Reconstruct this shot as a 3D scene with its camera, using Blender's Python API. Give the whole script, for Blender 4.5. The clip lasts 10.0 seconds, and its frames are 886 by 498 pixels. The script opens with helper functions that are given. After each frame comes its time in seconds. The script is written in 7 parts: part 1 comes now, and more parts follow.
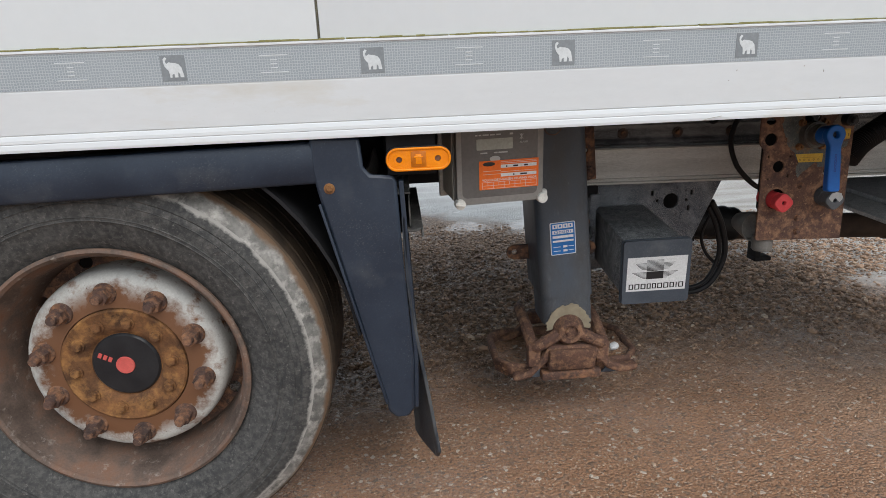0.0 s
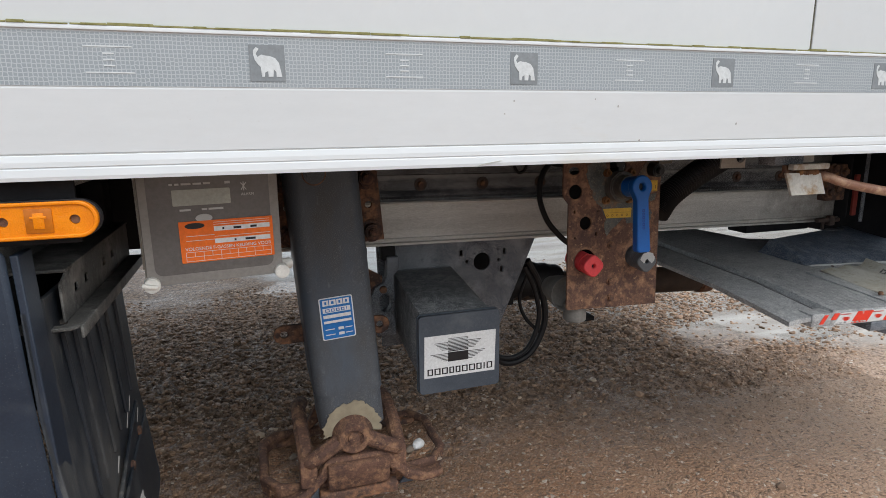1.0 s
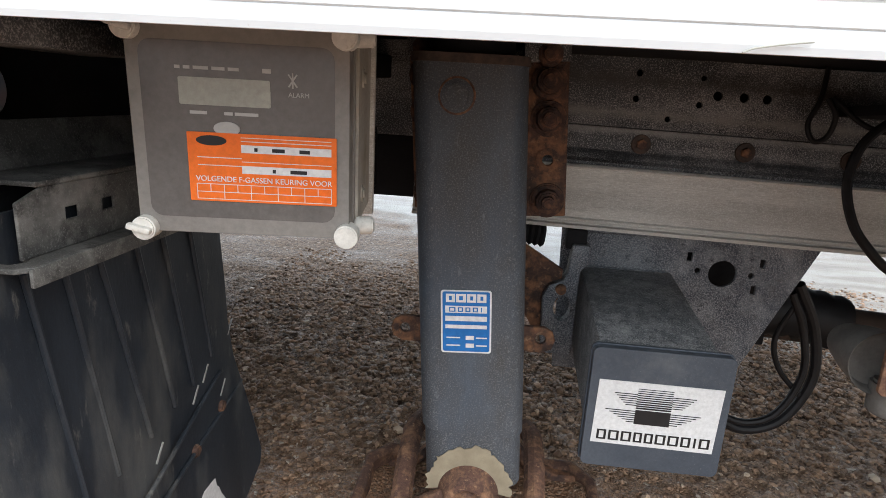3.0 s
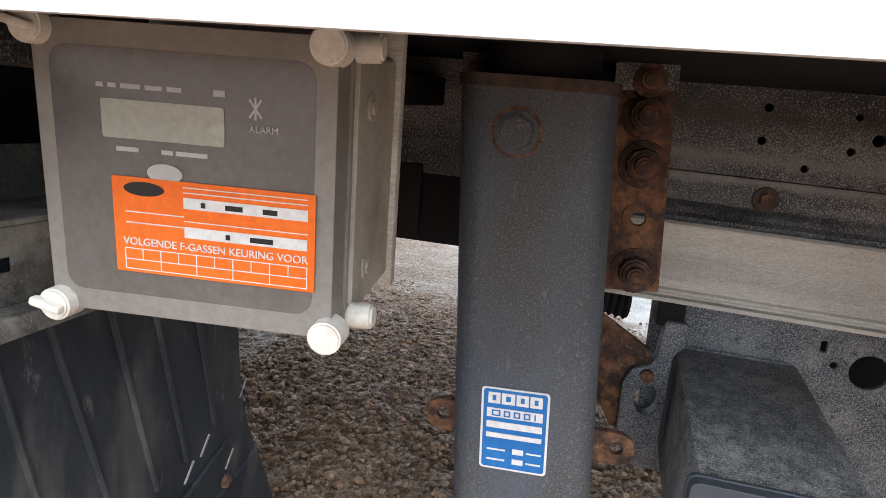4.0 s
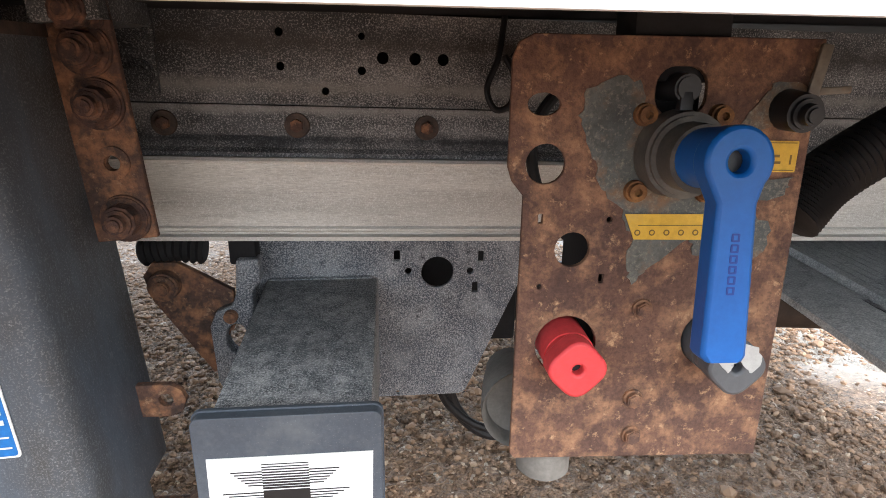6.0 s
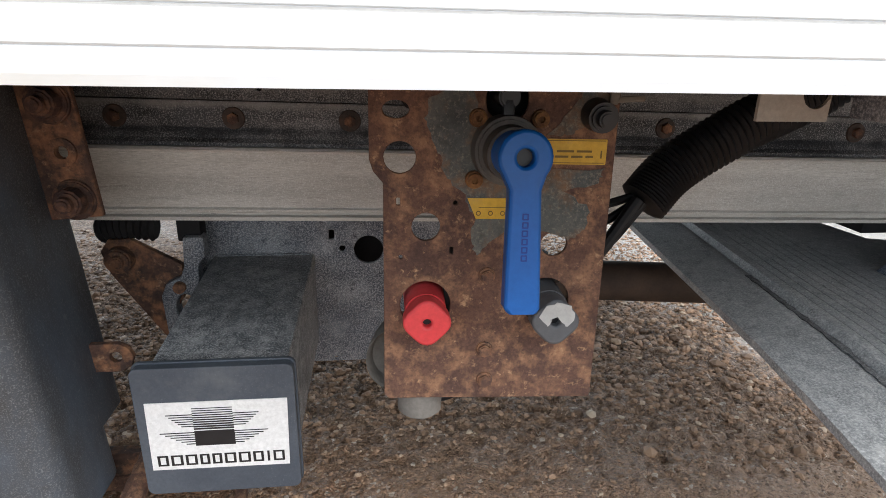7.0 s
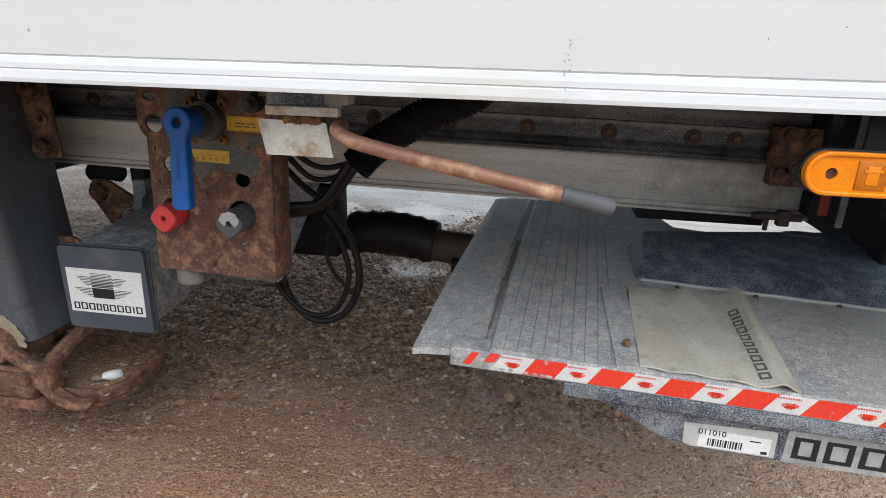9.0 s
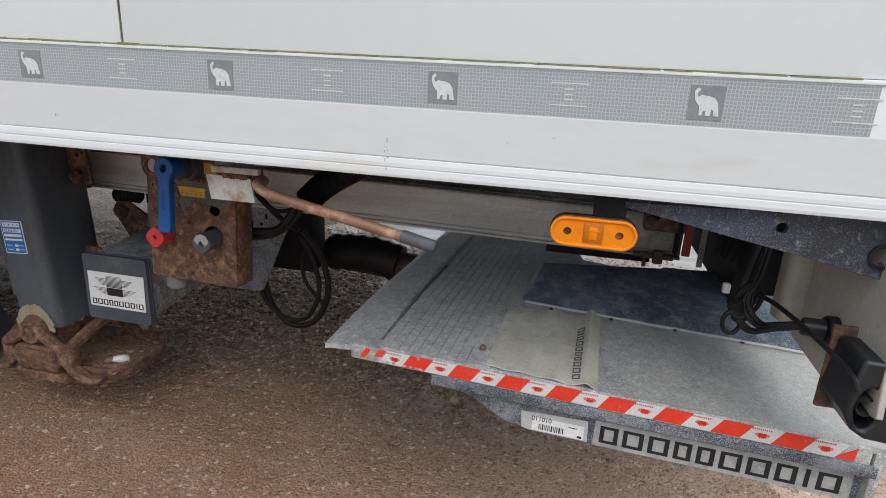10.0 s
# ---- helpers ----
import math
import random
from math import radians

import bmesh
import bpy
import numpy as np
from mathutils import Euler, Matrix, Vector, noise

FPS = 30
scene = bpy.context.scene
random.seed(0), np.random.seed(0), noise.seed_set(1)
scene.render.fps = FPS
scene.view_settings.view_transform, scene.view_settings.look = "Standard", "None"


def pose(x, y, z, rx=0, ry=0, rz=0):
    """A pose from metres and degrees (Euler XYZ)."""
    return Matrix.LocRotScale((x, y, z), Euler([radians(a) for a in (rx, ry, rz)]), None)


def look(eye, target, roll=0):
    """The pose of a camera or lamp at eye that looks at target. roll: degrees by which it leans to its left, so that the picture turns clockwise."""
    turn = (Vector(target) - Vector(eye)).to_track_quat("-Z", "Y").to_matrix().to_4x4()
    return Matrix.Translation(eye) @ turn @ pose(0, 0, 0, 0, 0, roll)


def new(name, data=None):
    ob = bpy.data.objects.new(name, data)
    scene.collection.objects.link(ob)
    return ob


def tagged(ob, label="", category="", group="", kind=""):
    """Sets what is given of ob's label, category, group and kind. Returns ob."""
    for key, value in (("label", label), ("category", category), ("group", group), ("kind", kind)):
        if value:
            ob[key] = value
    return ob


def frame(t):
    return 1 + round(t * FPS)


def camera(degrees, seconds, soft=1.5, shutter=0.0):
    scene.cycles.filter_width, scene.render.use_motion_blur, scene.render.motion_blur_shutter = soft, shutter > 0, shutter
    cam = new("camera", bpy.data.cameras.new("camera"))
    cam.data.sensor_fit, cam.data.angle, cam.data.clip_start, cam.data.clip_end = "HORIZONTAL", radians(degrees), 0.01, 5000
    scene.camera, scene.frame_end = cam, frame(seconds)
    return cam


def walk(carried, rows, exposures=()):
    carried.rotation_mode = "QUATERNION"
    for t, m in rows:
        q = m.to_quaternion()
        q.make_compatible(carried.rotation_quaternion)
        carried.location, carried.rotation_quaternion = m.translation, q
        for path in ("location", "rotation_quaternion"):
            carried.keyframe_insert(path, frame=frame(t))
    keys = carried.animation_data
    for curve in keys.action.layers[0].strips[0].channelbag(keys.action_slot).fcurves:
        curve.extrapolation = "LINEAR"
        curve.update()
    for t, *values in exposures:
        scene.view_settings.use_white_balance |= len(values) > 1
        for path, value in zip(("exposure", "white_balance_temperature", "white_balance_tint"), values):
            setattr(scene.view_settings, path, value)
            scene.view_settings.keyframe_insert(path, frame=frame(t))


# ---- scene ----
cam = camera(74.4, 10.0, soft=0.55)
PATH = [
    (0, (-0.645, -1.146, 1.08), (-0.522, 0.766, 0.508), -2.4),
    (0.5, (-0.474, -1.031, 1.046), (-0.005, 0.86, 0.595), -1.4),
    (1, (-0.354, -0.809, 1.032), (0.246, 1.053, 0.615), -0.6),
    (1.5, (-0.276, -0.697, 0.985), (0.092, 1.175, 0.386), -0.4),
    (2, (-0.121, -0.611, 0.968), (0.014, 1.286, 0.351), -1.2),
    (2.5, (-0.111, -0.546, 0.952), (-0.087, 1.395, 0.47), 0.5),
    (3, (-0.174, -0.369, 0.932), (-0.338, 1.56, 0.432), 3.4),
    (3.2, (-0.198, -0.295, 0.937), (-0.435, 1.64, 0.491), 5.8),
    (4.3, (-0.104, -0.138, 0.947), (-0.577, 1.755, 0.506), 4.4),
    (4.5, (-0.047, -0.126, 0.95), (-0.464, 1.777, 0.5), 3.7),
    (5, (0.055, -0.12, 0.955), (-0.087, 1.815, 0.467), 3.5),
    (5.5, (0.131, -0.112, 0.954), (0.225, 1.817, 0.433), 1.7),
    (6, (0.201, -0.114, 0.957), (0.408, 1.781, 0.352), 0.8),
    (6.2, (0.226, -0.121, 0.959), (0.452, 1.759, 0.316), 1.0),
    (7.3, (0.365, -0.347, 0.993), (0.572, 1.525, 0.321), 1.4),
    (7.5, (0.413, -0.432, 0.986), (0.552, 1.433, 0.278), 2.5),
    (8, (0.578, -0.487, 1.008), (0.741, 1.38, 0.311), 1.4),
    (8.5, (0.83, -0.543, 1.013), (0.668, 1.315, 0.291), 2.6),
    (9, (1.004, -0.625, 1.022), (0.738, 1.247, 0.369), 1.6),
    (9.5, (1.175, -0.773, 1.077), (0.884, 1.082, 0.389), 5.3),
    (10, (1.318, -0.858, 1.14), (0.917, 1.009, 0.545), 2.9),
]
EXPOSURES = [(0.0, 0.0), (1.0, 0.05), (1.5, 0.2), (2.0, 0.55), (2.5, 0.5), (3.2, 0.72), (4.3, 1.25), (5.0, 1.4), (5.5, 1.57), (6.2, 1.6), (7.3, 0.5), (8.0, 0.28), (8.5, 0.22), (9.0, 0.26), (9.5, 0.06), (10.0, -0.08)]
walk(cam, [(t, look(eye, target, roll)) for t, eye, target, roll in PATH], EXPOSURES)

# ---- light ----
world = bpy.data.worlds.new("overcast_sky")
scene.world = world
world.use_nodes = True
wn = world.node_tree.nodes
sky = wn.new("ShaderNodeTexSky")
sky.sky_type, sky.sun_disc = "NISHITA", False
sky.sun_elevation, sky.sun_rotation = radians(51), radians(155)
sky.air_density, sky.dust_density, sky.ozone_density = 1.6, 6.0, 1.0
haze = wn.new("ShaderNodeMixRGB")
haze.inputs[0].default_value = 0.72
haze.inputs[2].default_value = (8.35, 9.3, 10.35, 1)
world.node_tree.links.new(sky.outputs[0], haze.inputs[1])
world.node_tree.links.new(haze.outputs[0], wn["Background"].inputs["Color"])
wn["Background"].inputs["Strength"].default_value = 0.15
sun = new("sun", bpy.data.lights.new("sun", "SUN"))
sun.data.energy, sun.data.angle, sun.data.color = 1.75, radians(50), (0.965, 0.985, 1.0)
sun.matrix_world = look((1.2, -2.6, 3.6), (0, 0, 0))


# ---- materials ----
def surf(name, c1, c2, scale=18.0, rough=0.6, metal=0.0, bump=0.25, fine=160.0, stretch=(1, 1, 1), patch=None, specks=None, rough_var=0.12, coat=0.0, grain=0.72, patch2=None, spec=0.35):
    """Two-scale colour and roughness variation in world metres.
    patch: (colour, scale, threshold, softness, roughness); specks: (colour, scale, threshold)."""
    m = bpy.data.materials.new(name)
    m.use_nodes = True
    nt = m.node_tree
    N, L = nt.nodes, nt.links
    b = N["Principled BSDF"]
    geo = N.new("ShaderNodeNewGeometry")
    mp = N.new("ShaderNodeMapping")
    mp.inputs["Scale"].default_value = stretch
    L.new(geo.outputs["Position"], mp.inputs["Vector"])

    def tex(sc, detail=5, rgh=0.6):
        n = N.new("ShaderNodeTexNoise")
        n.inputs["Scale"].default_value = sc
        n.inputs["Detail"].default_value = detail
        n.inputs["Roughness"].default_value = rgh
        L.new(mp.outputs[0], n.inputs["Vector"])
        return n

    def ramp(src, a, z):
        r = N.new("ShaderNodeMapRange")
        r.inputs[1].default_value, r.inputs[2].default_value = a, z
        L.new(src, r.inputs[0])
        return r.outputs[0]

    def mix(fac, a, z):
        n = N.new("ShaderNodeMixRGB")
        L.new(fac, n.inputs[0])
        for i, c in ((1, a), (2, z)):
            if isinstance(c, tuple):
                n.inputs[i].default_value = (*c, 1)
            else:
                L.new(c, n.inputs[i])
        return n.outputs[0]

    big, small = tex(scale), tex(fine, 4, 0.7)
    col = mix(ramp(big.outputs["Fac"], 0.32, 0.68), c1, c2)
    dim = N.new("ShaderNodeMixRGB")
    dim.blend_type = "MULTIPLY"
    L.new(ramp(small.outputs["Fac"], 0.25, 0.75), dim.inputs[0])
    L.new(col, dim.inputs[1])
    dim.inputs[2].default_value = (grain, grain, grain, 1)
    col = dim.outputs[0]
    rr = N.new("ShaderNodeMapRange")
    rr.inputs[3].default_value, rr.inputs[4].default_value = max(0.02, rough - rough_var), min(1, rough + rough_var)
    L.new(big.outputs["Fac"], rr.inputs[0])
    rgh = rr.outputs[0]
    met = None
    if patch:
        pc, ps, pt, pw, pr = patch
        pf = ramp(tex(ps, 8, 0.65).outputs["Fac"], pt - pw, pt + pw)
        col = mix(pf, col, pc)
        mr = N.new("ShaderNodeMix")
        L.new(pf, mr.inputs[0])
        L.new(rgh, mr.inputs[2])
        mr.inputs[3].default_value = pr
        rgh = mr.outputs[0]
        if metal:
            inv = N.new("ShaderNodeMath")
            inv.operation = "MULTIPLY_ADD"
            inv.inputs[1].default_value, inv.inputs[2].default_value = -metal, metal
            L.new(pf, inv.inputs[0])
            met = inv.outputs[0]
    if patch2:
        pc, ps, pt, pw, pr = patch2
        col = mix(ramp(tex(ps, 9, 0.72).outputs["Fac"], pt - pw, pt + pw), col, pc)
    if specks:
        sc, ss, st = specks
        v = N.new("ShaderNodeTexNoise")
        v.inputs["Scale"].default_value, v.inputs["Detail"].default_value, v.inputs["Roughness"].default_value = ss, 3, 0.7
        L.new(geo.outputs["Position"], v.inputs["Vector"])
        dens = tex(6.0, 3)
        ad = N.new("ShaderNodeMath")
        ad.operation = "MULTIPLY_ADD"
        ad.inputs[1].default_value = 0.25
        L.new(dens.outputs["Fac"], ad.inputs[0])
        L.new(v.outputs["Fac"], ad.inputs[2])
        weak = N.new("ShaderNodeMath")
        weak.operation = "MULTIPLY"
        weak.inputs[1].default_value = 0.7
        L.new(ramp(ad.outputs[0], st + 0.08, st + 0.36), weak.inputs[0])
        col = mix(weak.outputs[0], col, sc)
    L.new(col, b.inputs["Base Color"])
    L.new(rgh, b.inputs["Roughness"])
    b.inputs["Metallic"].default_value = metal
    if met:
        L.new(met, b.inputs["Metallic"])
    b.inputs["Coat Weight"].default_value = coat
    b.inputs["Specular IOR Level"].default_value = spec
    if bump:
        hm = N.new("ShaderNodeMath")
        hm.operation = "MULTIPLY_ADD"
        hm.inputs[1].default_value = 0.35
        L.new(small.outputs["Fac"], hm.inputs[0])
        L.new(big.outputs["Fac"], hm.inputs[2])
        bp = N.new("ShaderNodeBump")
        bp.inputs["Strength"].default_value, bp.inputs["Distance"].default_value = bump, 0.004
        L.new(hm.outputs[0], bp.inputs["Height"])
        L.new(bp.outputs[0], b.inputs["Normal"])
    return m


WHITE = surf("white_panel", (0.652, 0.69, 0.712), (0.672, 0.708, 0.73), 1.5, 0.36, 0, 0.015, 40, grain=0.97, patch=((0.67, 0.69, 0.675), 6, 0.70, 0.12, 0.5), spec=0.5)
WHITE_RAIL = surf("white_rail", (0.682, 0.722, 0.748), (0.707, 0.745, 0.77), 4, 0.40, 0, 0.02, 60, (0.3, 1, 1), grain=0.95, patch=((0.60, 0.595, 0.55), 9, 0.66, 0.10, 0.6), specks=((0.42, 0.41, 0.38), 220, 0.72), spec=0.5)
SCUFF = surf("faint_scuff", (0.42, 0.43, 0.38), (0.50, 0.51, 0.46), 40, 0.7, 0, 0.05)
MOSS = surf("green_moss_dirt", (0.17, 0.165, 0.050), (0.34, 0.32, 0.15), 60, 0.95, 0, 0.5, 300)
SEAM = surf("seam_sealant", (0.06, 0.06, 0.05), (0.14, 0.13, 0.09), 60, 0.9)
TAPE = surf("grey_tape", (0.255, 0.285, 0.305), (0.285, 0.31, 0.328), 9, 0.35, 0.0, 0.02, 120, grain=0.95)
TAPE_DARK = surf("tape_dark_grey", (0.21, 0.23, 0.245), (0.245, 0.265, 0.28), 20, 0.4, 0, 0.02)
TAPE_LIGHT = surf("tape_light", (0.60, 0.63, 0.64), (0.66, 0.68, 0.69), 20, 0.4, 0, 0.02)
NAVY = surf("navy_plastic", (0.016, 0.024, 0.040), (0.026, 0.037, 0.057), 9, 0.40, 0, 0.10, 260, patch=((0.050, 0.056, 0.066), 7, 0.68, 0.12, 0.75), specks=((0.26, 0.26, 0.25), 420, 0.66))
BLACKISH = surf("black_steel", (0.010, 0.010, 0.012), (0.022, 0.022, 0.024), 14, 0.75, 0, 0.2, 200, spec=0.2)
CHASSIS = surf("salted_dark_steel", (0.024, 0.027, 0.033), (0.060, 0.065, 0.072), 7, 0.42, 0, 0.25, 300, (0.6, 1, 1.2), patch=((0.195, 0.200, 0.206), 6, 0.58, 0.12, 0.85), specks=((0.660, 0.660, 0.660), 420, 0.54), patch2=((0.015, 0.017, 0.019), 11, 0.55, 0.12, 0.6))
GALV = surf("galvanised_beam", (0.605, 0.585, 0.541), (0.800, 0.784, 0.728), 9, 0.6, 0.05, 0.12, 420, (0.2, 1, 2.2), grain=0.5, patch=((0.336, 0.323, 0.297), 7, 0.60, 0.15, 0.85), specks=((0.800, 0.800, 0.800), 480, 0.515), patch2=((0.246, 0.237, 0.222), 45, 0.66, 0.08, 0.8))
RUST = surf("rusty_steel", (0.092, 0.051, 0.041), (0.173, 0.092, 0.065), 16, 0.88, 0, 0.8, 240, patch=((0.27, 0.150, 0.088), 42, 0.565, 0.10, 0.95), patch2=((0.42, 0.262, 0.150), 95, 0.645, 0.07, 0.95), specks=((0.050, 0.030, 0.026), 210, 0.545), grain=0.5)
RUST_DARK = surf("dark_rust", (0.053, 0.037, 0.033), (0.143, 0.079, 0.059), 26, 0.85, 0, 0.9, 200, patch=((0.30, 0.150, 0.080), 36, 0.57, 0.11, 0.95), patch2=((0.403, 0.256, 0.155), 80, 0.67, 0.09, 0.9), specks=((0.031, 0.023, 0.022), 240, 0.63), grain=0.55)
LEG = surf("blue_grey_leg_paint", (0.054, 0.074, 0.103), (0.105, 0.135, 0.176), 5, 0.34, 0, 0.10, 300, (1, 1, 0.4), patch=((0.052, 0.047, 0.042), 6, 0.53, 0.16, 0.7), specks=((0.270, 0.284, 0.297), 460, 0.57), patch2=((0.189, 0.209, 0.232), 70, 0.69, 0.08, 0.7))
CHANNEL = surf("salted_grey_channel", (0.060, 0.061, 0.060), (0.125, 0.124, 0.118), 14, 0.6, 0, 0.4, 260, patch=((0.27, 0.265, 0.25), 13, 0.58, 0.12, 0.85), specks=((0.34, 0.335, 0.32), 420, 0.57), patch2=((0.026, 0.025, 0.024), 24, 0.60, 0.09, 0.7))
FLAP = surf("dusty_rubber_flap", (0.017, 0.022, 0.030), (0.036, 0.044, 0.056), 9, 0.5, 0, 0.3, 220, (1, 1, 0.3), patch=((0.130, 0.130, 0.124), 12, 0.66, 0.16, 0.85), specks=((0.156, 0.156, 0.153), 480, 0.67), patch2=((0.208, 0.202, 0.182), 34, 0.68, 0.08, 0.9))
RUBBER = surf("tyre_rubber", (0.028, 0.029, 0.030), (0.056, 0.056, 0.055), 10, 0.78, 0, 0.7, 180, patch=((0.090, 0.087, 0.082), 75, 0.56, 0.14, 0.8), patch2=((0.15, 0.142, 0.132), 120, 0.64, 0.08, 0.8), specks=((0.014, 0.014, 0.014), 260, 0.62))
RUBBER_WORN = surf("worn_rubber", (0.10, 0.098, 0.092), (0.30, 0.29, 0.27), 22, 0.85, 0, 0.7, 180, patch=((0.40, 0.385, 0.355), 34, 0.58, 0.10, 0.9))
RUBBER_MUD = surf("muddy_tread", (0.06, 0.045, 0.035), (0.15, 0.105, 0.07), 14, 0.9, 0, 0.5, 180)
RIM = surf("dirty_rim", (0.080, 0.056, 0.044), (0.205, 0.150, 0.122), 12, 0.75, 0, 0.45, 200, patch=((0.16, 0.082, 0.050), 12, 0.57, 0.12, 0.9), patch2=((0.27, 0.235, 0.205), 40, 0.65, 0.09, 0.9), grain=0.6)
RIM_WHITE = surf("chipped_white_paint", (0.50, 0.50, 0.475), (0.62, 0.62, 0.59), 10, 0.55, 0, 0.2, 200, patch=((0.17, 0.075, 0.034), 13, 0.585, 0.06, 0.9), patch2=((0.11, 0.05, 0.028), 50, 0.66, 0.04, 0.9))
HUB = surf("rusty_hub", (0.075, 0.036, 0.018), (0.23, 0.105, 0.042), 20, 0.9, 0, 0.7, 240, patch=((0.36, 0.18, 0.062), 24, 0.60, 0.12, 0.95), specks=((0.03, 0.018, 0.012), 170, 0.65), grain=0.6)
BLACK_PL = surf("black_plastic", (0.012, 0.013, 0.016), (0.022, 0.023, 0.026), 20, 0.38, 0, 0.1, 200)
RED = surf("red_plastic", (0.60, 0.045, 0.052), (0.67, 0.062, 0.068), 20, 0.5, 0, 0.06)
RED_DULL = surf("dirty_red_plastic", (0.22, 0.030, 0.022), (0.32, 0.050, 0.034), 20, 0.6, 0, 0.1, patch=((0.10, 0.05, 0.04), 20, 0.6, 0.1, 0.8))
RED_FADED = surf("faded_red", (0.55, 0.09, 0.08), (0.60, 0.12, 0.10), 20, 0.6, 0, 0.06)
BLUE = surf("blue_handle", (0.003, 0.082, 0.315), (0.005, 0.102, 0.38), 20, 0.42, 0, 0.06, 200, grain=0.85)
YELLOW = surf("yellow_label", (0.60, 0.36, 0.03), (0.68, 0.43, 0.06), 30, 0.55, 0, 0.05, patch=((0.40, 0.27, 0.08), 30, 0.64, 0.08, 0.7))
ORANGE = surf("orange_label", (0.90, 0.16, 0.012), (0.94, 0.19, 0.02), 20, 0.5, 0, 0.03)
AMBER = surf("amber_lens", (0.76, 0.200, 0.001), (0.86, 0.262, 0.002), 34, 0.24, 0, 0.5, 520, coat=0.15, grain=0.8, spec=0.25)
AMBER_DARK = surf("amber_inner", (0.45, 0.12, 0.004), (0.56, 0.16, 0.006), 30, 0.3, 0, 0.05)
GREY_LID = surf("grey_lid", (0.215, 0.203, 0.191), (0.273, 0.260, 0.243), 7, 0.42, 0, 0.05, 150, patch=((0.338, 0.319, 0.286), 5, 0.64, 0.15, 0.6))
GREY_BOX = surf("dusty_grey_box", (0.392, 0.371, 0.329), (0.518, 0.490, 0.434), 12, 0.75, 0, 0.15, 220, patch=((0.238, 0.210, 0.161), 10, 0.63, 0.14, 0.9))
LID_WINDOW = surf("smoky_window", (0.110, 0.105, 0.104), (0.150, 0.143, 0.138), 6, 0.22, 0, 0.02, 150, patch=((0.213, 0.200, 0.188), 4, 0.62, 0.15, 0.35), spec=0.5)
LCD = surf("lcd_window", (0.36, 0.37, 0.33), (0.41, 0.42, 0.37), 12, 0.25, 0, 0.01)
CAP_WHITE = surf("white_knob", (0.690, 0.678, 0.632), (0.782, 0.770, 0.724), 60, 0.55, 0, 0.1, patch=((0.391, 0.345, 0.276), 40, 0.66, 0.08, 0.8))
PAPER = surf("white_label", (0.74, 0.75, 0.76), (0.78, 0.79, 0.79), 20, 0.5, 0, 0.02, patch=((0.55, 0.55, 0.53), 20, 0.70, 0.08, 0.6))
INK = surf("black_ink", (0.012, 0.012, 0.014), (0.02, 0.02, 0.022), 40, 0.5, 0, 0.02)
PRINT_GREY = surf("grey_print", (0.45, 0.45, 0.44), (0.52, 0.52, 0.51), 40, 0.5, 0, 0.02)
STICK_BLUE = surf("blue_sticker", (0.012, 0.15, 0.46), (0.02, 0.18, 0.52), 30, 0.42, 0, 0.03)
BOX_DARK = surf("dark_grey_box", (0.060, 0.070, 0.082), (0.119, 0.130, 0.142), 20, 0.5, 0, 0.9, 420, patch=((0.333, 0.336, 0.338), 42, 0.58, 0.14, 0.8), specks=((0.735, 0.744, 0.752), 420, 0.505), patch2=((0.028, 0.032, 0.038), 70, 0.60, 0.08, 0.6))
PLATE_PL = surf("slate_plastic_cover", (0.057, 0.071, 0.092), (0.081, 0.097, 0.120), 10, 0.40, 0, 0.05, 240, patch=((0.127, 0.138, 0.149), 8, 0.66, 0.12, 0.6), specks=((0.345, 0.356, 0.368), 420, 0.68))
SALTED = surf("salted_blue_grey_steel", (0.030, 0.039, 0.057), (0.078, 0.095, 0.119), 9, 0.5, 0, 0.5, 400, patch=((0.270, 0.286, 0.305), 20, 0.585, 0.13, 0.8), specks=((0.567, 0.587, 0.614), 420, 0.505), patch2=((0.016, 0.020, 0.030), 40, 0.59, 0.09, 0.6))
COVER_BLUE = surf("salted_navy_cover", (0.024, 0.042, 0.080), (0.052, 0.080, 0.128), 8, 0.5, 0, 0.4, 300, patch=((0.22, 0.238, 0.26), 28, 0.61, 0.13, 0.8), specks=((0.46, 0.475, 0.50), 400, 0.51), patch2=((0.014, 0.018, 0.026), 30, 0.62, 0.08, 0.6))
ALU = surf("lift_aluminium", (0.34, 0.352, 0.362), (0.44, 0.452, 0.456), 7, 0.42, 0.2, 0.35, 300, grain=0.6, patch=((0.52, 0.52, 0.512), 70, 0.60, 0.10, 0.55), specks=((0.78, 0.785, 0.785), 330, 0.50), patch2=((0.19, 0.196, 0.202), 34, 0.585, 0.09, 0.6))
CHANNEL_MUD = surf("dark_caught_mud", (0.075, 0.076, 0.080), (0.21, 0.212, 0.215), 60, 0.6, 0, 0.8, 240, specks=((0.45, 0.46, 0.47), 300, 0.53))
NAME_STRIP = surf("dull_grey_strip", (0.34, 0.35, 0.35), (0.44, 0.445, 0.44), 26, 0.55, 0, 0.1, 240, patch=((0.19, 0.20, 0.21), 30, 0.58, 0.10, 0.8))
SALTED_DARK = surf("dark_salted_steel", (0.020, 0.022, 0.030), (0.045, 0.050, 0.066), 9, 0.5, 0, 0.5, 400, patch=((0.060, 0.082, 0.14), 11, 0.53, 0.12, 0.9), specks=((0.40, 0.42, 0.45), 420, 0.60), patch2=((0.20, 0.21, 0.225), 60, 0.63, 0.08, 0.7))
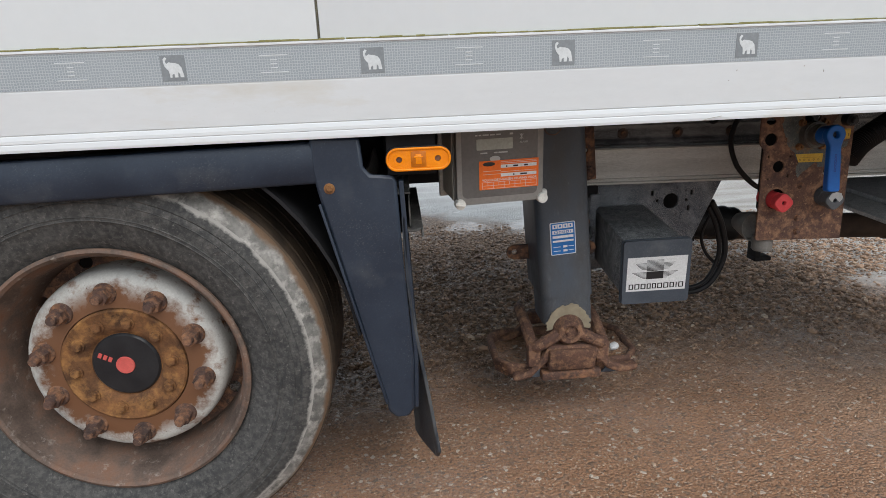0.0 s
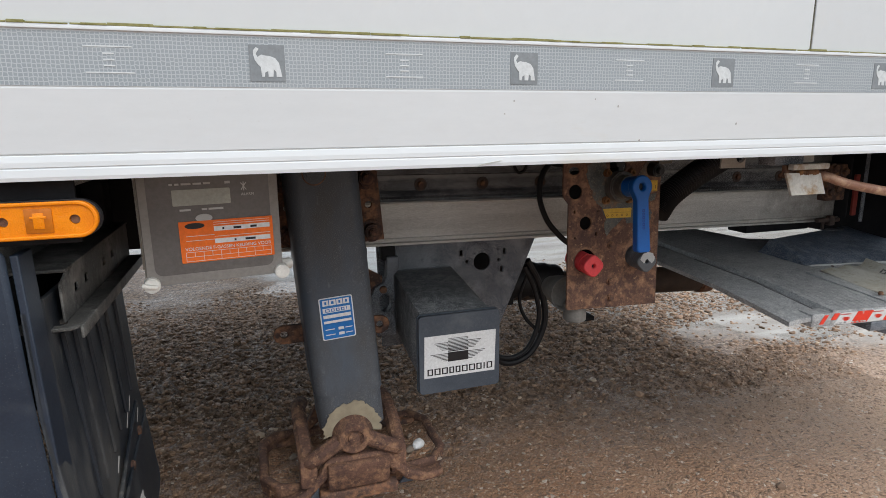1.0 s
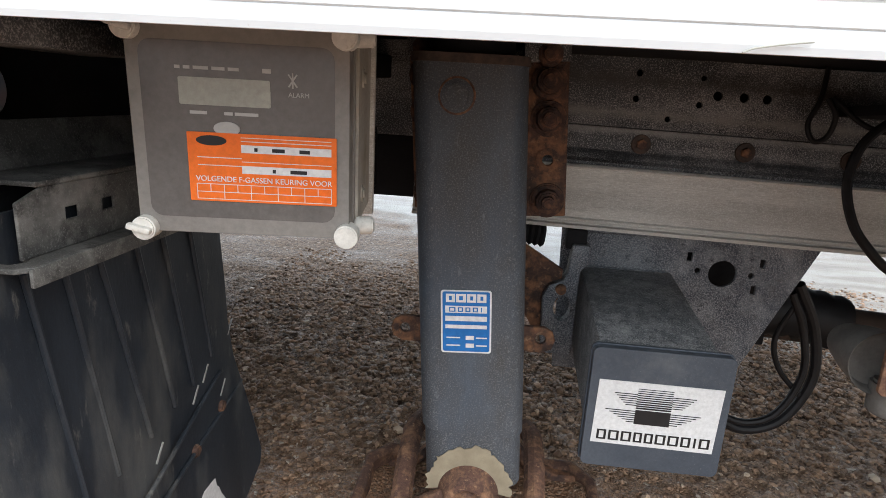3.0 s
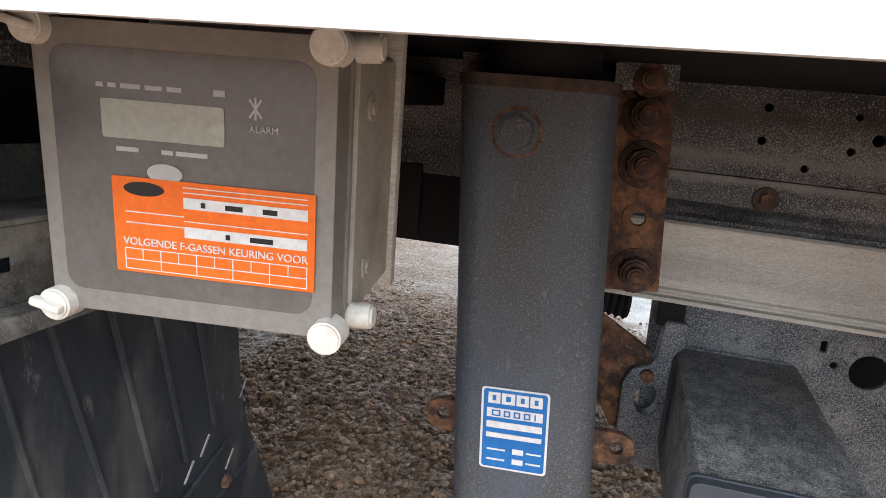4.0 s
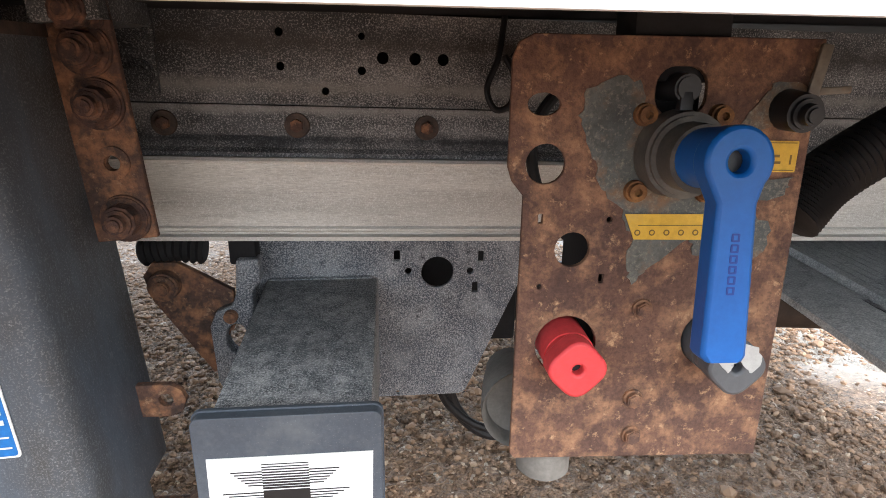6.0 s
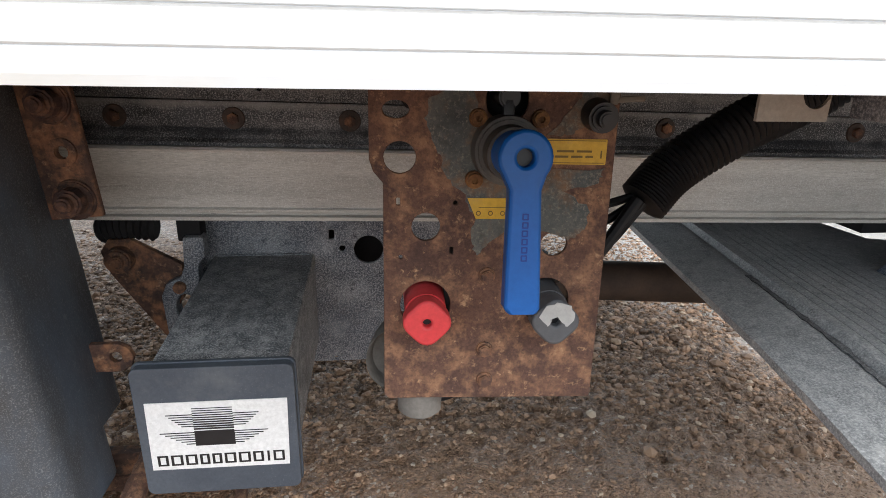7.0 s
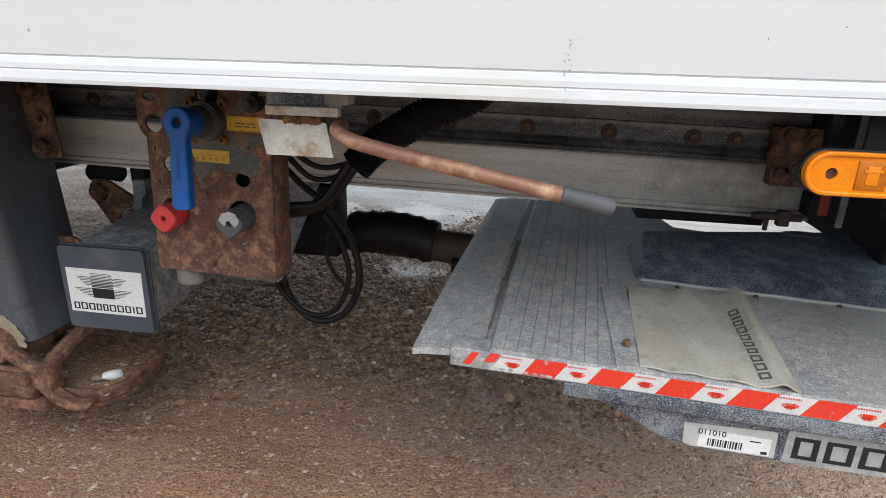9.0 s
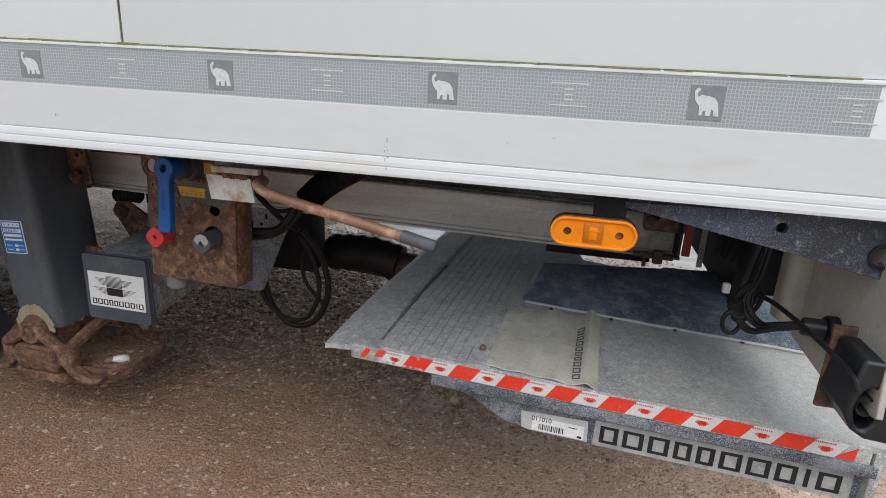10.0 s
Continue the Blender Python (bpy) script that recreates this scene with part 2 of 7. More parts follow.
ALU_DIRTY = surf("dirty_aluminium", (0.40, 0.375, 0.33), (0.55, 0.52, 0.47), 8, 0.6, 0.15, 0.1, 200, patch=((0.30, 0.25, 0.19), 8, 0.64, 0.12, 0.85))
ALU_DARK = surf("weathered_steel_tab", (0.13, 0.115, 0.095), (0.21, 0.185, 0.15), 30, 0.6, 0.1, 0.3, 200, patch=((0.16, 0.08, 0.045), 30, 0.58, 0.10, 0.9))
ALU_PALE = surf("pale_bracket", (0.42, 0.40, 0.355), (0.60, 0.58, 0.54), 26, 0.6, 0.1, 0.25, 200, patch=((0.26, 0.17, 0.09), 32, 0.58, 0.10, 0.9))
CANVAS = surf("cream_rubber_sheet", (0.42, 0.405, 0.355), (0.56, 0.545, 0.49), 7, 0.62, 0, 0.2, 200, patch=((0.33, 0.30, 0.23), 9, 0.60, 0.14, 0.8), specks=((0.20, 0.18, 0.13), 150, 0.60), patch2=((0.26, 0.235, 0.18), 30, 0.64, 0.10, 0.8))
COPPER = surf("worn_copper_rod", (0.23, 0.115, 0.078), (0.34, 0.185, 0.125), 16, 0.5, 0.2, 0.2, 240, patch=((0.55, 0.38, 0.25), 14, 0.60, 0.08, 0.4))
SLEEVE = surf("grey_sleeve", (0.075, 0.080, 0.088), (0.11, 0.115, 0.125), 20, 0.6, 0, 0.1)
CABLE = surf("black_cable", (0.008, 0.008, 0.009), (0.017, 0.017, 0.019), 30, 0.5, 0, 0.15, 240, spec=0.25)
SHAFT = surf("brown_shaft", (0.040, 0.028, 0.022), (0.080, 0.055, 0.042), 14, 0.7, 0, 0.3)
BOLT_RUST = surf("crusted_bolt", (0.040, 0.028, 0.026), (0.105, 0.056, 0.045), 45, 0.8, 0, 1.0, 240, patch=((0.20, 0.105, 0.066), 60, 0.58, 0.10, 0.95), grain=0.5)
WORN_BEIGE = surf("worn_primer", (0.26, 0.22, 0.155), (0.36, 0.31, 0.22), 40, 0.8, 0, 0.3)
STRIPE_RED = surf("reflective_red", (0.72, 0.04, 0.02), (0.80, 0.055, 0.03), 20, 0.4, 0, 0.03, patch=((0.40, 0.36, 0.33), 34, 0.67, 0.04, 0.6))
STRIPE_WHITE = surf("reflective_white", (0.60, 0.60, 0.60), (0.68, 0.68, 0.67), 20, 0.4, 0, 0.03)
BOLT_DARK = surf("dark_bolt", (0.039, 0.031, 0.028), (0.105, 0.070, 0.056), 60, 0.7, 0, 0.5, 260)
DARK_PRINT = surf("faded_dark_print", (0.09, 0.088, 0.082), (0.16, 0.155, 0.145), 60, 0.7, 0, 0.05)
PALE_PRINT = surf("dull_grey_grime", (0.34, 0.335, 0.32), (0.46, 0.455, 0.44), 60, 0.7, 0, 0.05)
STONE = surf("gravel", (0.17, 0.13, 0.098), (0.27, 0.22, 0.175), 40, 0.6, 0, 0.4, 200)


def axis_stain(mat, cx, cz, r0, r1, amp, scale, colour, detail=7):
    """A stain with a ragged edge round the wheel's axis, from none at r0 to full at r1."""
    N, L = mat.node_tree.nodes, mat.node_tree.links
    b = N["Principled BSDF"]
    old = b.inputs["Base Color"].links[0].from_socket
    geo = N.new("ShaderNodeNewGeometry")
    mp = N.new("ShaderNodeMapping")
    mp.inputs["Scale"].default_value = (1, 0, 1)
    L.new(geo.outputs["Position"], mp.inputs["Vector"])
    d = N.new("ShaderNodeVectorMath")
    d.operation = "DISTANCE"
    d.inputs[1].default_value = (cx, 0, cz)
    L.new(mp.outputs[0], d.inputs[0])
    n = N.new("ShaderNodeTexNoise")
    n.inputs["Scale"].default_value, n.inputs["Detail"].default_value, n.inputs["Roughness"].default_value = scale, detail, 0.68
    L.new(geo.outputs["Position"], n.inputs["Vector"])
    s = N.new("ShaderNodeMath")
    s.operation = "MULTIPLY_ADD"
    s.inputs[1].default_value = amp
    L.new(n.outputs["Fac"], s.inputs[0])
    L.new(d.outputs["Value"], s.inputs[2])
    f = N.new("ShaderNodeMapRange")
    f.inputs[1].default_value, f.inputs[2].default_value = r0 + amp / 2, r1 + amp / 2
    L.new(s.outputs[0], f.inputs[0])
    mx = N.new("ShaderNodeMixRGB")
    L.new(f.outputs[0], mx.inputs[0])
    L.new(old, mx.inputs[1])
    mx.inputs[2].default_value = (*colour, 1)
    L.new(mx.outputs[0], b.inputs["Base Color"])


def colour_band(mat, bands):
    """Ragged level bands along the chassis, pale salt and darker colours: (height, half width, colour)."""
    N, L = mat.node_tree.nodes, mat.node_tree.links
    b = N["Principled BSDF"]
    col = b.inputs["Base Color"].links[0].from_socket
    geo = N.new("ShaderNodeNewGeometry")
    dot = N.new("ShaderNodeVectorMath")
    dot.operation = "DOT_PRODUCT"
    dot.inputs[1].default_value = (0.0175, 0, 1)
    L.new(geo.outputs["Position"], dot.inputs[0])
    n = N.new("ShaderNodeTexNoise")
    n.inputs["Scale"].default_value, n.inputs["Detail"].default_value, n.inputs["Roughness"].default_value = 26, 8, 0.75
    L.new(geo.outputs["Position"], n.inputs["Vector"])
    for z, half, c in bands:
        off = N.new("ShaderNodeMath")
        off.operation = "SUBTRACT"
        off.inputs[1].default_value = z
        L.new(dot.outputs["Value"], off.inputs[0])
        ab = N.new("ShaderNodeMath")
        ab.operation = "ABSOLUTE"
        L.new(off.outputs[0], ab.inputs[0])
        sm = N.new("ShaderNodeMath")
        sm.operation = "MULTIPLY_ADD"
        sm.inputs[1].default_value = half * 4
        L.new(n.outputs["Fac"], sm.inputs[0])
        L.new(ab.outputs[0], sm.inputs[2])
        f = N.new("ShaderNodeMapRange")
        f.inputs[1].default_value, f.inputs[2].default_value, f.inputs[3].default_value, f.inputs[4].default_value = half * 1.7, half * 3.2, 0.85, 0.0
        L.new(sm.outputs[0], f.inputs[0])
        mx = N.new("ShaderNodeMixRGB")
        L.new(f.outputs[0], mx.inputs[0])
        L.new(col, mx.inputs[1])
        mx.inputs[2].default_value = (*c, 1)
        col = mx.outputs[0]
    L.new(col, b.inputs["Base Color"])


def road_film(mat, x0, x1, colour, most):
    """Road dirt that thickens along the trailer from x0 to x1, with a ragged front."""
    N, L = mat.node_tree.nodes, mat.node_tree.links
    b = N["Principled BSDF"]
    col = b.inputs["Base Color"].links[0].from_socket
    geo = N.new("ShaderNodeNewGeometry")
    sep = N.new("ShaderNodeSeparateXYZ")
    L.new(geo.outputs["Position"], sep.inputs[0])
    n = N.new("ShaderNodeTexNoise")
    n.inputs["Scale"].default_value, n.inputs["Detail"].default_value, n.inputs["Roughness"].default_value = 14, 9, 0.72
    L.new(geo.outputs["Position"], n.inputs["Vector"])
    sm = N.new("ShaderNodeMath")
    sm.operation = "MULTIPLY_ADD"
    sm.inputs[1].default_value = 0.8
    L.new(n.outputs["Fac"], sm.inputs[0])
    L.new(sep.outputs["X"], sm.inputs[2])
    f = N.new("ShaderNodeMapRange")
    f.inputs[1].default_value, f.inputs[2].default_value, f.inputs[3].default_value, f.inputs[4].default_value = x0 + 0.4, x1 + 0.4, 0.0, most
    L.new(sm.outputs[0], f.inputs[0])
    mx = N.new("ShaderNodeMixRGB")
    L.new(f.outputs[0], mx.inputs[0])
    L.new(col, mx.inputs[1])
    mx.inputs[2].default_value = (*colour, 1)
    L.new(mx.outputs[0], b.inputs["Base Color"])


road_film(GALV, 1.22, 1.62, (0.10, 0.088, 0.078), 0.85)
ALU_DECK = ALU.copy()
ALU_DECK.name = "dusty_lift_deck"
road_film(ALU_DECK, 1.36, 1.85, (0.44, 0.395, 0.33), 0.5)
CHASSIS_RAIL = CHASSIS.copy()
CHASSIS_RAIL.name = "salted_chassis_rail"
colour_band(CHASSIS_RAIL, ((0.925, 0.012, (0.22, 0.215, 0.205)), (0.894, 0.008, (0.25, 0.25, 0.245)), (0.852, 0.010, (0.012, 0.014, 0.019)), (0.985, 0.018, (0.030, 0.026, 0.024))))
axis_stain(RIM_WHITE, -1.313, 0.463, 0.203, 0.172, 0.16, 13, (0.15, 0.070, 0.035))
axis_stain(RUBBER, -1.313, 0.463, 0.432, 0.438, 0.035, 20, (0.29, 0.28, 0.26))
axis_stain(RUBBER_WORN, -1.313, 0.463, 0.463, 0.470, 0.03, 16, (0.17, 0.11, 0.07))


PUDDLES = ((1.72, 1.36, 0.20), (2.02, 1.42, 0.24), (0.50, 1.98, 0.12), (-0.20, 3.0, 0.16), (0.35, 2.9, 0.30), (2.4, 0.75, 0.4))


def ground_material():
    m = bpy.data.materials.new("wet_gravel_yard")
    m.use_nodes = True
    N, L = m.node_tree.nodes, m.node_tree.links
    b = N["Principled BSDF"]
    geo = N.new("ShaderNodeNewGeometry")

    def tex(sc, detail=6, rgh=0.6, stretch=None):
        n = N.new("ShaderNodeTexNoise")
        n.inputs["Scale"].default_value, n.inputs["Detail"].default_value, n.inputs["Roughness"].default_value = sc, detail, rgh
        if stretch:
            mp = N.new("ShaderNodeMapping")
            mp.inputs["Scale"].default_value = stretch
            L.new(geo.outputs["Position"], mp.inputs["Vector"])
            L.new(mp.outputs[0], n.inputs["Vector"])
        else:
            L.new(geo.outputs["Position"], n.inputs["Vector"])
        return n.outputs["Fac"]

    def ramp(src, a, z):
        r = N.new("ShaderNodeMapRange")
        r.inputs[1].default_value, r.inputs[2].default_value = a, z
        L.new(src, r.inputs[0])
        return r.outputs[0]

    def mix(fac, a, z):
        n = N.new("ShaderNodeMixRGB")
        L.new(fac, n.inputs[0])
        for i, c in ((1, a), (2, z)):
            if isinstance(c, tuple):
                n.inputs[i].default_value = (*c, 1)
            else:
                L.new(c, n.inputs[i])
        return n.outputs[0]

    mud = mix(ramp(tex(2.2, 5, 0.6, (0.35, 1.6, 1)), 0.35, 0.65), (0.285, 0.142, 0.072), (0.41, 0.214, 0.114))
    at = N.new("ShaderNodeSeparateXYZ")
    L.new(geo.outputs["Position"], at.inputs[0])
    # Mud colour lightened towards +x, in place of the brighter light there.
    lighten = N.new("ShaderNodeMath")
    lighten.operation = "MULTIPLY_ADD"
    lighten.inputs[1].default_value = 2.6
    L.new(tex(0.8, 7, 0.62), lighten.inputs[0])
    L.new(at.outputs["X"], lighten.inputs[2])
    mud = mix(ramp(lighten.outputs[0], 1.6, 3.3), mud, (0.58, 0.41, 0.295))
    grit = mix(ramp(tex(150, 4, 0.75), 0.50, 0.68), mud, (0.48, 0.305, 0.19))
    dark = mix(ramp(tex(95, 4, 0.7), 0.53, 0.66), grit, (0.13, 0.080, 0.052))
    sep = N.new("ShaderNodeSeparateXYZ")
    L.new(geo.outputs["Position"], sep.inputs[0])
    wob = N.new("ShaderNodeMath")
    wob.operation = "MULTIPLY_ADD"
    wob.inputs[1].default_value = 1.6
    L.new(tex(1.1, 4), wob.inputs[0])
    L.new(sep.outputs["Y"], wob.inputs[2])
    side = N.new("ShaderNodeMath")
    side.operation = "MULTIPLY_ADD"
    side.inputs[1].default_value = 0.9
    L.new(sep.outputs["X"], side.inputs[0])
    L.new(wob.outputs[0], side.inputs[2])
    far = ramp(side.outputs[0], 3.75, 4.15)
    bed = ramp(wob.outputs[0], 1.25, 2.1)
    gravel = mix(ramp(tex(48, 6, 0.75), 0.38, 0.64), (0.075, 0.048, 0.032), (0.46, 0.305, 0.202))
    dark = mix(bed, dark, gravel)
    # Pale far colour carries the open-sky brightness beyond the trailer, over wet ground.
    pale = mix(ramp(tex(3.0, 5, 0.6, (0.5, 2.0, 1)), 0.4, 0.62), (0.42, 0.385, 0.345), (0.56, 0.53, 0.49))

    def grains(sc):
        v = N.new("ShaderNodeTexVoronoi")
        v.inputs["Scale"].default_value = sc
        warp = N.new("ShaderNodeVectorMath")
        warp.operation = "MULTIPLY_ADD"
        warp.inputs[1].default_value = (0.006, 0.006, 0.006)
        wn = N.new("ShaderNodeTexNoise")
        wn.inputs["Scale"].default_value = 140
        L.new(geo.outputs["Position"], wn.inputs["Vector"])
        L.new(wn.outputs["Color"], warp.inputs[0])
        L.new(geo.outputs["Position"], warp.inputs[2])
        L.new(warp.outputs[0], v.inputs["Vector"])
        rgb = N.new("ShaderNodeSeparateColor")
        L.new(v.outputs["Color"], rgb.inputs[0])
        return v.outputs["Distance"], rgb.outputs[0]
    d1, c1 = grains(170)
    d2, c2 = grains(95)
    # Grain colours; the palest also paint in small wet highlights.
    dark = mix(ramp(c1, 0.90, 0.99), dark, (0.54, 0.40, 0.29))
    dark = mix(ramp(c2, 0.12, 0.02), dark, (0.20, 0.125, 0.080))
    dark = mix(ramp(c2, 0.965, 0.985), dark, (0.60, 0.50, 0.41))
    L.new(mix(far, dark, pale), b.inputs["Base Color"])
    b.inputs["Specular IOR Level"].default_value = 0.5
    rr = N.new("ShaderNodeMapRange")
    rr.inputs[1].default_value, rr.inputs[2].default_value, rr.inputs[3].default_value, rr.inputs[4].default_value = 0.40, 0.64, 0.74, 0.28
    L.new(tex(2.6, 4, 0.55, (0.6, 1.3, 1)), rr.inputs[0])
    wet = None
    for cx, cy, rad in PUDDLES:
        d = N.new("ShaderNodeVectorMath")
        d.operation = "DISTANCE"
        d.inputs[1].default_value = (cx, cy, 0.0)
        L.new(geo.outputs["Position"], d.inputs[0])
        e = N.new("ShaderNodeMath")
        e.operation = "MULTIPLY_ADD"
        e.inputs[1].default_value = 0.9
        L.new(tex(5.0, 5, 0.65), e.inputs[0])
        L.new(d.outputs["Value"], e.inputs[2])
        k = ramp(e.outputs[0], rad + 0.47, rad + 0.38)
        if wet is None:
            wet = k
        else:
            mxx = N.new("ShaderNodeMath")
            mxx.operation = "MAXIMUM"
            L.new(wet, mxx.inputs[0])
            L.new(k, mxx.inputs[1])
            wet = mxx.outputs[0]
    rm = N.new("ShaderNodeMix")
    L.new(wet, rm.inputs[0])
    L.new(rr.outputs[0], rm.inputs[2])
    rm.inputs[3].default_value = 0.10
    damp = N.new("ShaderNodeMix")
    L.new(far, damp.inputs[0])
    L.new(rm.outputs[0], damp.inputs[2])
    damp.inputs[3].default_value = 0.24
    L.new(damp.outputs[0], b.inputs["Roughness"])
    h = N.new("ShaderNodeMath")
    h.operation = "MULTIPLY_ADD"
    h.inputs[1].default_value = 0.5
    L.new(tex(60, 5, 0.7), h.inputs[0])
    peb = N.new("ShaderNodeMath")
    peb.operation = "MULTIPLY_ADD"
    peb.inputs[1].default_value = -0.30
    L.new(d1, peb.inputs[0])
    big = N.new("ShaderNodeMath")
    big.operation = "MULTIPLY"
    big.inputs[1].default_value = -0.30
    L.new(d2, big.inputs[0])
    L.new(big.outputs[0], peb.inputs[2])
    L.new(peb.outputs[0], h.inputs[2])
    bp = N.new("ShaderNodeBump")
    bp.inputs["Distance"].default_value = 0.026
    flat = N.new("ShaderNodeMapRange")
    flat.inputs[3].default_value, flat.inputs[4].default_value = 1.0, 0.30
    L.new(wet, flat.inputs[0])
    L.new(flat.outputs[0], bp.inputs["Strength"])
    L.new(h.outputs[0], bp.inputs["Height"])
    L.new(bp.outputs[0], b.inputs["Normal"])
    return m


GROUND = ground_material()

# ---- mesh helpers ----
ORIGIN = {}


def about(point, rx=0, ry=0, rz=0):
    p = Matrix.Translation(point)
    return p @ pose(0, 0, 0, rx, ry, rz) @ p.inverted()


SET_BY = {
    "landing_gear": (-0.004, -0.028, 0.004), "leg_sticker": (0.0, -0.028, 0.005), "temperature_recorder": (0.001, -0.028, 0.002),
    "hydraulic_box": (-0.004, -0.028, 0.002), "linkage": (-0.010, -0.012, -0.011), "valve_panel": (0.001, -0.006, 0.001), "rod_bracket": (0.002, -0.006, -0.001),
    "prop_rod": (0.018, 0.0, -0.008), "mudguard": (0.006, -0.010, 0.004), "flap_channel": (0.004, -0.028, 0.010),
    "tail_lift": (0.006, 0.010, -0.009), "rubber_sheet": (0.006, 0.010, -0.009), "rear_support": (0.012, -0.012, -0.004), "rear_gusset": (0.018, 0.0, -0.008),
    "cable_connector": (0.012, 0.056, -0.022), "cable_bundle": (0.014, -0.010, -0.016), "rubber_buffer": (-0.001, 0.0, 0.004), "wheel": (0.001, -0.006, 0.000),
    "trailer_chassis": (0.0, 0.006, -0.005), "semi_trailer": (0.0, 0.004, 0.002),
}
TURN_BY = {"valve_panel": ((0.433, 0.348, 0.78), -2.4, 0.4, -1.5), "temperature_recorder": ((-0.42, 0.205, 0.88), 2.2, 0.0, 0.0)}


def thing(name, at, label, category, group="", kind=""):
    """The Empty at a thing's base. SET_BY: how far the thing stands from where its parts are drawn."""
    ob = new(name)
    ob.matrix_basis = Matrix.Translation(SET_BY.get(name, (0, 0, 0))) @ (about(*TURN_BY[name]) if name in TURN_BY else Matrix()) @ Matrix.Translation(at)
    ob.empty_display_size = 0.05
    ORIGIN[ob.name] = Vector(at)
    return tagged(ob, label, category, group, kind)


def part(name, bm, material, parent, label="", soft=0.0, smooth=True):
    """Links a bmesh, given in world metres, as one mesh under parent."""
    org = ORIGIN[parent.name]
    bmesh.ops.translate(bm, verts=bm.verts, vec=-org)
    bmesh.ops.recalc_face_normals(bm, faces=bm.faces)
    me = bpy.data.meshes.new(name)
    bm.to_mesh(me)
    bm.free()
    me.materials.append(material)
    if smooth:
        me.shade_smooth()
        me.set_sharp_from_angle(angle=radians(35))
    ob = new(name, me)
    ob.parent = parent
    ORIGIN[ob.name] = org
    if soft:
        bev = ob.modifiers.new("bevel", "BEVEL")
        bev.width, bev.segments, bev.limit_method, bev.angle_limit = soft, 2, "ANGLE", radians(40)
        bev.use_clamp_overlap = True
    return tagged(ob, label) if label else ob


def merge(*bms):
    out = bmesh.new()
    for b in bms:
        me = bpy.data.meshes.new("tmp")
        b.to_mesh(me)
        b.free()
        out.from_mesh(me)
        bpy.data.meshes.remove(me)
    return out


def box(x0, x1, y0, y1, z0, z1, bev=0.0, seg=2):
    bm = bmesh.new()
    bmesh.ops.create_cube(bm, size=1.0)
    bmesh.ops.scale(bm, vec=(x1 - x0, y1 - y0, z1 - z0), verts=bm.verts)
    bmesh.ops.translate(bm, vec=((x0 + x1) / 2, (y0 + y1) / 2, (z0 + z1) / 2), verts=bm.verts)
    if bev:
        bmesh.ops.bevel(bm, geom=list(bm.edges), offset=bev, segments=seg, affect="EDGES", profile=0.5)
    return bm


def turned(bm, m):
    bmesh.ops.transform(bm, matrix=m, verts=bm.verts)
    return bm


def rod(p0, p1, r0, r1=None, seg=20, bev=0.0):
    """A closed cylinder or cone between two points."""
    p0, p1 = Vector(p0), Vector(p1)
    bm = bmesh.new()
    bmesh.ops.create_cone(bm, cap_ends=True, segments=seg, radius1=r0, radius2=r0 if r1 is None else r1, depth=(p1 - p0).length)
    if bev:
        bmesh.ops.bevel(bm, geom=[e for e in bm.edges if abs(e.verts[0].co.z - e.verts[1].co.z) < 1e-6], offset=bev, segments=2, affect="EDGES")
    q = (p1 - p0).to_track_quat("Z", "Y").to_matrix().to_4x4()
    return turned(bm, Matrix.Translation((p0 + p1) / 2) @ q)


def ring(c, r, n=20, ry=None):
    return [(c[0] + r * math.cos(2 * math.pi * i / n), c[1] + (ry or r) * math.sin(2 * math.pi * i / n)) for i in range(n)]


def rounded(x0, x1, z0, z1, r, n=5):
    pts = []
    for cx, cz, a in ((x1 - r, z1 - r, 0), (x0 + r, z1 - r, 90), (x0 + r, z0 + r, 180), (x1 - r, z0 + r, 270)):
        for i in range(n + 1):
            t = radians(a + 90 * i / n)
            pts.append((cx + r * math.cos(t), cz + r * math.sin(t)))
    return pts


def plate(outline, depth, holes=(), axis="y", at=0.0):
    """A flat plate with real holes: outline and holes in (x, z) for axis y, (y, z) for x, (x, y) for z; it goes from at to at + depth."""
    bm = bmesh.new()
    edges = []
    for loop in (outline, *holes):
        vs = [bm.verts.new((p[0], p[1], 0)) for p in loop]
        edges += [bm.edges.new((vs[i], vs[(i + 1) % len(vs)])) for i in range(len(vs))]
    bmesh.ops.triangle_fill(bm, use_beauty=True, use_dissolve=False, edges=edges, normal=(0, 0, 1))
    faces = list(bm.faces)
    got = bmesh.ops.extrude_face_region(bm, geom=faces)
    bmesh.ops.translate(bm, vec=(0, 0, depth), verts=[g for g in got["geom"] if isinstance(g, bmesh.types.BMVert)])
    if axis == "y":
        m = Matrix(((1, 0, 0, 0), (0, 0, 1, at), (0, 1, 0, 0), (0, 0, 0, 1)))
    elif axis == "x":
        m = Matrix(((0, 0, 1, at), (1, 0, 0, 0), (0, 1, 0, 0), (0, 0, 0, 1)))
    else:
        m = Matrix.Translation((0, 0, at))
    return turned(bm, m)


def lathe(profile, centre, seg=64):
    """Turns (radius, y) pairs about a line through centre that runs along y."""
    bm = bmesh.new()
    rows = []
    for r, y in profile:
        rows.append([bm.verts.new((centre[0] + r * math.cos(2 * math.pi * i / seg), y, centre[1] + r * math.sin(2 * math.pi * i / seg))) for i in range(seg)])
    for a, b in zip(rows, rows[1:]):
        for i in range(seg):
            j = (i + 1) % seg
            bm.faces.new((a[i], a[j], b[j], b[i]))
    return bm


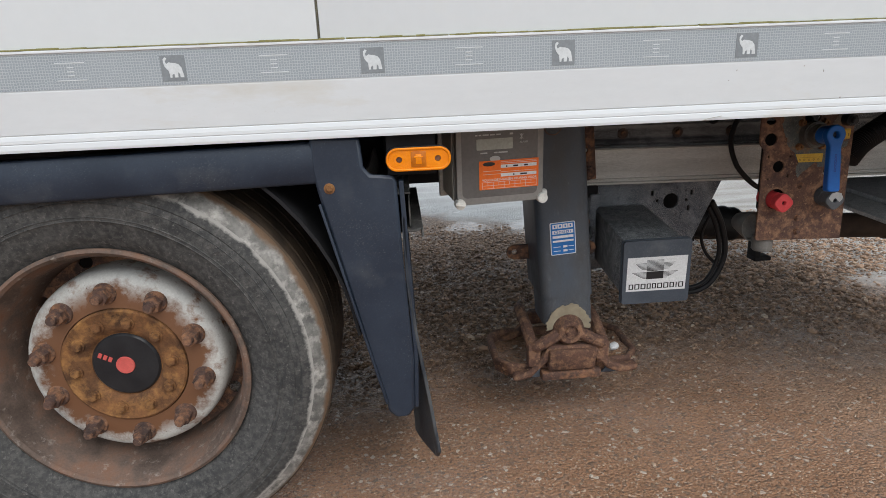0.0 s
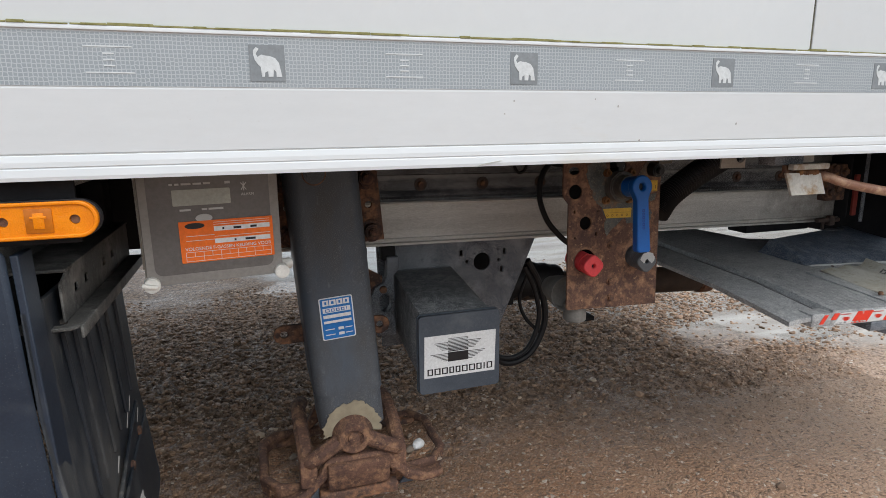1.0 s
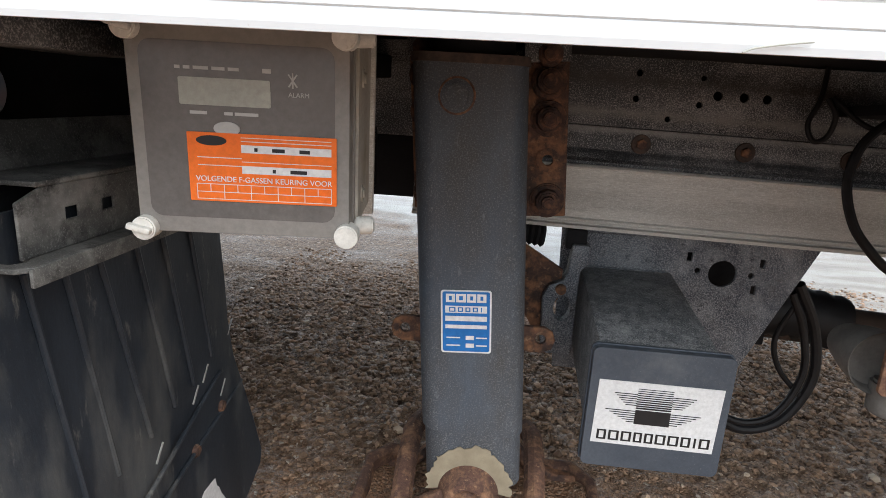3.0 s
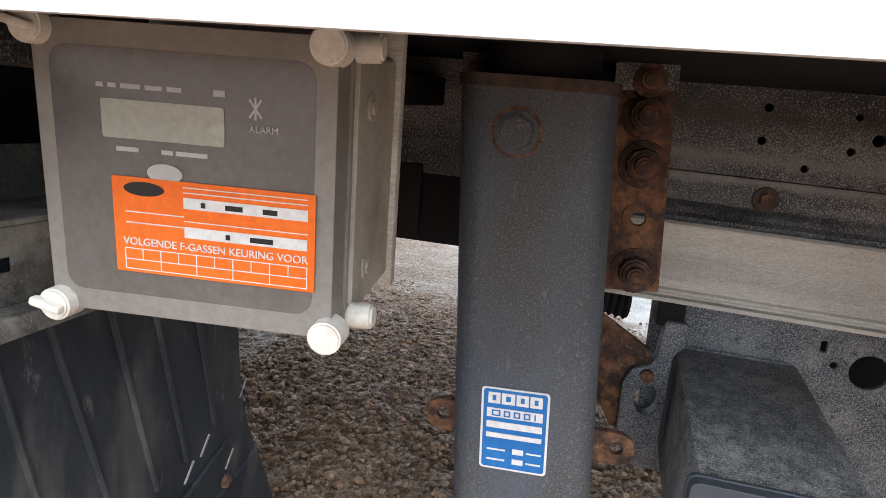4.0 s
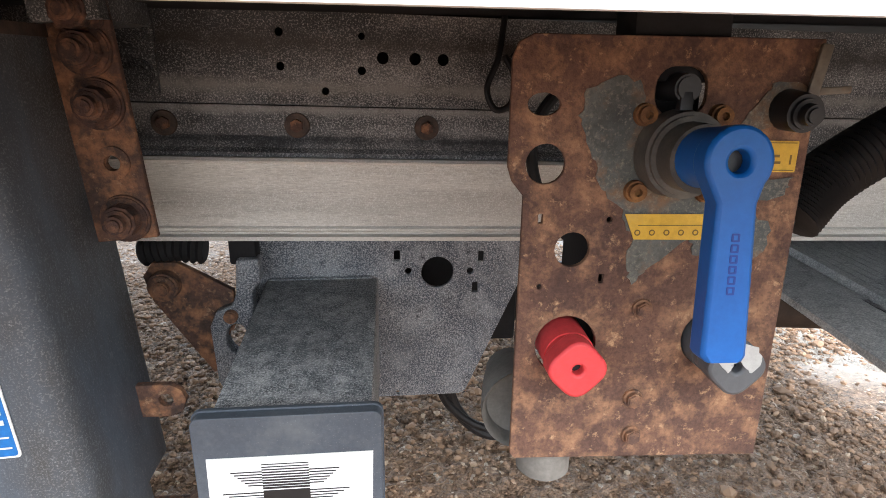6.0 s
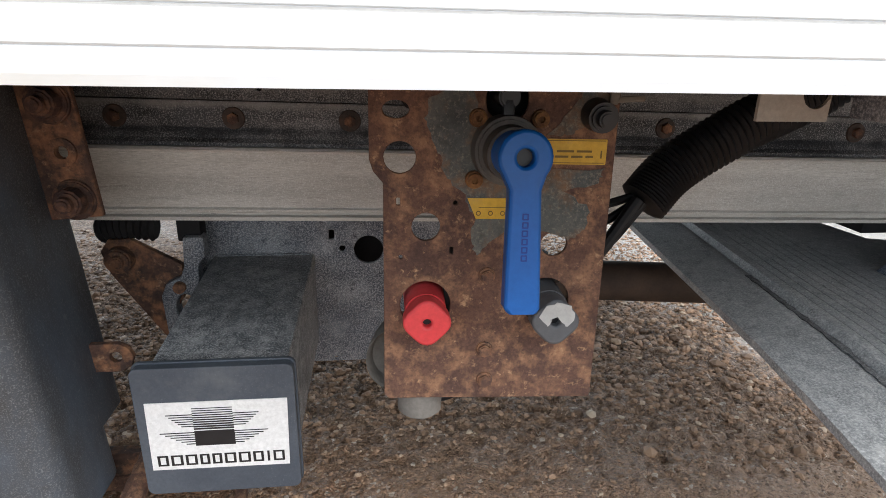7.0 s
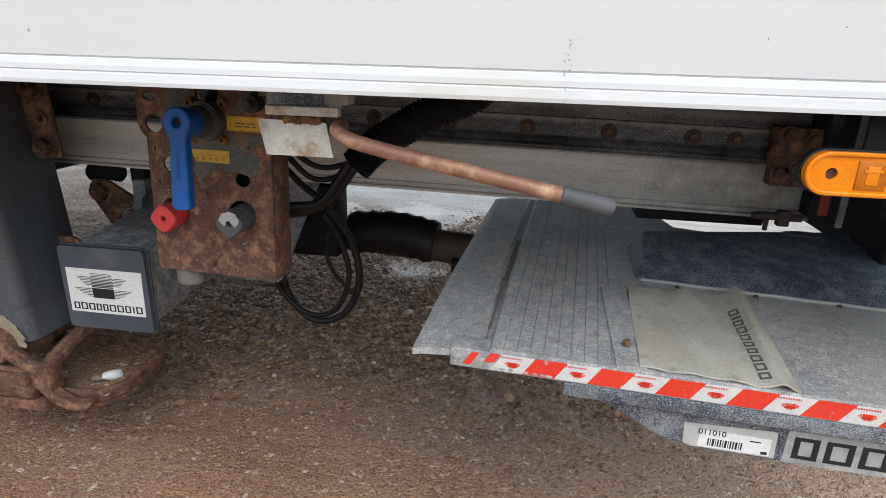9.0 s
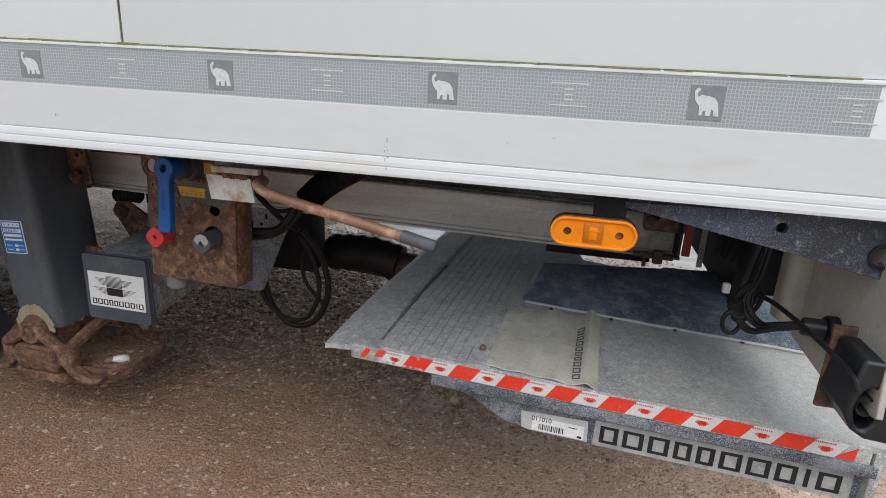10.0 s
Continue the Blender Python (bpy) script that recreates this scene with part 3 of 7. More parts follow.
def sweep(points, radius, seg=12, steps=8, wave=0.0, waves=0):
    """A tube along a smooth line through the points; wave and waves give corrugation."""
    P = [Vector(p) for p in points]
    P = [2 * P[0] - P[1], *P, 2 * P[-1] - P[-2]]
    line = []
    for k in range(1, len(P) - 2):
        for s in range(steps):
            t = s / steps
            a, b, c, d = P[k - 1:k + 3]
            line.append(0.5 * (2 * b + (c - a) * t + (2 * a - 5 * b + 4 * c - d) * t * t + (3 * b - a - 3 * c + d) * t ** 3))
    line.append(P[-2])
    bm = bmesh.new()
    rows, up = [], Vector((0.13, 0.21, 1)).normalized()
    for i, p in enumerate(line):
        d = (line[min(i + 1, len(line) - 1)] - line[max(i - 1, 0)]).normalized()
        side = d.cross(up)
        side = side.normalized() if side.length > 1e-4 else Vector((1, 0, 0))
        up = side.cross(d).normalized()
        r = radius + (wave if waves and i % 2 else 0)
        rows.append([bm.verts.new(p + r * (math.cos(2 * math.pi * j / seg) * side + math.sin(2 * math.pi * j / seg) * up)) for j in range(seg)])
    for a, b in zip(rows, rows[1:]):
        for j in range(seg):
            bm.faces.new((a[j], a[(j + 1) % seg], b[(j + 1) % seg], b[j]))
    bm.faces.new(rows[0])
    bm.faces.new(rows[-1][::-1])
    return bm


def hexbolt(p, d, r, h, washer=0.0):
    """A bolt head of radius r and height h at p that points along d."""
    p, d = Vector(p), Vector(d).normalized()
    bm = rod(p, p + d * h, r, r, 6, 0.0012)
    if washer:
        bm = merge(bm, rod(p - d * 0.001, p + d * 0.003, washer, washer, 20))
    return bm


def text_mesh(body, size, at, m=None, depth=0.0004):
    """Writing that faces -y, its centre at the point at."""
    cu = bpy.data.curves.new("writing", "FONT")
    cu.body, cu.size, cu.align_x, cu.align_y, cu.extrude = body, size, "CENTER", "CENTER", depth
    tmp = new("writing_tmp", cu)
    bpy.context.view_layer.update()
    me = bpy.data.meshes.new_from_object(tmp.evaluated_get(bpy.context.evaluated_depsgraph_get()))
    bpy.data.objects.remove(tmp)
    bm = bmesh.new()
    bm.from_mesh(me)
    bpy.data.meshes.remove(me)
    turned(bm, Matrix.Translation(at) @ pose(0, 0, 0, 90, 0, 0))
    return turned(bm, m) if m else bm


def bars(cx, cz, widths, height, y, gap, depth=0.0006, split=False):
    """A row of plain upright bars that stands for writing, on a plane that faces -y."""
    total = sum(widths) + gap * (len(widths) - 1)
    x, out = cx - total / 2, []
    for w in widths:
        out.append(box(x, x + w, y - depth, y, cz - height / 2, cz + height / 2))
        x += w + gap
    return out if split else merge(*out)


BLOCKS = (1.0, 1.1, 1.08, 0.9, 0.9, 1.08, 1.12, 1.0, 0.42, 1.08)


def blocks(x0, x1, cz, height, y, widths=BLOCKS, stroke=0.24, gap=0.26, depth=0.0006):
    """A row of plain hollow blocks that stands for a maker's name, on a plane that faces -y."""
    unit = (x1 - x0) / (sum(widths) + gap * (len(widths) - 1))
    x, out = x0, []
    for k, w in enumerate(widths):
        wx, t, z0, z1 = w * unit, stroke * unit, cz - height / 2, cz + height / 2
        if w < 0.6:
            out.append(box(x + 0.1 * unit, x + wx - 0.1 * unit, y - depth, y, z0, z1))
        else:
            hole = [(x + t, z0 + 0.7 * t), (x + wx - t, z0 + 0.7 * t), (x + wx - t, z1 - 0.7 * t), (x + t, z1 - 0.7 * t)]
            out.append(plate([(x, z0), (x + wx, z0), (x + wx, z1), (x, z1)], depth, [hole], "y", y - depth))
        x += wx + gap * unit
    return out


# ---- ground ----


def puddle_edge(x, y):
    return min(1.0, max(0.0, min((math.hypot(x - cx, y - cy) - rad * 0.75) / 0.16 for cx, cy, rad in PUDDLES)))


def ground_height(x, y):
    h = 0.012 * noise.noise((x * 0.9, y * 1.3, 0.3)) + 0.006 * noise.noise((x * 4, y * 5, 1.7))
    near = max(0.0, min(1.0, (y - 0.25) / 0.7)) * max(0.0, min(1.0, (3.2 - y) / 1.0))
    near *= puddle_edge(x, y)
    return h + near * (0.010 * noise.noise((x * 13, y * 15, 2)) + 0.011 * noise.noise((x * 30, y * 30, 5)) + 0.008 * noise.noise((x * 58, y * 58, 8)))


def build_ground():
    def steps(lo, hi, fine, far):
        a = list(np.arange(lo, hi, fine))
        out, s = [], fine
        v = hi
        while v < far:
            out.append(v)
            s *= 1.35
            v += s
        back, s, v = [], fine, lo
        while v > -far:
            s *= 1.35
            v -= s
            back.append(v)
        return back[::-1] + a + out + [far]
    xs, ys = steps(-1.6, 2.8, 0.011, 900.0), steps(-0.3, 3.2, 0.011, 900.0)
    verts = [(x, y, ground_height(x, y) if abs(x) < 12 and abs(y) < 12 else 0.0) for y in ys for x in xs]
    nx = len(xs)
    faces = [(j * nx + i, j * nx + i + 1, (j + 1) * nx + i + 1, (j + 1) * nx + i) for j in range(len(ys) - 1) for i in range(nx - 1)]
    me = bpy.data.meshes.new("ground")
    me.from_pydata(verts, [], faces)
    me.materials.append(GROUND)
    me.shade_smooth()
    tagged(new("ground", me), "wet brown gravel and mud yard ground", "ground", kind="structure")


build_ground()


def build_light_block():
    # Unseen wall, added to cut low light from +x under the trailer.
    wall = box(6.5, 6.8, -14.0, 16.0, -0.1, 1.7, 0.01)
    me = bpy.data.meshes.new("light_block_east")
    wall.to_mesh(me)
    wall.free()
    me.materials.append(surf("light_block_grey", (0.17, 0.165, 0.155), (0.24, 0.23, 0.22), 1.5, 0.9, 0, 0.3, 40))
    tagged(new("light_block_east", me), "plain grey wall, added out of view to block low light", "wall", kind="structure")


build_light_block()


def build_gravel():
    rng = random.Random(4)
    bm = bmesh.new()
    bmesh.ops.create_icosphere(bm, subdivisions=1, radius=1.0)
    base = np.array([v.co[:] for v in bm.verts])
    tri = np.array([[v.index for v in f.verts] for f in bm.faces])
    bm.free()
    V, T, n = [], [], 0
    made = 0
    while made < 60000:
        x, y = rng.uniform(-1.3, 3.0), rng.uniform(-0.35, 3.3)
        berm = max(0.0, 1 - math.hypot((x - 1.45) / 0.55, (y - 1.52) / 0.26)) + max(0.0, 1 - math.hypot((x - 1.6) / 0.42, (y - 0.93) / 0.17)) + 0.8 * max(0.0, 1 - math.hypot((x - 0.5) / 0.5, (y - 1.55) / 0.35))
        cover = noise.noise((x * 1.7, y * 1.7, 9)) - 2.2 * max(0.0, y - 2.55) - 2.0 * max(0.0, x - 2.1) + 0.5 * noise.noise((x * 6, y * 6, 4)) + 0.95 * min(1.0, (y - 0.75) / 0.6) + 1.6 * berm
        if cover < rng.uniform(-0.25, 0.85) or puddle_edge(x, y) < rng.uniform(-0.05, 0.75):
            continue
        made += 1
        big = rng.random()
        r = 0.0017 + (0.0034 + 0.0066 * max(0.0, min(1.0, (y - 0.75) / 0.5))) * rng.random() ** 2.0 + (0.007 * rng.random() if big < 0.03 else 0) + (0.009 * rng.random() if big < 0.006 + 0.10 * min(1.0, berm) else 0)
        sc = np.array([r * rng.uniform(0.8, 1.5), r * rng.uniform(0.7, 1.2), r * rng.uniform(0.5, 0.9)])
        a = rng.uniform(0, 6.28)
        jit = base * (1 + 0.22 * np.random.uniform(-1, 1, (len(base), 1))) * sc
        c, sn = math.cos(a), math.sin(a)
        jit = jit @ np.array([[c, sn, 0], [-sn, c, 0], [0, 0, 1]]) + np.array([x, y, ground_height(x, y) + r * rng.uniform(-0.3, 0.25)])
        V.append(jit)
        T.append(tri + n)
        n += len(base)
    me = bpy.data.meshes.new("gravel_stones")
    me.from_pydata(np.concatenate(V).tolist(), [], np.concatenate(T).tolist())
    mat = STONE.copy()
    mat.name = "gravel_varied"
    N, L = mat.node_tree.nodes, mat.node_tree.links
    b = N["Principled BSDF"]
    geo = N.new("ShaderNodeNewGeometry")
    cr = N.new("ShaderNodeValToRGB")
    cr.color_ramp.elements[0].color, cr.color_ramp.elements[1].color = (0.12, 0.076, 0.050, 1), (0.55, 0.44, 0.33, 1)
    mid = cr.color_ramp.elements.new(0.93)
    mid.color = (0.44, 0.285, 0.185, 1)
    L.new(geo.outputs["Random Per Island"], cr.inputs[0])
    L.new(cr.outputs[0], b.inputs["Base Color"])
    me.materials.append(mat)
    tagged(new("gravel_stones", me), "loose brown and grey gravel stones on the yard", "gravel", kind="stuff")


build_gravel()

# ---- cargo body ----
def honeycomb(mat):
    """Fine pale cell borders over the tape, as on prismatic film."""
    N, L = mat.node_tree.nodes, mat.node_tree.links
    b = N["Principled BSDF"]
    old = b.inputs["Base Color"].links[0].from_socket
    geo = N.new("ShaderNodeNewGeometry")
    sep = N.new("ShaderNodeSeparateXYZ")
    L.new(geo.outputs["Position"], sep.inputs[0])
    flat = N.new("ShaderNodeCombineXYZ")
    L.new(sep.outputs["X"], flat.inputs[0])
    L.new(sep.outputs["Z"], flat.inputs[1])
    cell = N.new("ShaderNodeTexVoronoi")
    cell.voronoi_dimensions, cell.feature = "2D", "DISTANCE_TO_EDGE"
    cell.inputs["Scale"].default_value, cell.inputs["Randomness"].default_value = 205, 0.3
    L.new(flat.outputs[0], cell.inputs["Vector"])
    r = N.new("ShaderNodeMapRange")
    r.inputs[1].default_value, r.inputs[2].default_value, r.inputs[3].default_value, r.inputs[4].default_value = 0.03, 0.16, 1.0, 0.0
    L.new(cell.outputs["Distance"], r.inputs[0])
    mx = N.new("ShaderNodeMixRGB")
    L.new(r.outputs[0], mx.inputs[0])
    L.new(old, mx.inputs[1])
    mx.inputs[2].default_value = (0.40, 0.43, 0.45, 1)
    L.new(mx.outputs[0], b.inputs["Base Color"])


honeycomb(TAPE)
BODY_Z = 0.968


def build_body():
    body = thing("semi_trailer", (0, 0, BODY_Z), "white panelled semi-trailer cargo body with dirty lower edge", "trailer")
    for x0, x1 in ((-6.0, -0.7845), (-0.7805, 0.5805), (0.5845, 1.690)):
        part("side_panel", box(x0, x1, 0.0, 0.05, 1.149, 3.7, 0.003), WHITE, body, "white smooth composite side panel")
    for x in (-0.7825, 0.5825):
        part("panel_seam", box(x - 0.0019, x + 0.0019, 0.002, 0.04, 1.15, 3.69), SEAM, body, "dark dirty sealant joint")
    prof = [(0.0, 1.1455), (0.0, 1.076), (0.0165, 1.0005), (0.0178, 0.9998), (0.0178, 0.9985), (0.0162, 0.9975), (0.0160, 0.990), (0.0168, 0.984), (0.0185, 0.983), (0.0175, 0.981),
            (0.0180, 0.972), (0.0195, 0.9672), (0.024, 0.9672), (0.026, 0.974), (0.026, 1.015), (0.055, 1.015), (0.055, 1.1455)]
    part("bottom_rail", plate(prof, 7.79, axis="x", at=-6.0), WHITE_RAIL, body, "white lower rail with fine grooves", smooth=False)
    part("rail_groove", box(-6.0, 1.788, 0.0174, 0.020, 0.9982, 0.9995), PRINT_GREY, body)
    part("drip_edge", merge(box(-6.0, 1.788, -0.0035, 0.03, 1.1425, 1.1485, 0.001)), WHITE_RAIL, body)
    rng = random.Random(3)
    moss, x = [], -2.2
    while x < 1.66:
        w = rng.uniform(0.01, 0.05)
        h = rng.uniform(0.0003, 0.0022) * (1.3 if x < 0.6 else 0.5)
        moss.append(box(x, x + w, -0.0036 - rng.uniform(0.0002, 0.0012), 0.002, 1.1475, 1.1485 + h, 0.0004, 1))
        x += w * rng.uniform(0.7, 1.1)
    part("moss_line", merge(*moss), MOSS, body, "green moss and dirt on the drip edge")
    part("reflective_tape", box(-6.0, 1.684, -0.0009, 0.001, 1.079, 1.1405), TAPE, body, "grey honeycomb reflective contour tape")
    for i in range(-4, 6):
        x = 0.3617 * i + 0.0135
        if x > 1.6:
            continue
        part("tape_square", box(x, x + 0.044, -0.0016, -0.0005, 1.0865, 1.1315), TAPE_DARK, body, "dark grey printed square")
        cx = x + 0.022
        mark = [(cx - 0.0165, 1.1245), (cx - 0.013, 1.1285), (cx - 0.0095, 1.1265), (cx - 0.0115, 1.1235), (cx - 0.0135, 1.1205), (cx - 0.0115, 1.1165), (cx - 0.007, 1.1195), (cx - 0.003, 1.1185),
                (cx + 0.003, 1.1180), (cx + 0.010, 1.1155), (cx + 0.0145, 1.1095), (cx + 0.0165, 1.0985), (cx + 0.0175, 1.0925), (cx + 0.0105, 1.0925), (cx + 0.0105, 1.0985), (cx + 0.0075, 1.1015),
                (cx + 0.0065, 1.0925), (cx + 0.0005, 1.0925), (cx + 0.0005, 1.0995), (cx - 0.0035, 1.0975), (cx - 0.0040, 1.0925), (cx - 0.0075, 1.0925), (cx - 0.0085, 1.1045), (cx - 0.0115, 1.1075),
                (cx - 0.0150, 1.1125), (cx - 0.0165, 1.1185)]
        part("tape_mark", plate(mark, 0.0005, axis="y", at=-0.0021), TAPE_LIGHT, body, "pale plain printed mark", smooth=False)
        mx = x + 0.203
        code = [box(mx - 0.026, mx + 0.026, -0.0014, -0.0005, z, z + 0.0016) for z in (1.094, 1.124)]
        code += [box(mx - 0.006, mx + 0.006, -0.0014, -0.0005, z, z + 0.0016) for z in (1.102, 1.109, 1.116)]
        part("tape_code", merge(*code), TAPE_LIGHT, body, "small pale approval print")
    part("rear_post", box(1.693, 1.785, -0.001, 0.09, 1.151, 3.7, 0.004), WHITE_RAIL, body, "white rear corner post")
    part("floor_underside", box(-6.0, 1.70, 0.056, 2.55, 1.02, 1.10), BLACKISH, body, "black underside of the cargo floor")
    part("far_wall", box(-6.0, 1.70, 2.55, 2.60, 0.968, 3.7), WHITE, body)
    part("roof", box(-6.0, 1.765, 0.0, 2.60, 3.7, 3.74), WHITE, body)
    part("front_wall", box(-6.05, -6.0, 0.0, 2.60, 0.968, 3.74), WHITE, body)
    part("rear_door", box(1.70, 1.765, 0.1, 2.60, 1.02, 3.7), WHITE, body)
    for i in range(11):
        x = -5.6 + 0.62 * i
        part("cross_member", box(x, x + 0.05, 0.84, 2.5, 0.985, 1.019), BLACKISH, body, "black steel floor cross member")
    scratch = [(-0.032 + 0.005 * i, 0.0158, 0.967 + 0.008 * (i / 8) ** 0.6) for i in range(9)]
    part("scuff_line", sweep(scratch, 0.0006, 6, 4), SCUFF, body, "faint curved grey-green scuff")
    # streaks of dirt that run down the lower rail
    for cx, z0, z1, n in ((1.036, 0.971, 0.985, 4), (1.036, 0.995, 1.030, 14), (1.393, 1.126, 1.150, 7), (1.30, 1.02, 1.13, 5), (0.2, 1.0, 1.13, 6)):
        for k in range(n):
            sx, z = cx + rng.gauss(0, 0.003 if n > 6 else 0.0012 if z1 - z0 < 0.05 else 0.12), rng.uniform(z0, z1)
            w, h = rng.uniform(0.0006, 0.0016), rng.uniform(0.0008, 0.0028)
            part("dirt_streak", plate([(sx + w * math.cos(a) * rng.uniform(0.5, 1), z + h * math.sin(a) * rng.uniform(0.5, 1)) for a in (0, 1.2, 2.4, 3.6, 4.9)], 0.0012, axis="y", at=-0.0018), PALE_PRINT, body, "small dark grime speck", smooth=False)
    return body


build_body()

# ---- chassis ----
TILT_CHASSIS = about((0, 0.72, 0.72), 0, 1.0, 0)


def build_chassis():
    ch = thing("trailer_chassis", (0, 0.8, 0.72), "dark salt-stained steel trailer chassis rails with galvanised beam", "chassis")
    holes = [ring(p, r, 12) for p, r in (((0.0610, 1.002), 0.006), ((0.0610, 0.957), 0.006), ((0.1730, 1.000), 0.005), ((0.1730, 0.954), 0.006), ((0.2025, 0.972), 0.0085),
                                         ((0.2480, 0.972), 0.0085), ((0.2880, 0.972), 0.0085), ((0.1220, 0.925), 0.0055))]
    holes += [ring((0.86 + 0.16 * i, 0.958), 0.007, 12) for i in range(3)]
    web = [(-0.40, 0.905), (1.66, 0.905), (1.66, 1.03), (-0.40, 1.03)]
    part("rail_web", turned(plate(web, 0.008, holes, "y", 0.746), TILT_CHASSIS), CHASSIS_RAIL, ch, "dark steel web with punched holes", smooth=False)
    part("front_backing", box(-6.0, -0.335, 0.756, 0.80, 0.745, 1.018), BLACKISH, ch, "black backing at the front of the rail")
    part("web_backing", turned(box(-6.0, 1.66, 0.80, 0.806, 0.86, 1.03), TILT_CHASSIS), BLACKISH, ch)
    ang = [(0.752, 0.905), (0.742, 0.9035), (0.742, 0.862), (0.736, 0.846), (0.728, 0.840), (0.728, 0.834), (0.752, 0.834)]
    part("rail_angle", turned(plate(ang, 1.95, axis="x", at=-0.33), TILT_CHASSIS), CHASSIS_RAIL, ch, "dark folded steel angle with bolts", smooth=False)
    beam = [(0.716, 0.834), (0.712, 0.830), (0.716, 0.826), (0.716, 0.736), (0.712, 0.733), (0.712, 0.729), (0.715, 0.727), (0.715, 0.724), (0.706, 0.722), (0.706, 0.716),
            (0.770, 0.716), (0.770, 0.834)]
    part("galvanised_beam", turned(plate(beam, 1.95, axis="x", at=-0.33), TILT_CHASSIS), GALV, ch, "dull galvanised long beam with ribbed lower lip", smooth=False)
    for x in (-0.100, 0.081, 0.266, 0.449, 0.631, 0.812, 0.994, 1.177, 1.359, 1.449):
        part("bolt_washer", turned(rod((x, 0.743, 0.877), (x, 0.739, 0.877), 0.0185, 0.017, 20), TILT_CHASSIS), BOLT_DARK, ch, "dark greasy washer")
        part("rail_bolt", turned(hexbolt((x, 0.740, 0.877), (0, -1, 0), 0.0095, 0.009), TILT_CHASSIS), RUST_DARK, ch, "small rusty bolt head")
    for x, z in ((-0.121, 1.003), (-0.119, 0.943)):
        part("web_bolt", merge(rod((x, 0.738, z), (x, 0.730, z), 0.0215, 0.020, 20, 0.002), hexbolt((x, 0.731, z), (0, -1, 0), 0.014, 0.006)), CHASSIS, ch, "large flat bolt head")
    part("web_gusset", turned(box(-0.165, -0.100, 0.736, 0.746, 0.916, 1.03, 0.002), TILT_CHASSIS), CHASSIS, ch)
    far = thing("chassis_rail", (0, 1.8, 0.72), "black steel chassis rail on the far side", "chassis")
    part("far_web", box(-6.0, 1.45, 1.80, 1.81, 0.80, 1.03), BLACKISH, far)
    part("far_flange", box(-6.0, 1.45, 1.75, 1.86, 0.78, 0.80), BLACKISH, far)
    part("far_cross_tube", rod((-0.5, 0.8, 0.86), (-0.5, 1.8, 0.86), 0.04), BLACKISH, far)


build_chassis()


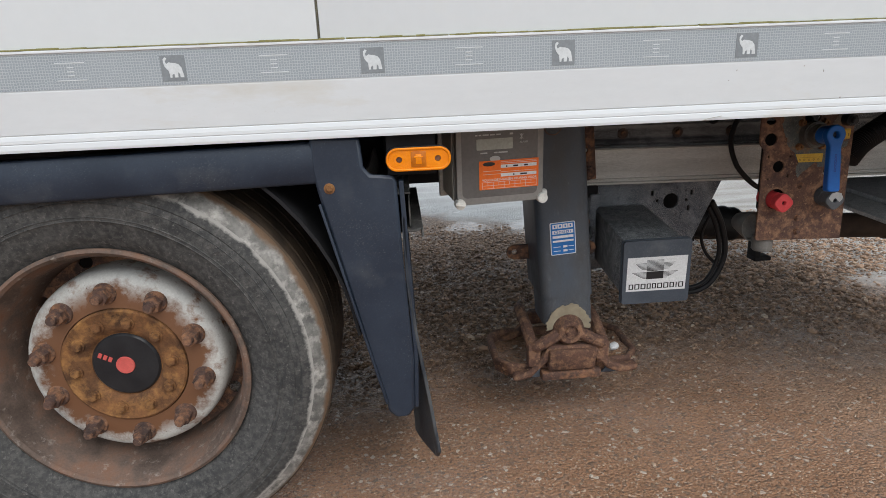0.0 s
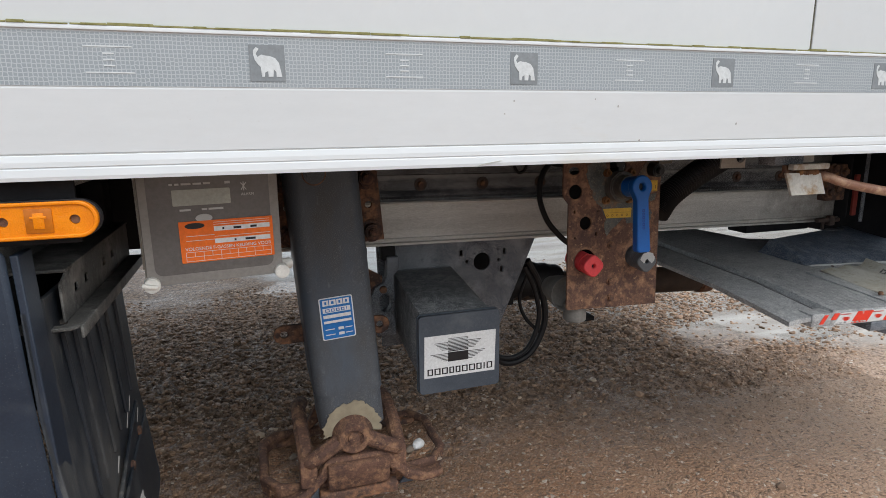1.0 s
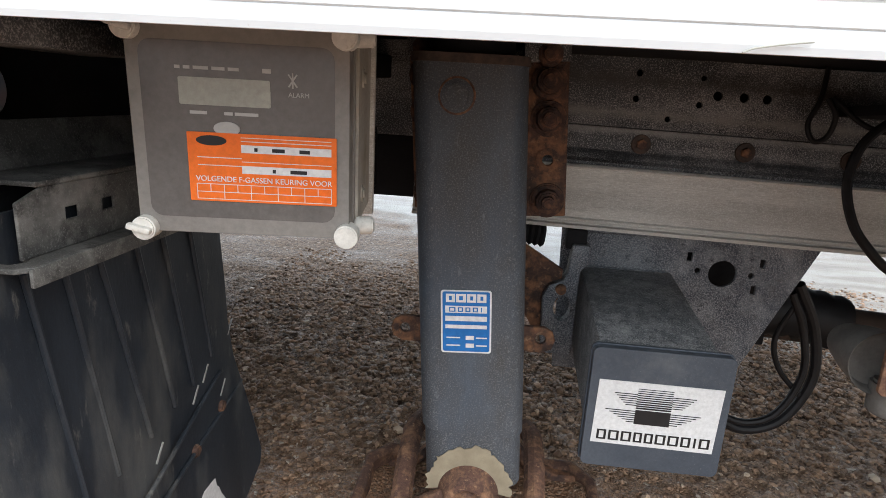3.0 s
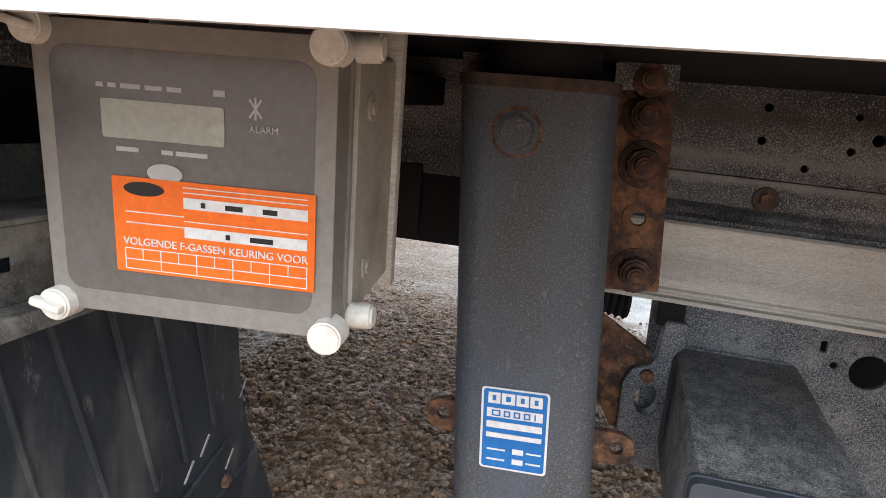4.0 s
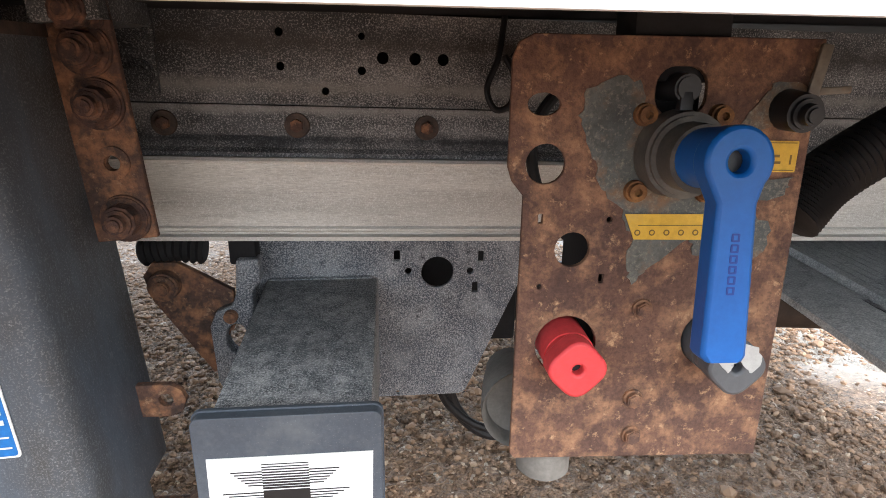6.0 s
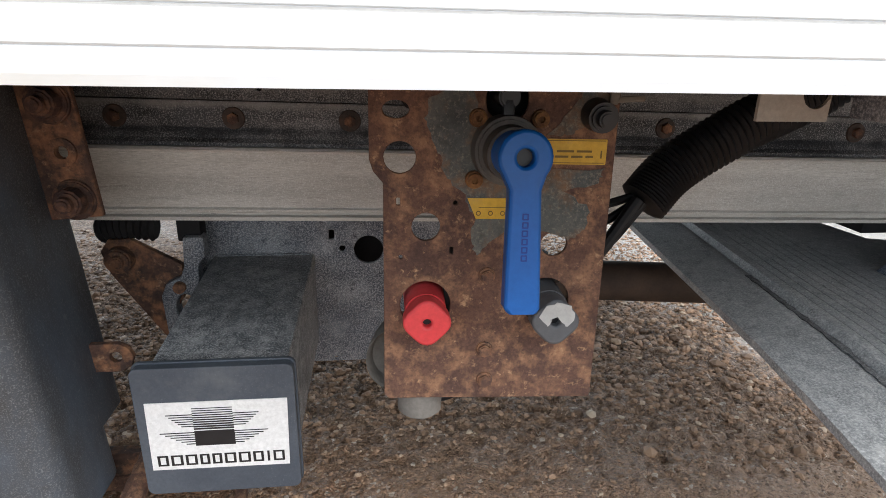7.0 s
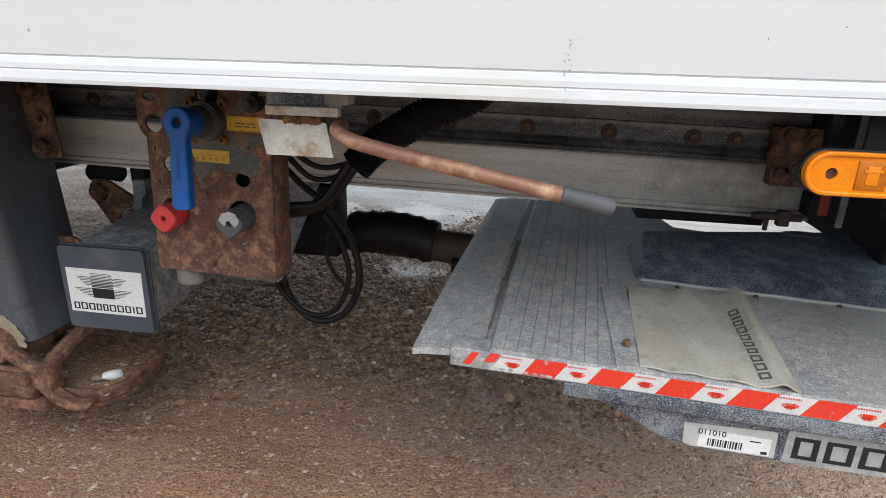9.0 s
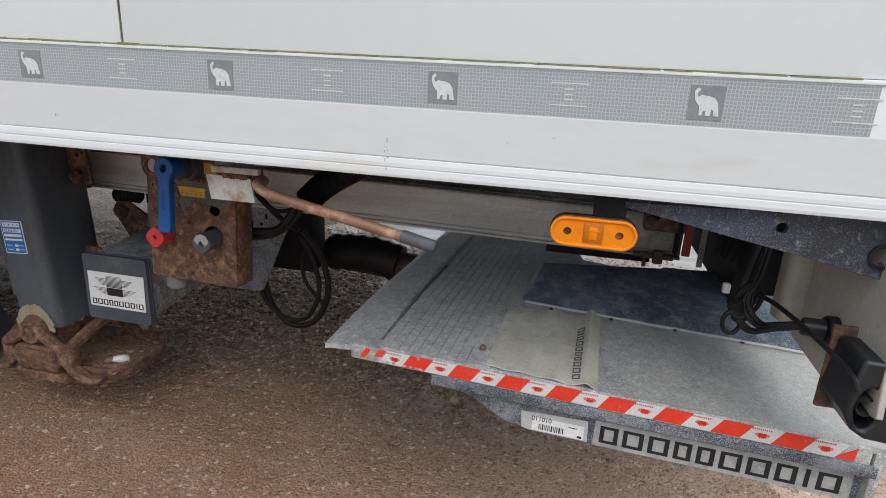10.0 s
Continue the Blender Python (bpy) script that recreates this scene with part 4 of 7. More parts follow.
# ---- wheel ----
def build_wheel():
    cx, cz = -1.314, 0.463
    w = thing("wheel", (cx, 0.25, 0.0), "worn trailer tyre on a rusty white-painted steel wheel", "wheel")
    c = (cx, cz)
    tyre = part("tyre", lathe([(0.280, 0.112), (0.294, 0.098), (0.310, 0.086), (0.332, 0.076), (0.352, 0.0715), (0.355, 0.070), (0.360, 0.0688), (0.3615, 0.0672), (0.363, 0.0684), (0.368, 0.0680), (0.3695, 0.0664), (0.371, 0.0676), (0.385, 0.066), (0.398, 0.0655), (0.3995, 0.0640), (0.401, 0.0655), (0.410, 0.066), (0.413, 0.0675), (0.416, 0.066),
                                (0.432, 0.070), (0.441, 0.0745)], c, 96), RUBBER, w, "scuffed dark grey tyre sidewall")
    part("shoulder", lathe([(0.441, 0.0745), (0.452, 0.080), (0.463, 0.089), (0.470, 0.098), (0.4745, 0.108)], c, 96), RUBBER_WORN, tyre, "pale worn rubber shoulder")
    tread = [(0.4745, 0.108)]
    y = 0.108
    for k in range(5):
        tread += [(0.478, y + 0.004), (0.480, y + 0.045), (0.468, y + 0.048), (0.468, y + 0.058)]
        y += 0.060
    tread += [(0.478, 0.41), (0.45, 0.44), (0.40, 0.448), (0.30, 0.42)]
    part("tread", lathe(tread, c, 96), RUBBER_MUD, tyre, "mud-brown tyre tread with grooves")
    for a0, n, r in ((28, 9, 0.392), (62, 7, 0.392), (100, 9, 0.392), (-40, 7, 0.392)):
        out = []
        for i in range(n):
            a = radians(a0 + 2.6 * i)
            b = box(-0.0035, 0.0035, -0.001, 0.0, -0.011, 0.011, 0.0005, 1)
            out.append(turned(b, Matrix.Translation((cx + r * math.cos(a), 0.0662, cz + r * math.sin(a))) @ pose(0, 0, 0, 0, 90 - math.degrees(a), 0)))
        part("sidewall_lettering", merge(*out), RUBBER, tyre, "worn raised plain bars")
    rim = part("rim", lathe([(0.280, 0.115), (0.2965, 0.094), (0.2965, 0.086), (0.289, 0.082), (0.282, 0.088), (0.279, 0.102), (0.270, 0.120), (0.266, 0.145), (0.264, 0.17), (0.258, 0.195),
                             (0.255, 0.27)], c, 80), RIM, w, "dirty rust-stained steel rim")
    # Dark rust here also paints the shade between disc and rim.
    part("vent_ring", plate([(cx + p[0], cz + p[1]) for p in ring((0, 0), 0.262, 60)], 0.006,
                            [[(cx + q[0], cz + q[1]) for q in ring((0, 0), 0.190, 48)]] + [ring((cx + 0.244 * math.cos(radians(36 * i + 4)), cz + 0.244 * math.sin(radians(36 * i + 4))), 0.0165, 14)
                                                                                    for i in range(10)], "y", 0.236), RUST_DARK, rim, "ring with vent holes, dark rust colour deepening its shade")
    part("wheel_disc", lathe([(0.227, 0.236), (0.2265, 0.180), (0.2245, 0.163), (0.218, 0.149), (0.207, 0.1415), (0.190, 0.139), (0.143, 0.137), (0.141, 0.150)], c, 72), RIM_WHITE, w, "chipped white painted wheel disc")
    hub = part("hub", lathe([(0.142, 0.15), (0.1405, 0.133), (0.136, 0.130), (0.128, 0.132), (0.112, 0.133), (0.098, 0.134), (0.086, 0.138), (0.080, 0.146), (0.0, 0.148)], c, 60), HUB, w, "heavily rusted wheel hub")
    cap = part("hub_cap", lathe([(0.0775, 0.152), (0.0775, 0.145), (0.073, 0.140), (0.0, 0.138)], c, 48), BLACK_PL, hub, "black plastic hub cap")
    part("cap_centre", rod((cx, 0.139, cz), (cx, 0.1355, cz), 0.0215, 0.0205, 28), RED_FADED, cap, "faded red centre disc")
    part("cap_lettering", turned(bars(cx - 0.042, cz + 0.022, (0.008, 0.008, 0.008), 0.012, 0.1385, 0.004, 0.001), about((cx - 0.042, 0.09, cz + 0.022), 0, 28, 0)), RED_FADED, cap, "short red bars")
    for i in range(10):
        a = radians(36 * i + 22)
        p = Vector((cx + 0.178 * math.cos(a), 0.139, cz + 0.178 * math.sin(a)))
        nut = part("wheel_nut", merge(rod(p, p + Vector((0, -0.006, 0)), 0.026, 0.024, 22), turned(hexbolt((0, 0, 0), (0, -1, 0), 0.019, 0.026), Matrix.Translation(p + Vector((0, -0.005, 0))) @ pose(0, 0, 0, 0, 17 * i, 0))),
                   RUST_DARK, w, "rusted wheel nut")
        part("stud", rod(p + Vector((0, -0.028, 0)), p + Vector((0, -0.048, 0)), 0.0115, 0.0105, 14, 0.0015), RUST_DARK, nut)
        a += radians(18)
        p = Vector((cx + 0.109 * math.cos(a), 0.133, cz + 0.109 * math.sin(a)))
        part("hub_bolt", hexbolt(p, (0, -1, 0), 0.0115, 0.012, 0.015), HUB, hub)
    part("brake_drum", rod((cx, 0.262, cz), (cx, 0.42, cz), 0.21, 0.21, 40), BLACKISH, w)
    part("axle", rod((cx, 0.42, cz), (cx, 2.1, cz), 0.065, 0.065, 24), BLACKISH, w)


build_wheel()


# ---- mudguard and mudflap ----
def build_mudguard():
    g = thing("mudguard", (-0.8, 0.08, 0.96), "navy plastic mudguard corner panel and top rail", "mudguard")
    rail = [(0.05, 0.874), (0.045, 0.882), (0.045, 0.945), (0.052, 0.958), (0.11, 0.958), (0.11, 0.874)]
    part("top_rail", turned(plate(rail, 5.2, axis="x", at=-6.02), about((-0.83, 0.05, 0.92), 0, -1.0, 0)), NAVY, g, "navy folded side rail", soft=0.003)
    out = [(-0.832, 0.966), (-0.732, 0.962), (-0.729, 0.905), (-0.716, 0.888), (-0.672, 0.884), (-0.664, 0.872), (-0.660, 0.70), (-0.650, 0.47), (-0.655, 0.346), (-0.668, 0.328), (-0.700, 0.327), (-0.713, 0.342),
           (-0.742, 0.470), (-0.790, 0.700), (-0.823, 0.850), (-0.832, 0.90)]
    part("side_panel", plate(out, 0.012, axis="y", at=0.044), NAVY, g, "navy tapering plastic panel with a rusty screw", soft=0.006)
    part("panel_rib", merge(turned(box(-0.772, -0.766, 0.038, 0.046, 0.36, 0.84, 0.002), about((-0.769, 0.04, 0.60), 0, -12.8, 0))), NAVY, g)
    part("panel_return", plate([(-0.660, 0.872), (-0.650, 0.47), (-0.655, 0.346), (-0.645, 0.346), (-0.640, 0.47), (-0.650, 0.872)], 0.05, axis="y", at=0.050), NAVY, g, soft=0.002)
    part("screw", merge(rod((-0.800, 0.045, 0.864), (-0.800, 0.0425, 0.864), 0.0115, 0.011, 18), hexbolt((-0.800, 0.043, 0.864), (0, -1, 0), 0.0065, 0.004)), HUB, g, "orange-rusted screw head")
    arch = []
    for r in (0.545, 0.552):
        arch.append([(r * math.cos(radians(a)), r * math.sin(radians(a))) for a in range(6, 200, 6)])
    ol = [(-1.312 + p[0], 0.474 + min(p[1], 0.42)) for p in arch[0]] + [(-1.312 + p[0], 0.474 + min(p[1], 0.427)) for p in arch[1][::-1]]
    part("arch_liner", plate(ol, 0.42, axis="y", at=0.058), BLACKISH, g, "black inner wheel-arch liner", smooth=False)


build_mudguard()


RIBS = ((0.152, 0.735, 0.195, 0.436), (0.205, 0.735, 0.262, 0.425), (0.262, 0.735, 0.341, 0.432), (0.335, 0.735, 0.405, 0.445), (0.400, 0.72, 0.463, 0.453), (0.47, 0.735, 0.525, 0.475))
CREASES = ((0.215, 0.318, 0.555, 0.432), (0.275, 0.290, 0.640, 0.372), (0.18, 0.268, 0.34, 0.305))


def bow(y, z):
    """How far the flap's lower outer corner curls backwards."""
    return 0.055 * max(0.0, min(1.0, (0.66 - z) / 0.46)) ** 1.1 * max(0.0, (0.30 - y) / 0.26) ** 1.2


def build_mudflap():
    f = thing("mudflap", (-0.655, 0.3, 0.10), "dark ribbed rubber mudflap hanging from a slotted steel channel", "mudflap")
    out = [(0.040, 0.80), (0.040, 0.225), (0.072, 0.190), (0.200, 0.150), (0.530, 0.052), (0.562, 0.056), (0.722, 0.128), (0.732, 0.160), (0.700, 0.245), (0.650, 0.355), (0.612, 0.440), (0.592, 0.52), (0.577, 0.70), (0.575, 0.80)]
    sheet = plate(out, 0.008, axis="x", at=-0.652)
    for k in range(1, 14):
        for co, no in (((0, 0, 0.05 + 0.055 * k), (0, 0, 1)), ((0, 0.04 + 0.05 * k, 0), (0, 1, 0))):
            bmesh.ops.bisect_plane(sheet, geom=list(sheet.verts) + list(sheet.edges) + list(sheet.faces), plane_co=co, plane_no=no)
    for v in sheet.verts:
        v.co.x += bow(v.co.y, v.co.z) + 0.003 * noise.noise(v.co * 6)
    part("sheet", sheet, FLAP, f, "grey-streaked dark rubber sheet", soft=0.002)
    for y0, z0, y1, z1 in RIBS:
        part("flap_rib", rod((-0.6425 + bow(y0, z0), y0, z0), (-0.6425 + bow(y1, z1), y1, z1), 0.0040, 0.0040, 8), FLAP, f, "thin moulded rib")
    for y0, z0, y1, z1 in CREASES:
        part("flap_crease", rod((-0.6435 + bow(y0, z0), y0, z0), (-0.6435 + bow(y1, z1), y1, z1), 0.0042, 0.0036, 8), FLAP, f, "diagonal crease")
    for y0, z0 in ((0.47, 0.430), (0.505, 0.452), (0.36, 0.392), (0.565, 0.395), (0.60, 0.50)):
        part("scuff", turned(box(-0.6445, -0.6432, y0 - 0.002, y0 + 0.002, z0 - 0.016, z0 + 0.016), about((-0.644, y0, z0), -38, 0, 0)), PALE_PRINT, f, "short pale scuff")
    for y, z in ((0.46, 0.33), (0.344, 0.311), (0.555, 0.362)):
        part("rivet", rod((-0.645, y, z), (-0.638, y, z), 0.012, 0.009, 14), RUST_DARK, f, "rusty rivet")
    mark = [(0.352, 0.232), (0.363, 0.218), (0.368, 0.198), (0.385, 0.188), (0.415, 0.190), (0.455, 0.170), (0.520, 0.128), (0.540, 0.118), (0.545, 0.136), (0.520, 0.156), (0.540, 0.170), (0.565, 0.160), (0.578, 0.140),
            (0.586, 0.158), (0.575, 0.195), (0.550, 0.222), (0.515, 0.236), (0.480, 0.236), (0.460, 0.222), (0.440, 0.238), (0.428, 0.214), (0.400, 0.212), (0.385, 0.218), (0.372, 0.240)]
    part("white_mark", plate(mark, 0.0012, axis="x", at=-0.6438), PAPER, f, "plain white printed animal-shaped mark", smooth=False)
    ch = thing("flap_channel", (-0.65, 0.35, 0.75), "dark salted slotted steel channel carrying the mudflap", "bracket")
    web = [(0.170, 0.742), (0.66, 0.742), (0.66, 0.812), (0.205, 0.812), (0.170, 0.800)]
    slots = [[(y - 0.010, 0.772), (y + 0.010, 0.772), (y + 0.010, 0.785), (y - 0.010, 0.785)] for y in (0.245, 0.305, 0.430, 0.50)]
    part("channel_web", plate(web, 0.004, slots, "x", -0.640), CHANNEL, ch, "grey salted web with square slots", soft=0.0015, smooth=False)
    part("channel_top", box(-0.72, -0.634, 0.195, 0.66, 0.812, 0.818, 0.002), CHANNEL, ch)
    part("channel_lip", turned(box(-0.72, -0.714, 0.195, 0.66, 0.812, 0.872, 0.002), about((-0.717, 0.4, 0.812), 0, -12, 0)), CHANNEL, ch, "upturned dark lip")
    part("channel_foot", plate([(-0.70, 0.145), (-0.625, 0.145), (-0.612, 0.160), (-0.612, 0.66), (-0.70, 0.66)], 0.006, [ring((-0.645, 0.172), 0.010, 14, 0.014)], "z", 0.736), CHANNEL, ch, "lower flange with a slot", soft=0.0015, smooth=False)
    part("foot_lip", box(-0.614, -0.609, 0.150, 0.66, 0.722, 0.742, 0.002), CHANNEL, ch, "turned-down pale edge")
    part("channel_inner", plate([(0.170, 0.742), (0.66, 0.742), (0.66, 0.812), (0.170, 0.812)], 0.004, axis="x", at=-0.702), BLACKISH, ch, smooth=False)
    # Plate added to keep light from the wheel side off the ground.
    part("bogie_shade_plate", box(-1.7, -0.70, 0.664, 0.694, 0.50, 1.018, 0.004), BLACKISH, ch, "added black plate that blocks light from the wheel side")
    part("channel_hanger", box(-0.70, -0.66, 0.60, 0.66, 0.70, 1.02, 0.003), BLACKISH, ch)


build_mudflap()


# ---- marker lamps ----
def build_marker_lamp(cx, cy, cz):
    l = thing("marker_lamp", (cx, cy, cz), "amber oval side marker lamp with two screws", "lamp", "side marker lamps")
    part("lamp_base", plate(rounded(cx - 0.0665, cx + 0.0665, cz - 0.0245, cz + 0.0245, 0.0243, 8), 0.012, axis="y", at=cy + 0.004), BLACK_PL, l, "black lamp base", soft=0.002)
    lens = part("lens", plate(rounded(cx - 0.0645, cx + 0.0645, cz - 0.0225, cz + 0.0225, 0.0222, 8), 0.012, [ring((cx - 0.039, cz), 0.0062, 14), ring((cx + 0.039, cz), 0.0062, 14)], "y", cy - 0.007), AMBER, l,
                "glossy amber lens", smooth=False)
    part("lens_rim", plate(rounded(cx - 0.0655, cx + 0.0655, cz - 0.0235, cz + 0.0235, 0.0232, 8), 0.004, [rounded(cx - 0.060, cx + 0.060, cz - 0.0185, cz + 0.0185, 0.018, 8)], "y", cy - 0.0095), AMBER, lens, soft=0.0015)
    part("reflector", box(cx - 0.015, cx + 0.015, cy - 0.0088, cy - 0.005, cz - 0.0155, cz + 0.0155, 0.001), AMBER_DARK, lens, "darker amber inner window")
    part("bulb", merge(box(cx - 0.006, cx + 0.006, cy - 0.0098, cy - 0.008, cz - 0.010, cz + 0.010, 0.0006), box(cx - 0.009, cx + 0.009, cy - 0.0102, cy - 0.008, cz + 0.003, cz + 0.006, 0.0004)), AMBER, lens)
    for s in (-1, 1):
        part("screw", rod((cx + 0.039 * s, cy - 0.003, cz), (cx + 0.039 * s, cy + 0.006, cz), 0.0058, 0.0058, 12), RUST_DARK, l, "dull screw")
    return l


build_marker_lamp(-0.611, 0.034, 0.920)
lamp_r = build_marker_lamp(1.360, 0.044, 0.907)


def build_lamp_brackets():
    b = thing("lamp_bracket", (-0.62, 0.06, 0.95), "dark steel bracket that holds a marker lamp", "bracket")
    part("bracket_plate", box(-0.675, -0.575, 0.056, 0.062, 0.885, 0.985, 0.002), BLACKISH, b)
    part("bracket_arm", box(-0.665, -0.585, 0.062, 0.30, 0.955, 0.985, 0.003), CHASSIS, b)
    c = thing("lamp_bracket", (1.34, 0.06, 0.95), "dark steel bracket that holds a marker lamp", "bracket")
    c.location += Vector((0.022, 0.008, -0.012))
    part("bracket_plate", box(1.335, 1.385, 0.050, 0.056, 0.890, 0.985, 0.002), BLACKISH, c)
    part("bracket_arm", box(1.335, 1.38, 0.056, 0.20, 0.985, 1.005, 0.003), BLACKISH, c)
    e = thing("reflector_strip", (1.63, 0.73, 0.72), "small red plastic strip at the end of the chassis beam", "reflector")
    part("strip", box(1.613, 1.633, 0.664, 0.673, 0.708, 0.850, 0.002), RED_DULL, e, "red plastic strip")
    part("strip_hanger", box(1.652, 1.666, 0.662, 0.668, 0.684, 0.95, 0.002), SALTED, e, "grey steel hanger")


build_lamp_brackets()


# ---- landing leg ----
LEG_LEAN = Matrix(((1, 0, -0.0738, 0.0738 * 0.615), (0, 1, 0, 0), (0, 0, 1, 0), (0, 0, 0, 1)))


def build_leg():
    g = thing("landing_gear", (-0.19, 0.55, 0.15), "blue-grey painted landing leg with a rusty foot", "landing gear")
    tube = turned(plate(rounded(-0.2695, -0.1125, 0.452, 0.665, 0.030, 6), 0.54, axis="z", at=0.435), LEG_LEAN)
    leg = part("outer_tube", tube, LEG, g, "blue-grey scuffed square tube with rounded corners")
    part("inner_tube", turned(plate(rounded(-0.2665, -0.1155, 0.455, 0.609, 0.034, 6), 0.10, axis="z", at=0.345), LEG_LEAN), LEG, g)
    part("tube_cap", turned(plate(rounded(-0.272, -0.110, 0.4495, 0.668, 0.030, 6), 0.012, axis="z", at=0.974), LEG_LEAN), BOLT_DARK, g, "dark brown worn top cap")
    part("cap_dome", turned(plate(rounded(-0.25, -0.13, 0.47, 0.60, 0.05, 6), 0.035, axis="z", at=0.985), LEG_LEAN), BLACKISH, g, "black domed gear cover", soft=0.012)
    part("head_bolt", merge(rod((-0.231, 0.4535, 0.932), (-0.231, 0.4495, 0.932), 0.0225, 0.022, 24), hexbolt((-0.231, 0.450, 0.932), (0, -1, 0), 0.0175, 0.008)), LEG, g, "large rust-ringed bolt head")
    part("bolt_ring", rod((-0.231, 0.4538, 0.932), (-0.231, 0.4512, 0.932), 0.0255, 0.025, 24), RUST, g)
    # worn primer round the pin
    rng = random.Random(5)
    arc = [(-0.176 + (0.066 + 0.0045 * rng.uniform(-1, 1)) * math.cos(radians(a)), 0.345 + (0.068 + 0.0045 * rng.uniform(-1, 1)) * math.sin(radians(a))) for a in range(-10, 191, 5)]
    arc += [(-0.176 + 0.036 * math.cos(radians(a)), 0.345 + 0.036 * math.sin(radians(a))) for a in range(190, -11, -20)]
    part("worn_primer", plate(arc, 0.002, axis="y", at=0.4512), WORN_BEIGE, leg, "ragged beige primer showing through", smooth=False)
    # maker's sticker with plain bars
    st = thing("leg_sticker", (-0.2, 0.45, 0.615), "blue and white maker's sticker on the leg", "sticker")
    m = about((-0.2015, 0.45, 0.615), 0, -3.7, 0)
    part("sticker_base", turned(plate(rounded(-0.238, -0.165, 0.568, 0.664, 0.004, 3), 0.0012, axis="y", at=0.4500), m), PAPER, st, "white sticker edge", smooth=False)
    part("sticker_field", turned(plate(rounded(-0.2355, -0.1675, 0.5705, 0.662, 0.003, 3), 0.0008, axis="y", at=0.4494), m), STICK_BLUE, st, "blue printed field", smooth=False)
    prints = blocks(-0.2305, -0.1725, 0.6525, 0.0125, 0.4494, (1, 1.1, 1, 1), 0.34, 0.12) + bars(-0.2015, 0.6355, (0.060,), 0.0105, 0.4494, 0, split=True) + bars(-0.2015, 0.6215, (0.060,), 0.0075, 0.4494, 0, split=True)
    prints += bars(-0.2015, 0.6090, (0.060,), 0.0055, 0.4494, 0, split=True) + bars(-0.220, 0.592, (0.020,), 0.0018, 0.4494, 0, split=True) + bars(-0.196, 0.592, (0.012,), 0.0062, 0.4494, 0, split=True)
    prints += bars(-0.179, 0.592, (0.016,), 0.0018, 0.4494, 0, split=True) + bars(-0.220, 0.580, (0.020,), 0.0018, 0.4494, 0, split=True) + bars(-0.196, 0.580, (0.012,), 0.0062, 0.4494, 0, split=True) + bars(-0.179, 0.580, (0.016,), 0.0018, 0.4494, 0, split=True)
    for b in prints:
        part("print_bar", turned(b, m), PAPER, st, smooth=False)
    for b in blocks(-0.226, -0.178, 0.6355, 0.0068, 0.4487, (1.3, 1, 1, 1, 0.4), 0.24, 0.5):
        part("word_bar", turned(b, m), STICK_BLUE, st, smooth=False)
    # brackets
    for x, w in ((-0.098, 0.034), (-0.287, 0.022)):
        lean = about((x, 0.575, 0.86), 0, -4.5, 0)
        holes = [ring((x + 0.004, 0.842), 0.0085, 12)]
        br = part("bracket_plate", turned(plate([(x - w, 0.752), (x + w, 0.752), (x + w, 1.02), (x - w, 1.02)], 0.010, holes, "y", 0.600), lean), RUST_DARK, g, "rusty flange bolted to the chassis", soft=0.002, smooth=False)
        for z in (0.778, 0.842, 0.906, 0.962, 1.0):
            if z == 0.842:
                part("washer", turned(plate(ring((x + 0.004, z), 0.019, 20), 0.004, [ring((x + 0.004, z), 0.009, 12)], "y", 0.597), lean), RUST_DARK, br)
            else:
                part("bolt", turned(merge(rod((x + 0.004, 0.601, z), (x + 0.004, 0.594, z), 0.0285, 0.027, 24, 0.002), rod((x + 0.004, 0.595, z), (x + 0.004, 0.574, z), 0.0205, 0.0185, 10, 0.003), rod((x + 0.004, 0.575, z), (x + 0.004, 0.562, z), 0.0115, 0.0100, 14, 0.003)), lean), BOLT_RUST, br, "rusty bolt with washer and nut")
        part("bracket_web", turned(box(x - w, x + w, 0.58, 0.72, 0.99, 1.02), lean), CHASSIS, g)
    for s, x in ((1, -0.076), (-1, -0.306)):
        ear = [(x - 0.055 * s, 0.560), (x + 0.008 * s, 0.560), (x + 0.022 * s, 0.552), (x + 0.027 * s, 0.538), (x + 0.022 * s, 0.522), (x + 0.006 * s, 0.514), (x - 0.055 * s, 0.514)]
        part("brace_ear", plate(ear, 0.010, [ring((x + 0.002 * s, 0.538), 0.009, 14)], "y", 0.60), RUST_DARK, g, "dark steel ear with a hole", soft=0.001, smooth=False)
    # foot
    foot = g
    W = Matrix.Translation((0.004, 0.028, -0.004))
    o = [(-0.388, 0.505), (-0.350, 0.448), (-0.300, 0.437), (-0.040, 0.437), (0.022, 0.450), (0.062, 0.505), (0.062, 0.660), (0.022, 0.715), (-0.350, 0.715), (-0.388, 0.660)]
    rim_in = [(-0.368, 0.514), (-0.336, 0.466), (-0.294, 0.456), (-0.046, 0.456), (0.010, 0.468), (0.042, 0.514), (0.042, 0.648), (0.010, 0.694), (-0.336, 0.694), (-0.368, 0.648)]
    part("foot_plate", turned(plate(o, 0.010, axis="z", at=0.176), W), RUST_DARK, foot, "rusty octagonal pan", soft=0.003)
    rim = plate(o, 0.040, [rim_in], "z", 0.183)
    for v in rim.verts:
        if v.co.z > 0.2:
            v.co.z += 0.010 * noise.noise(v.co * 9)
            v.co.x += 0.006 * (1 if v.co.x > -0.16 else -1)
    part("foot_rim", turned(rim, W), RUST, foot, "raised bent rusty rim", soft=0.008)
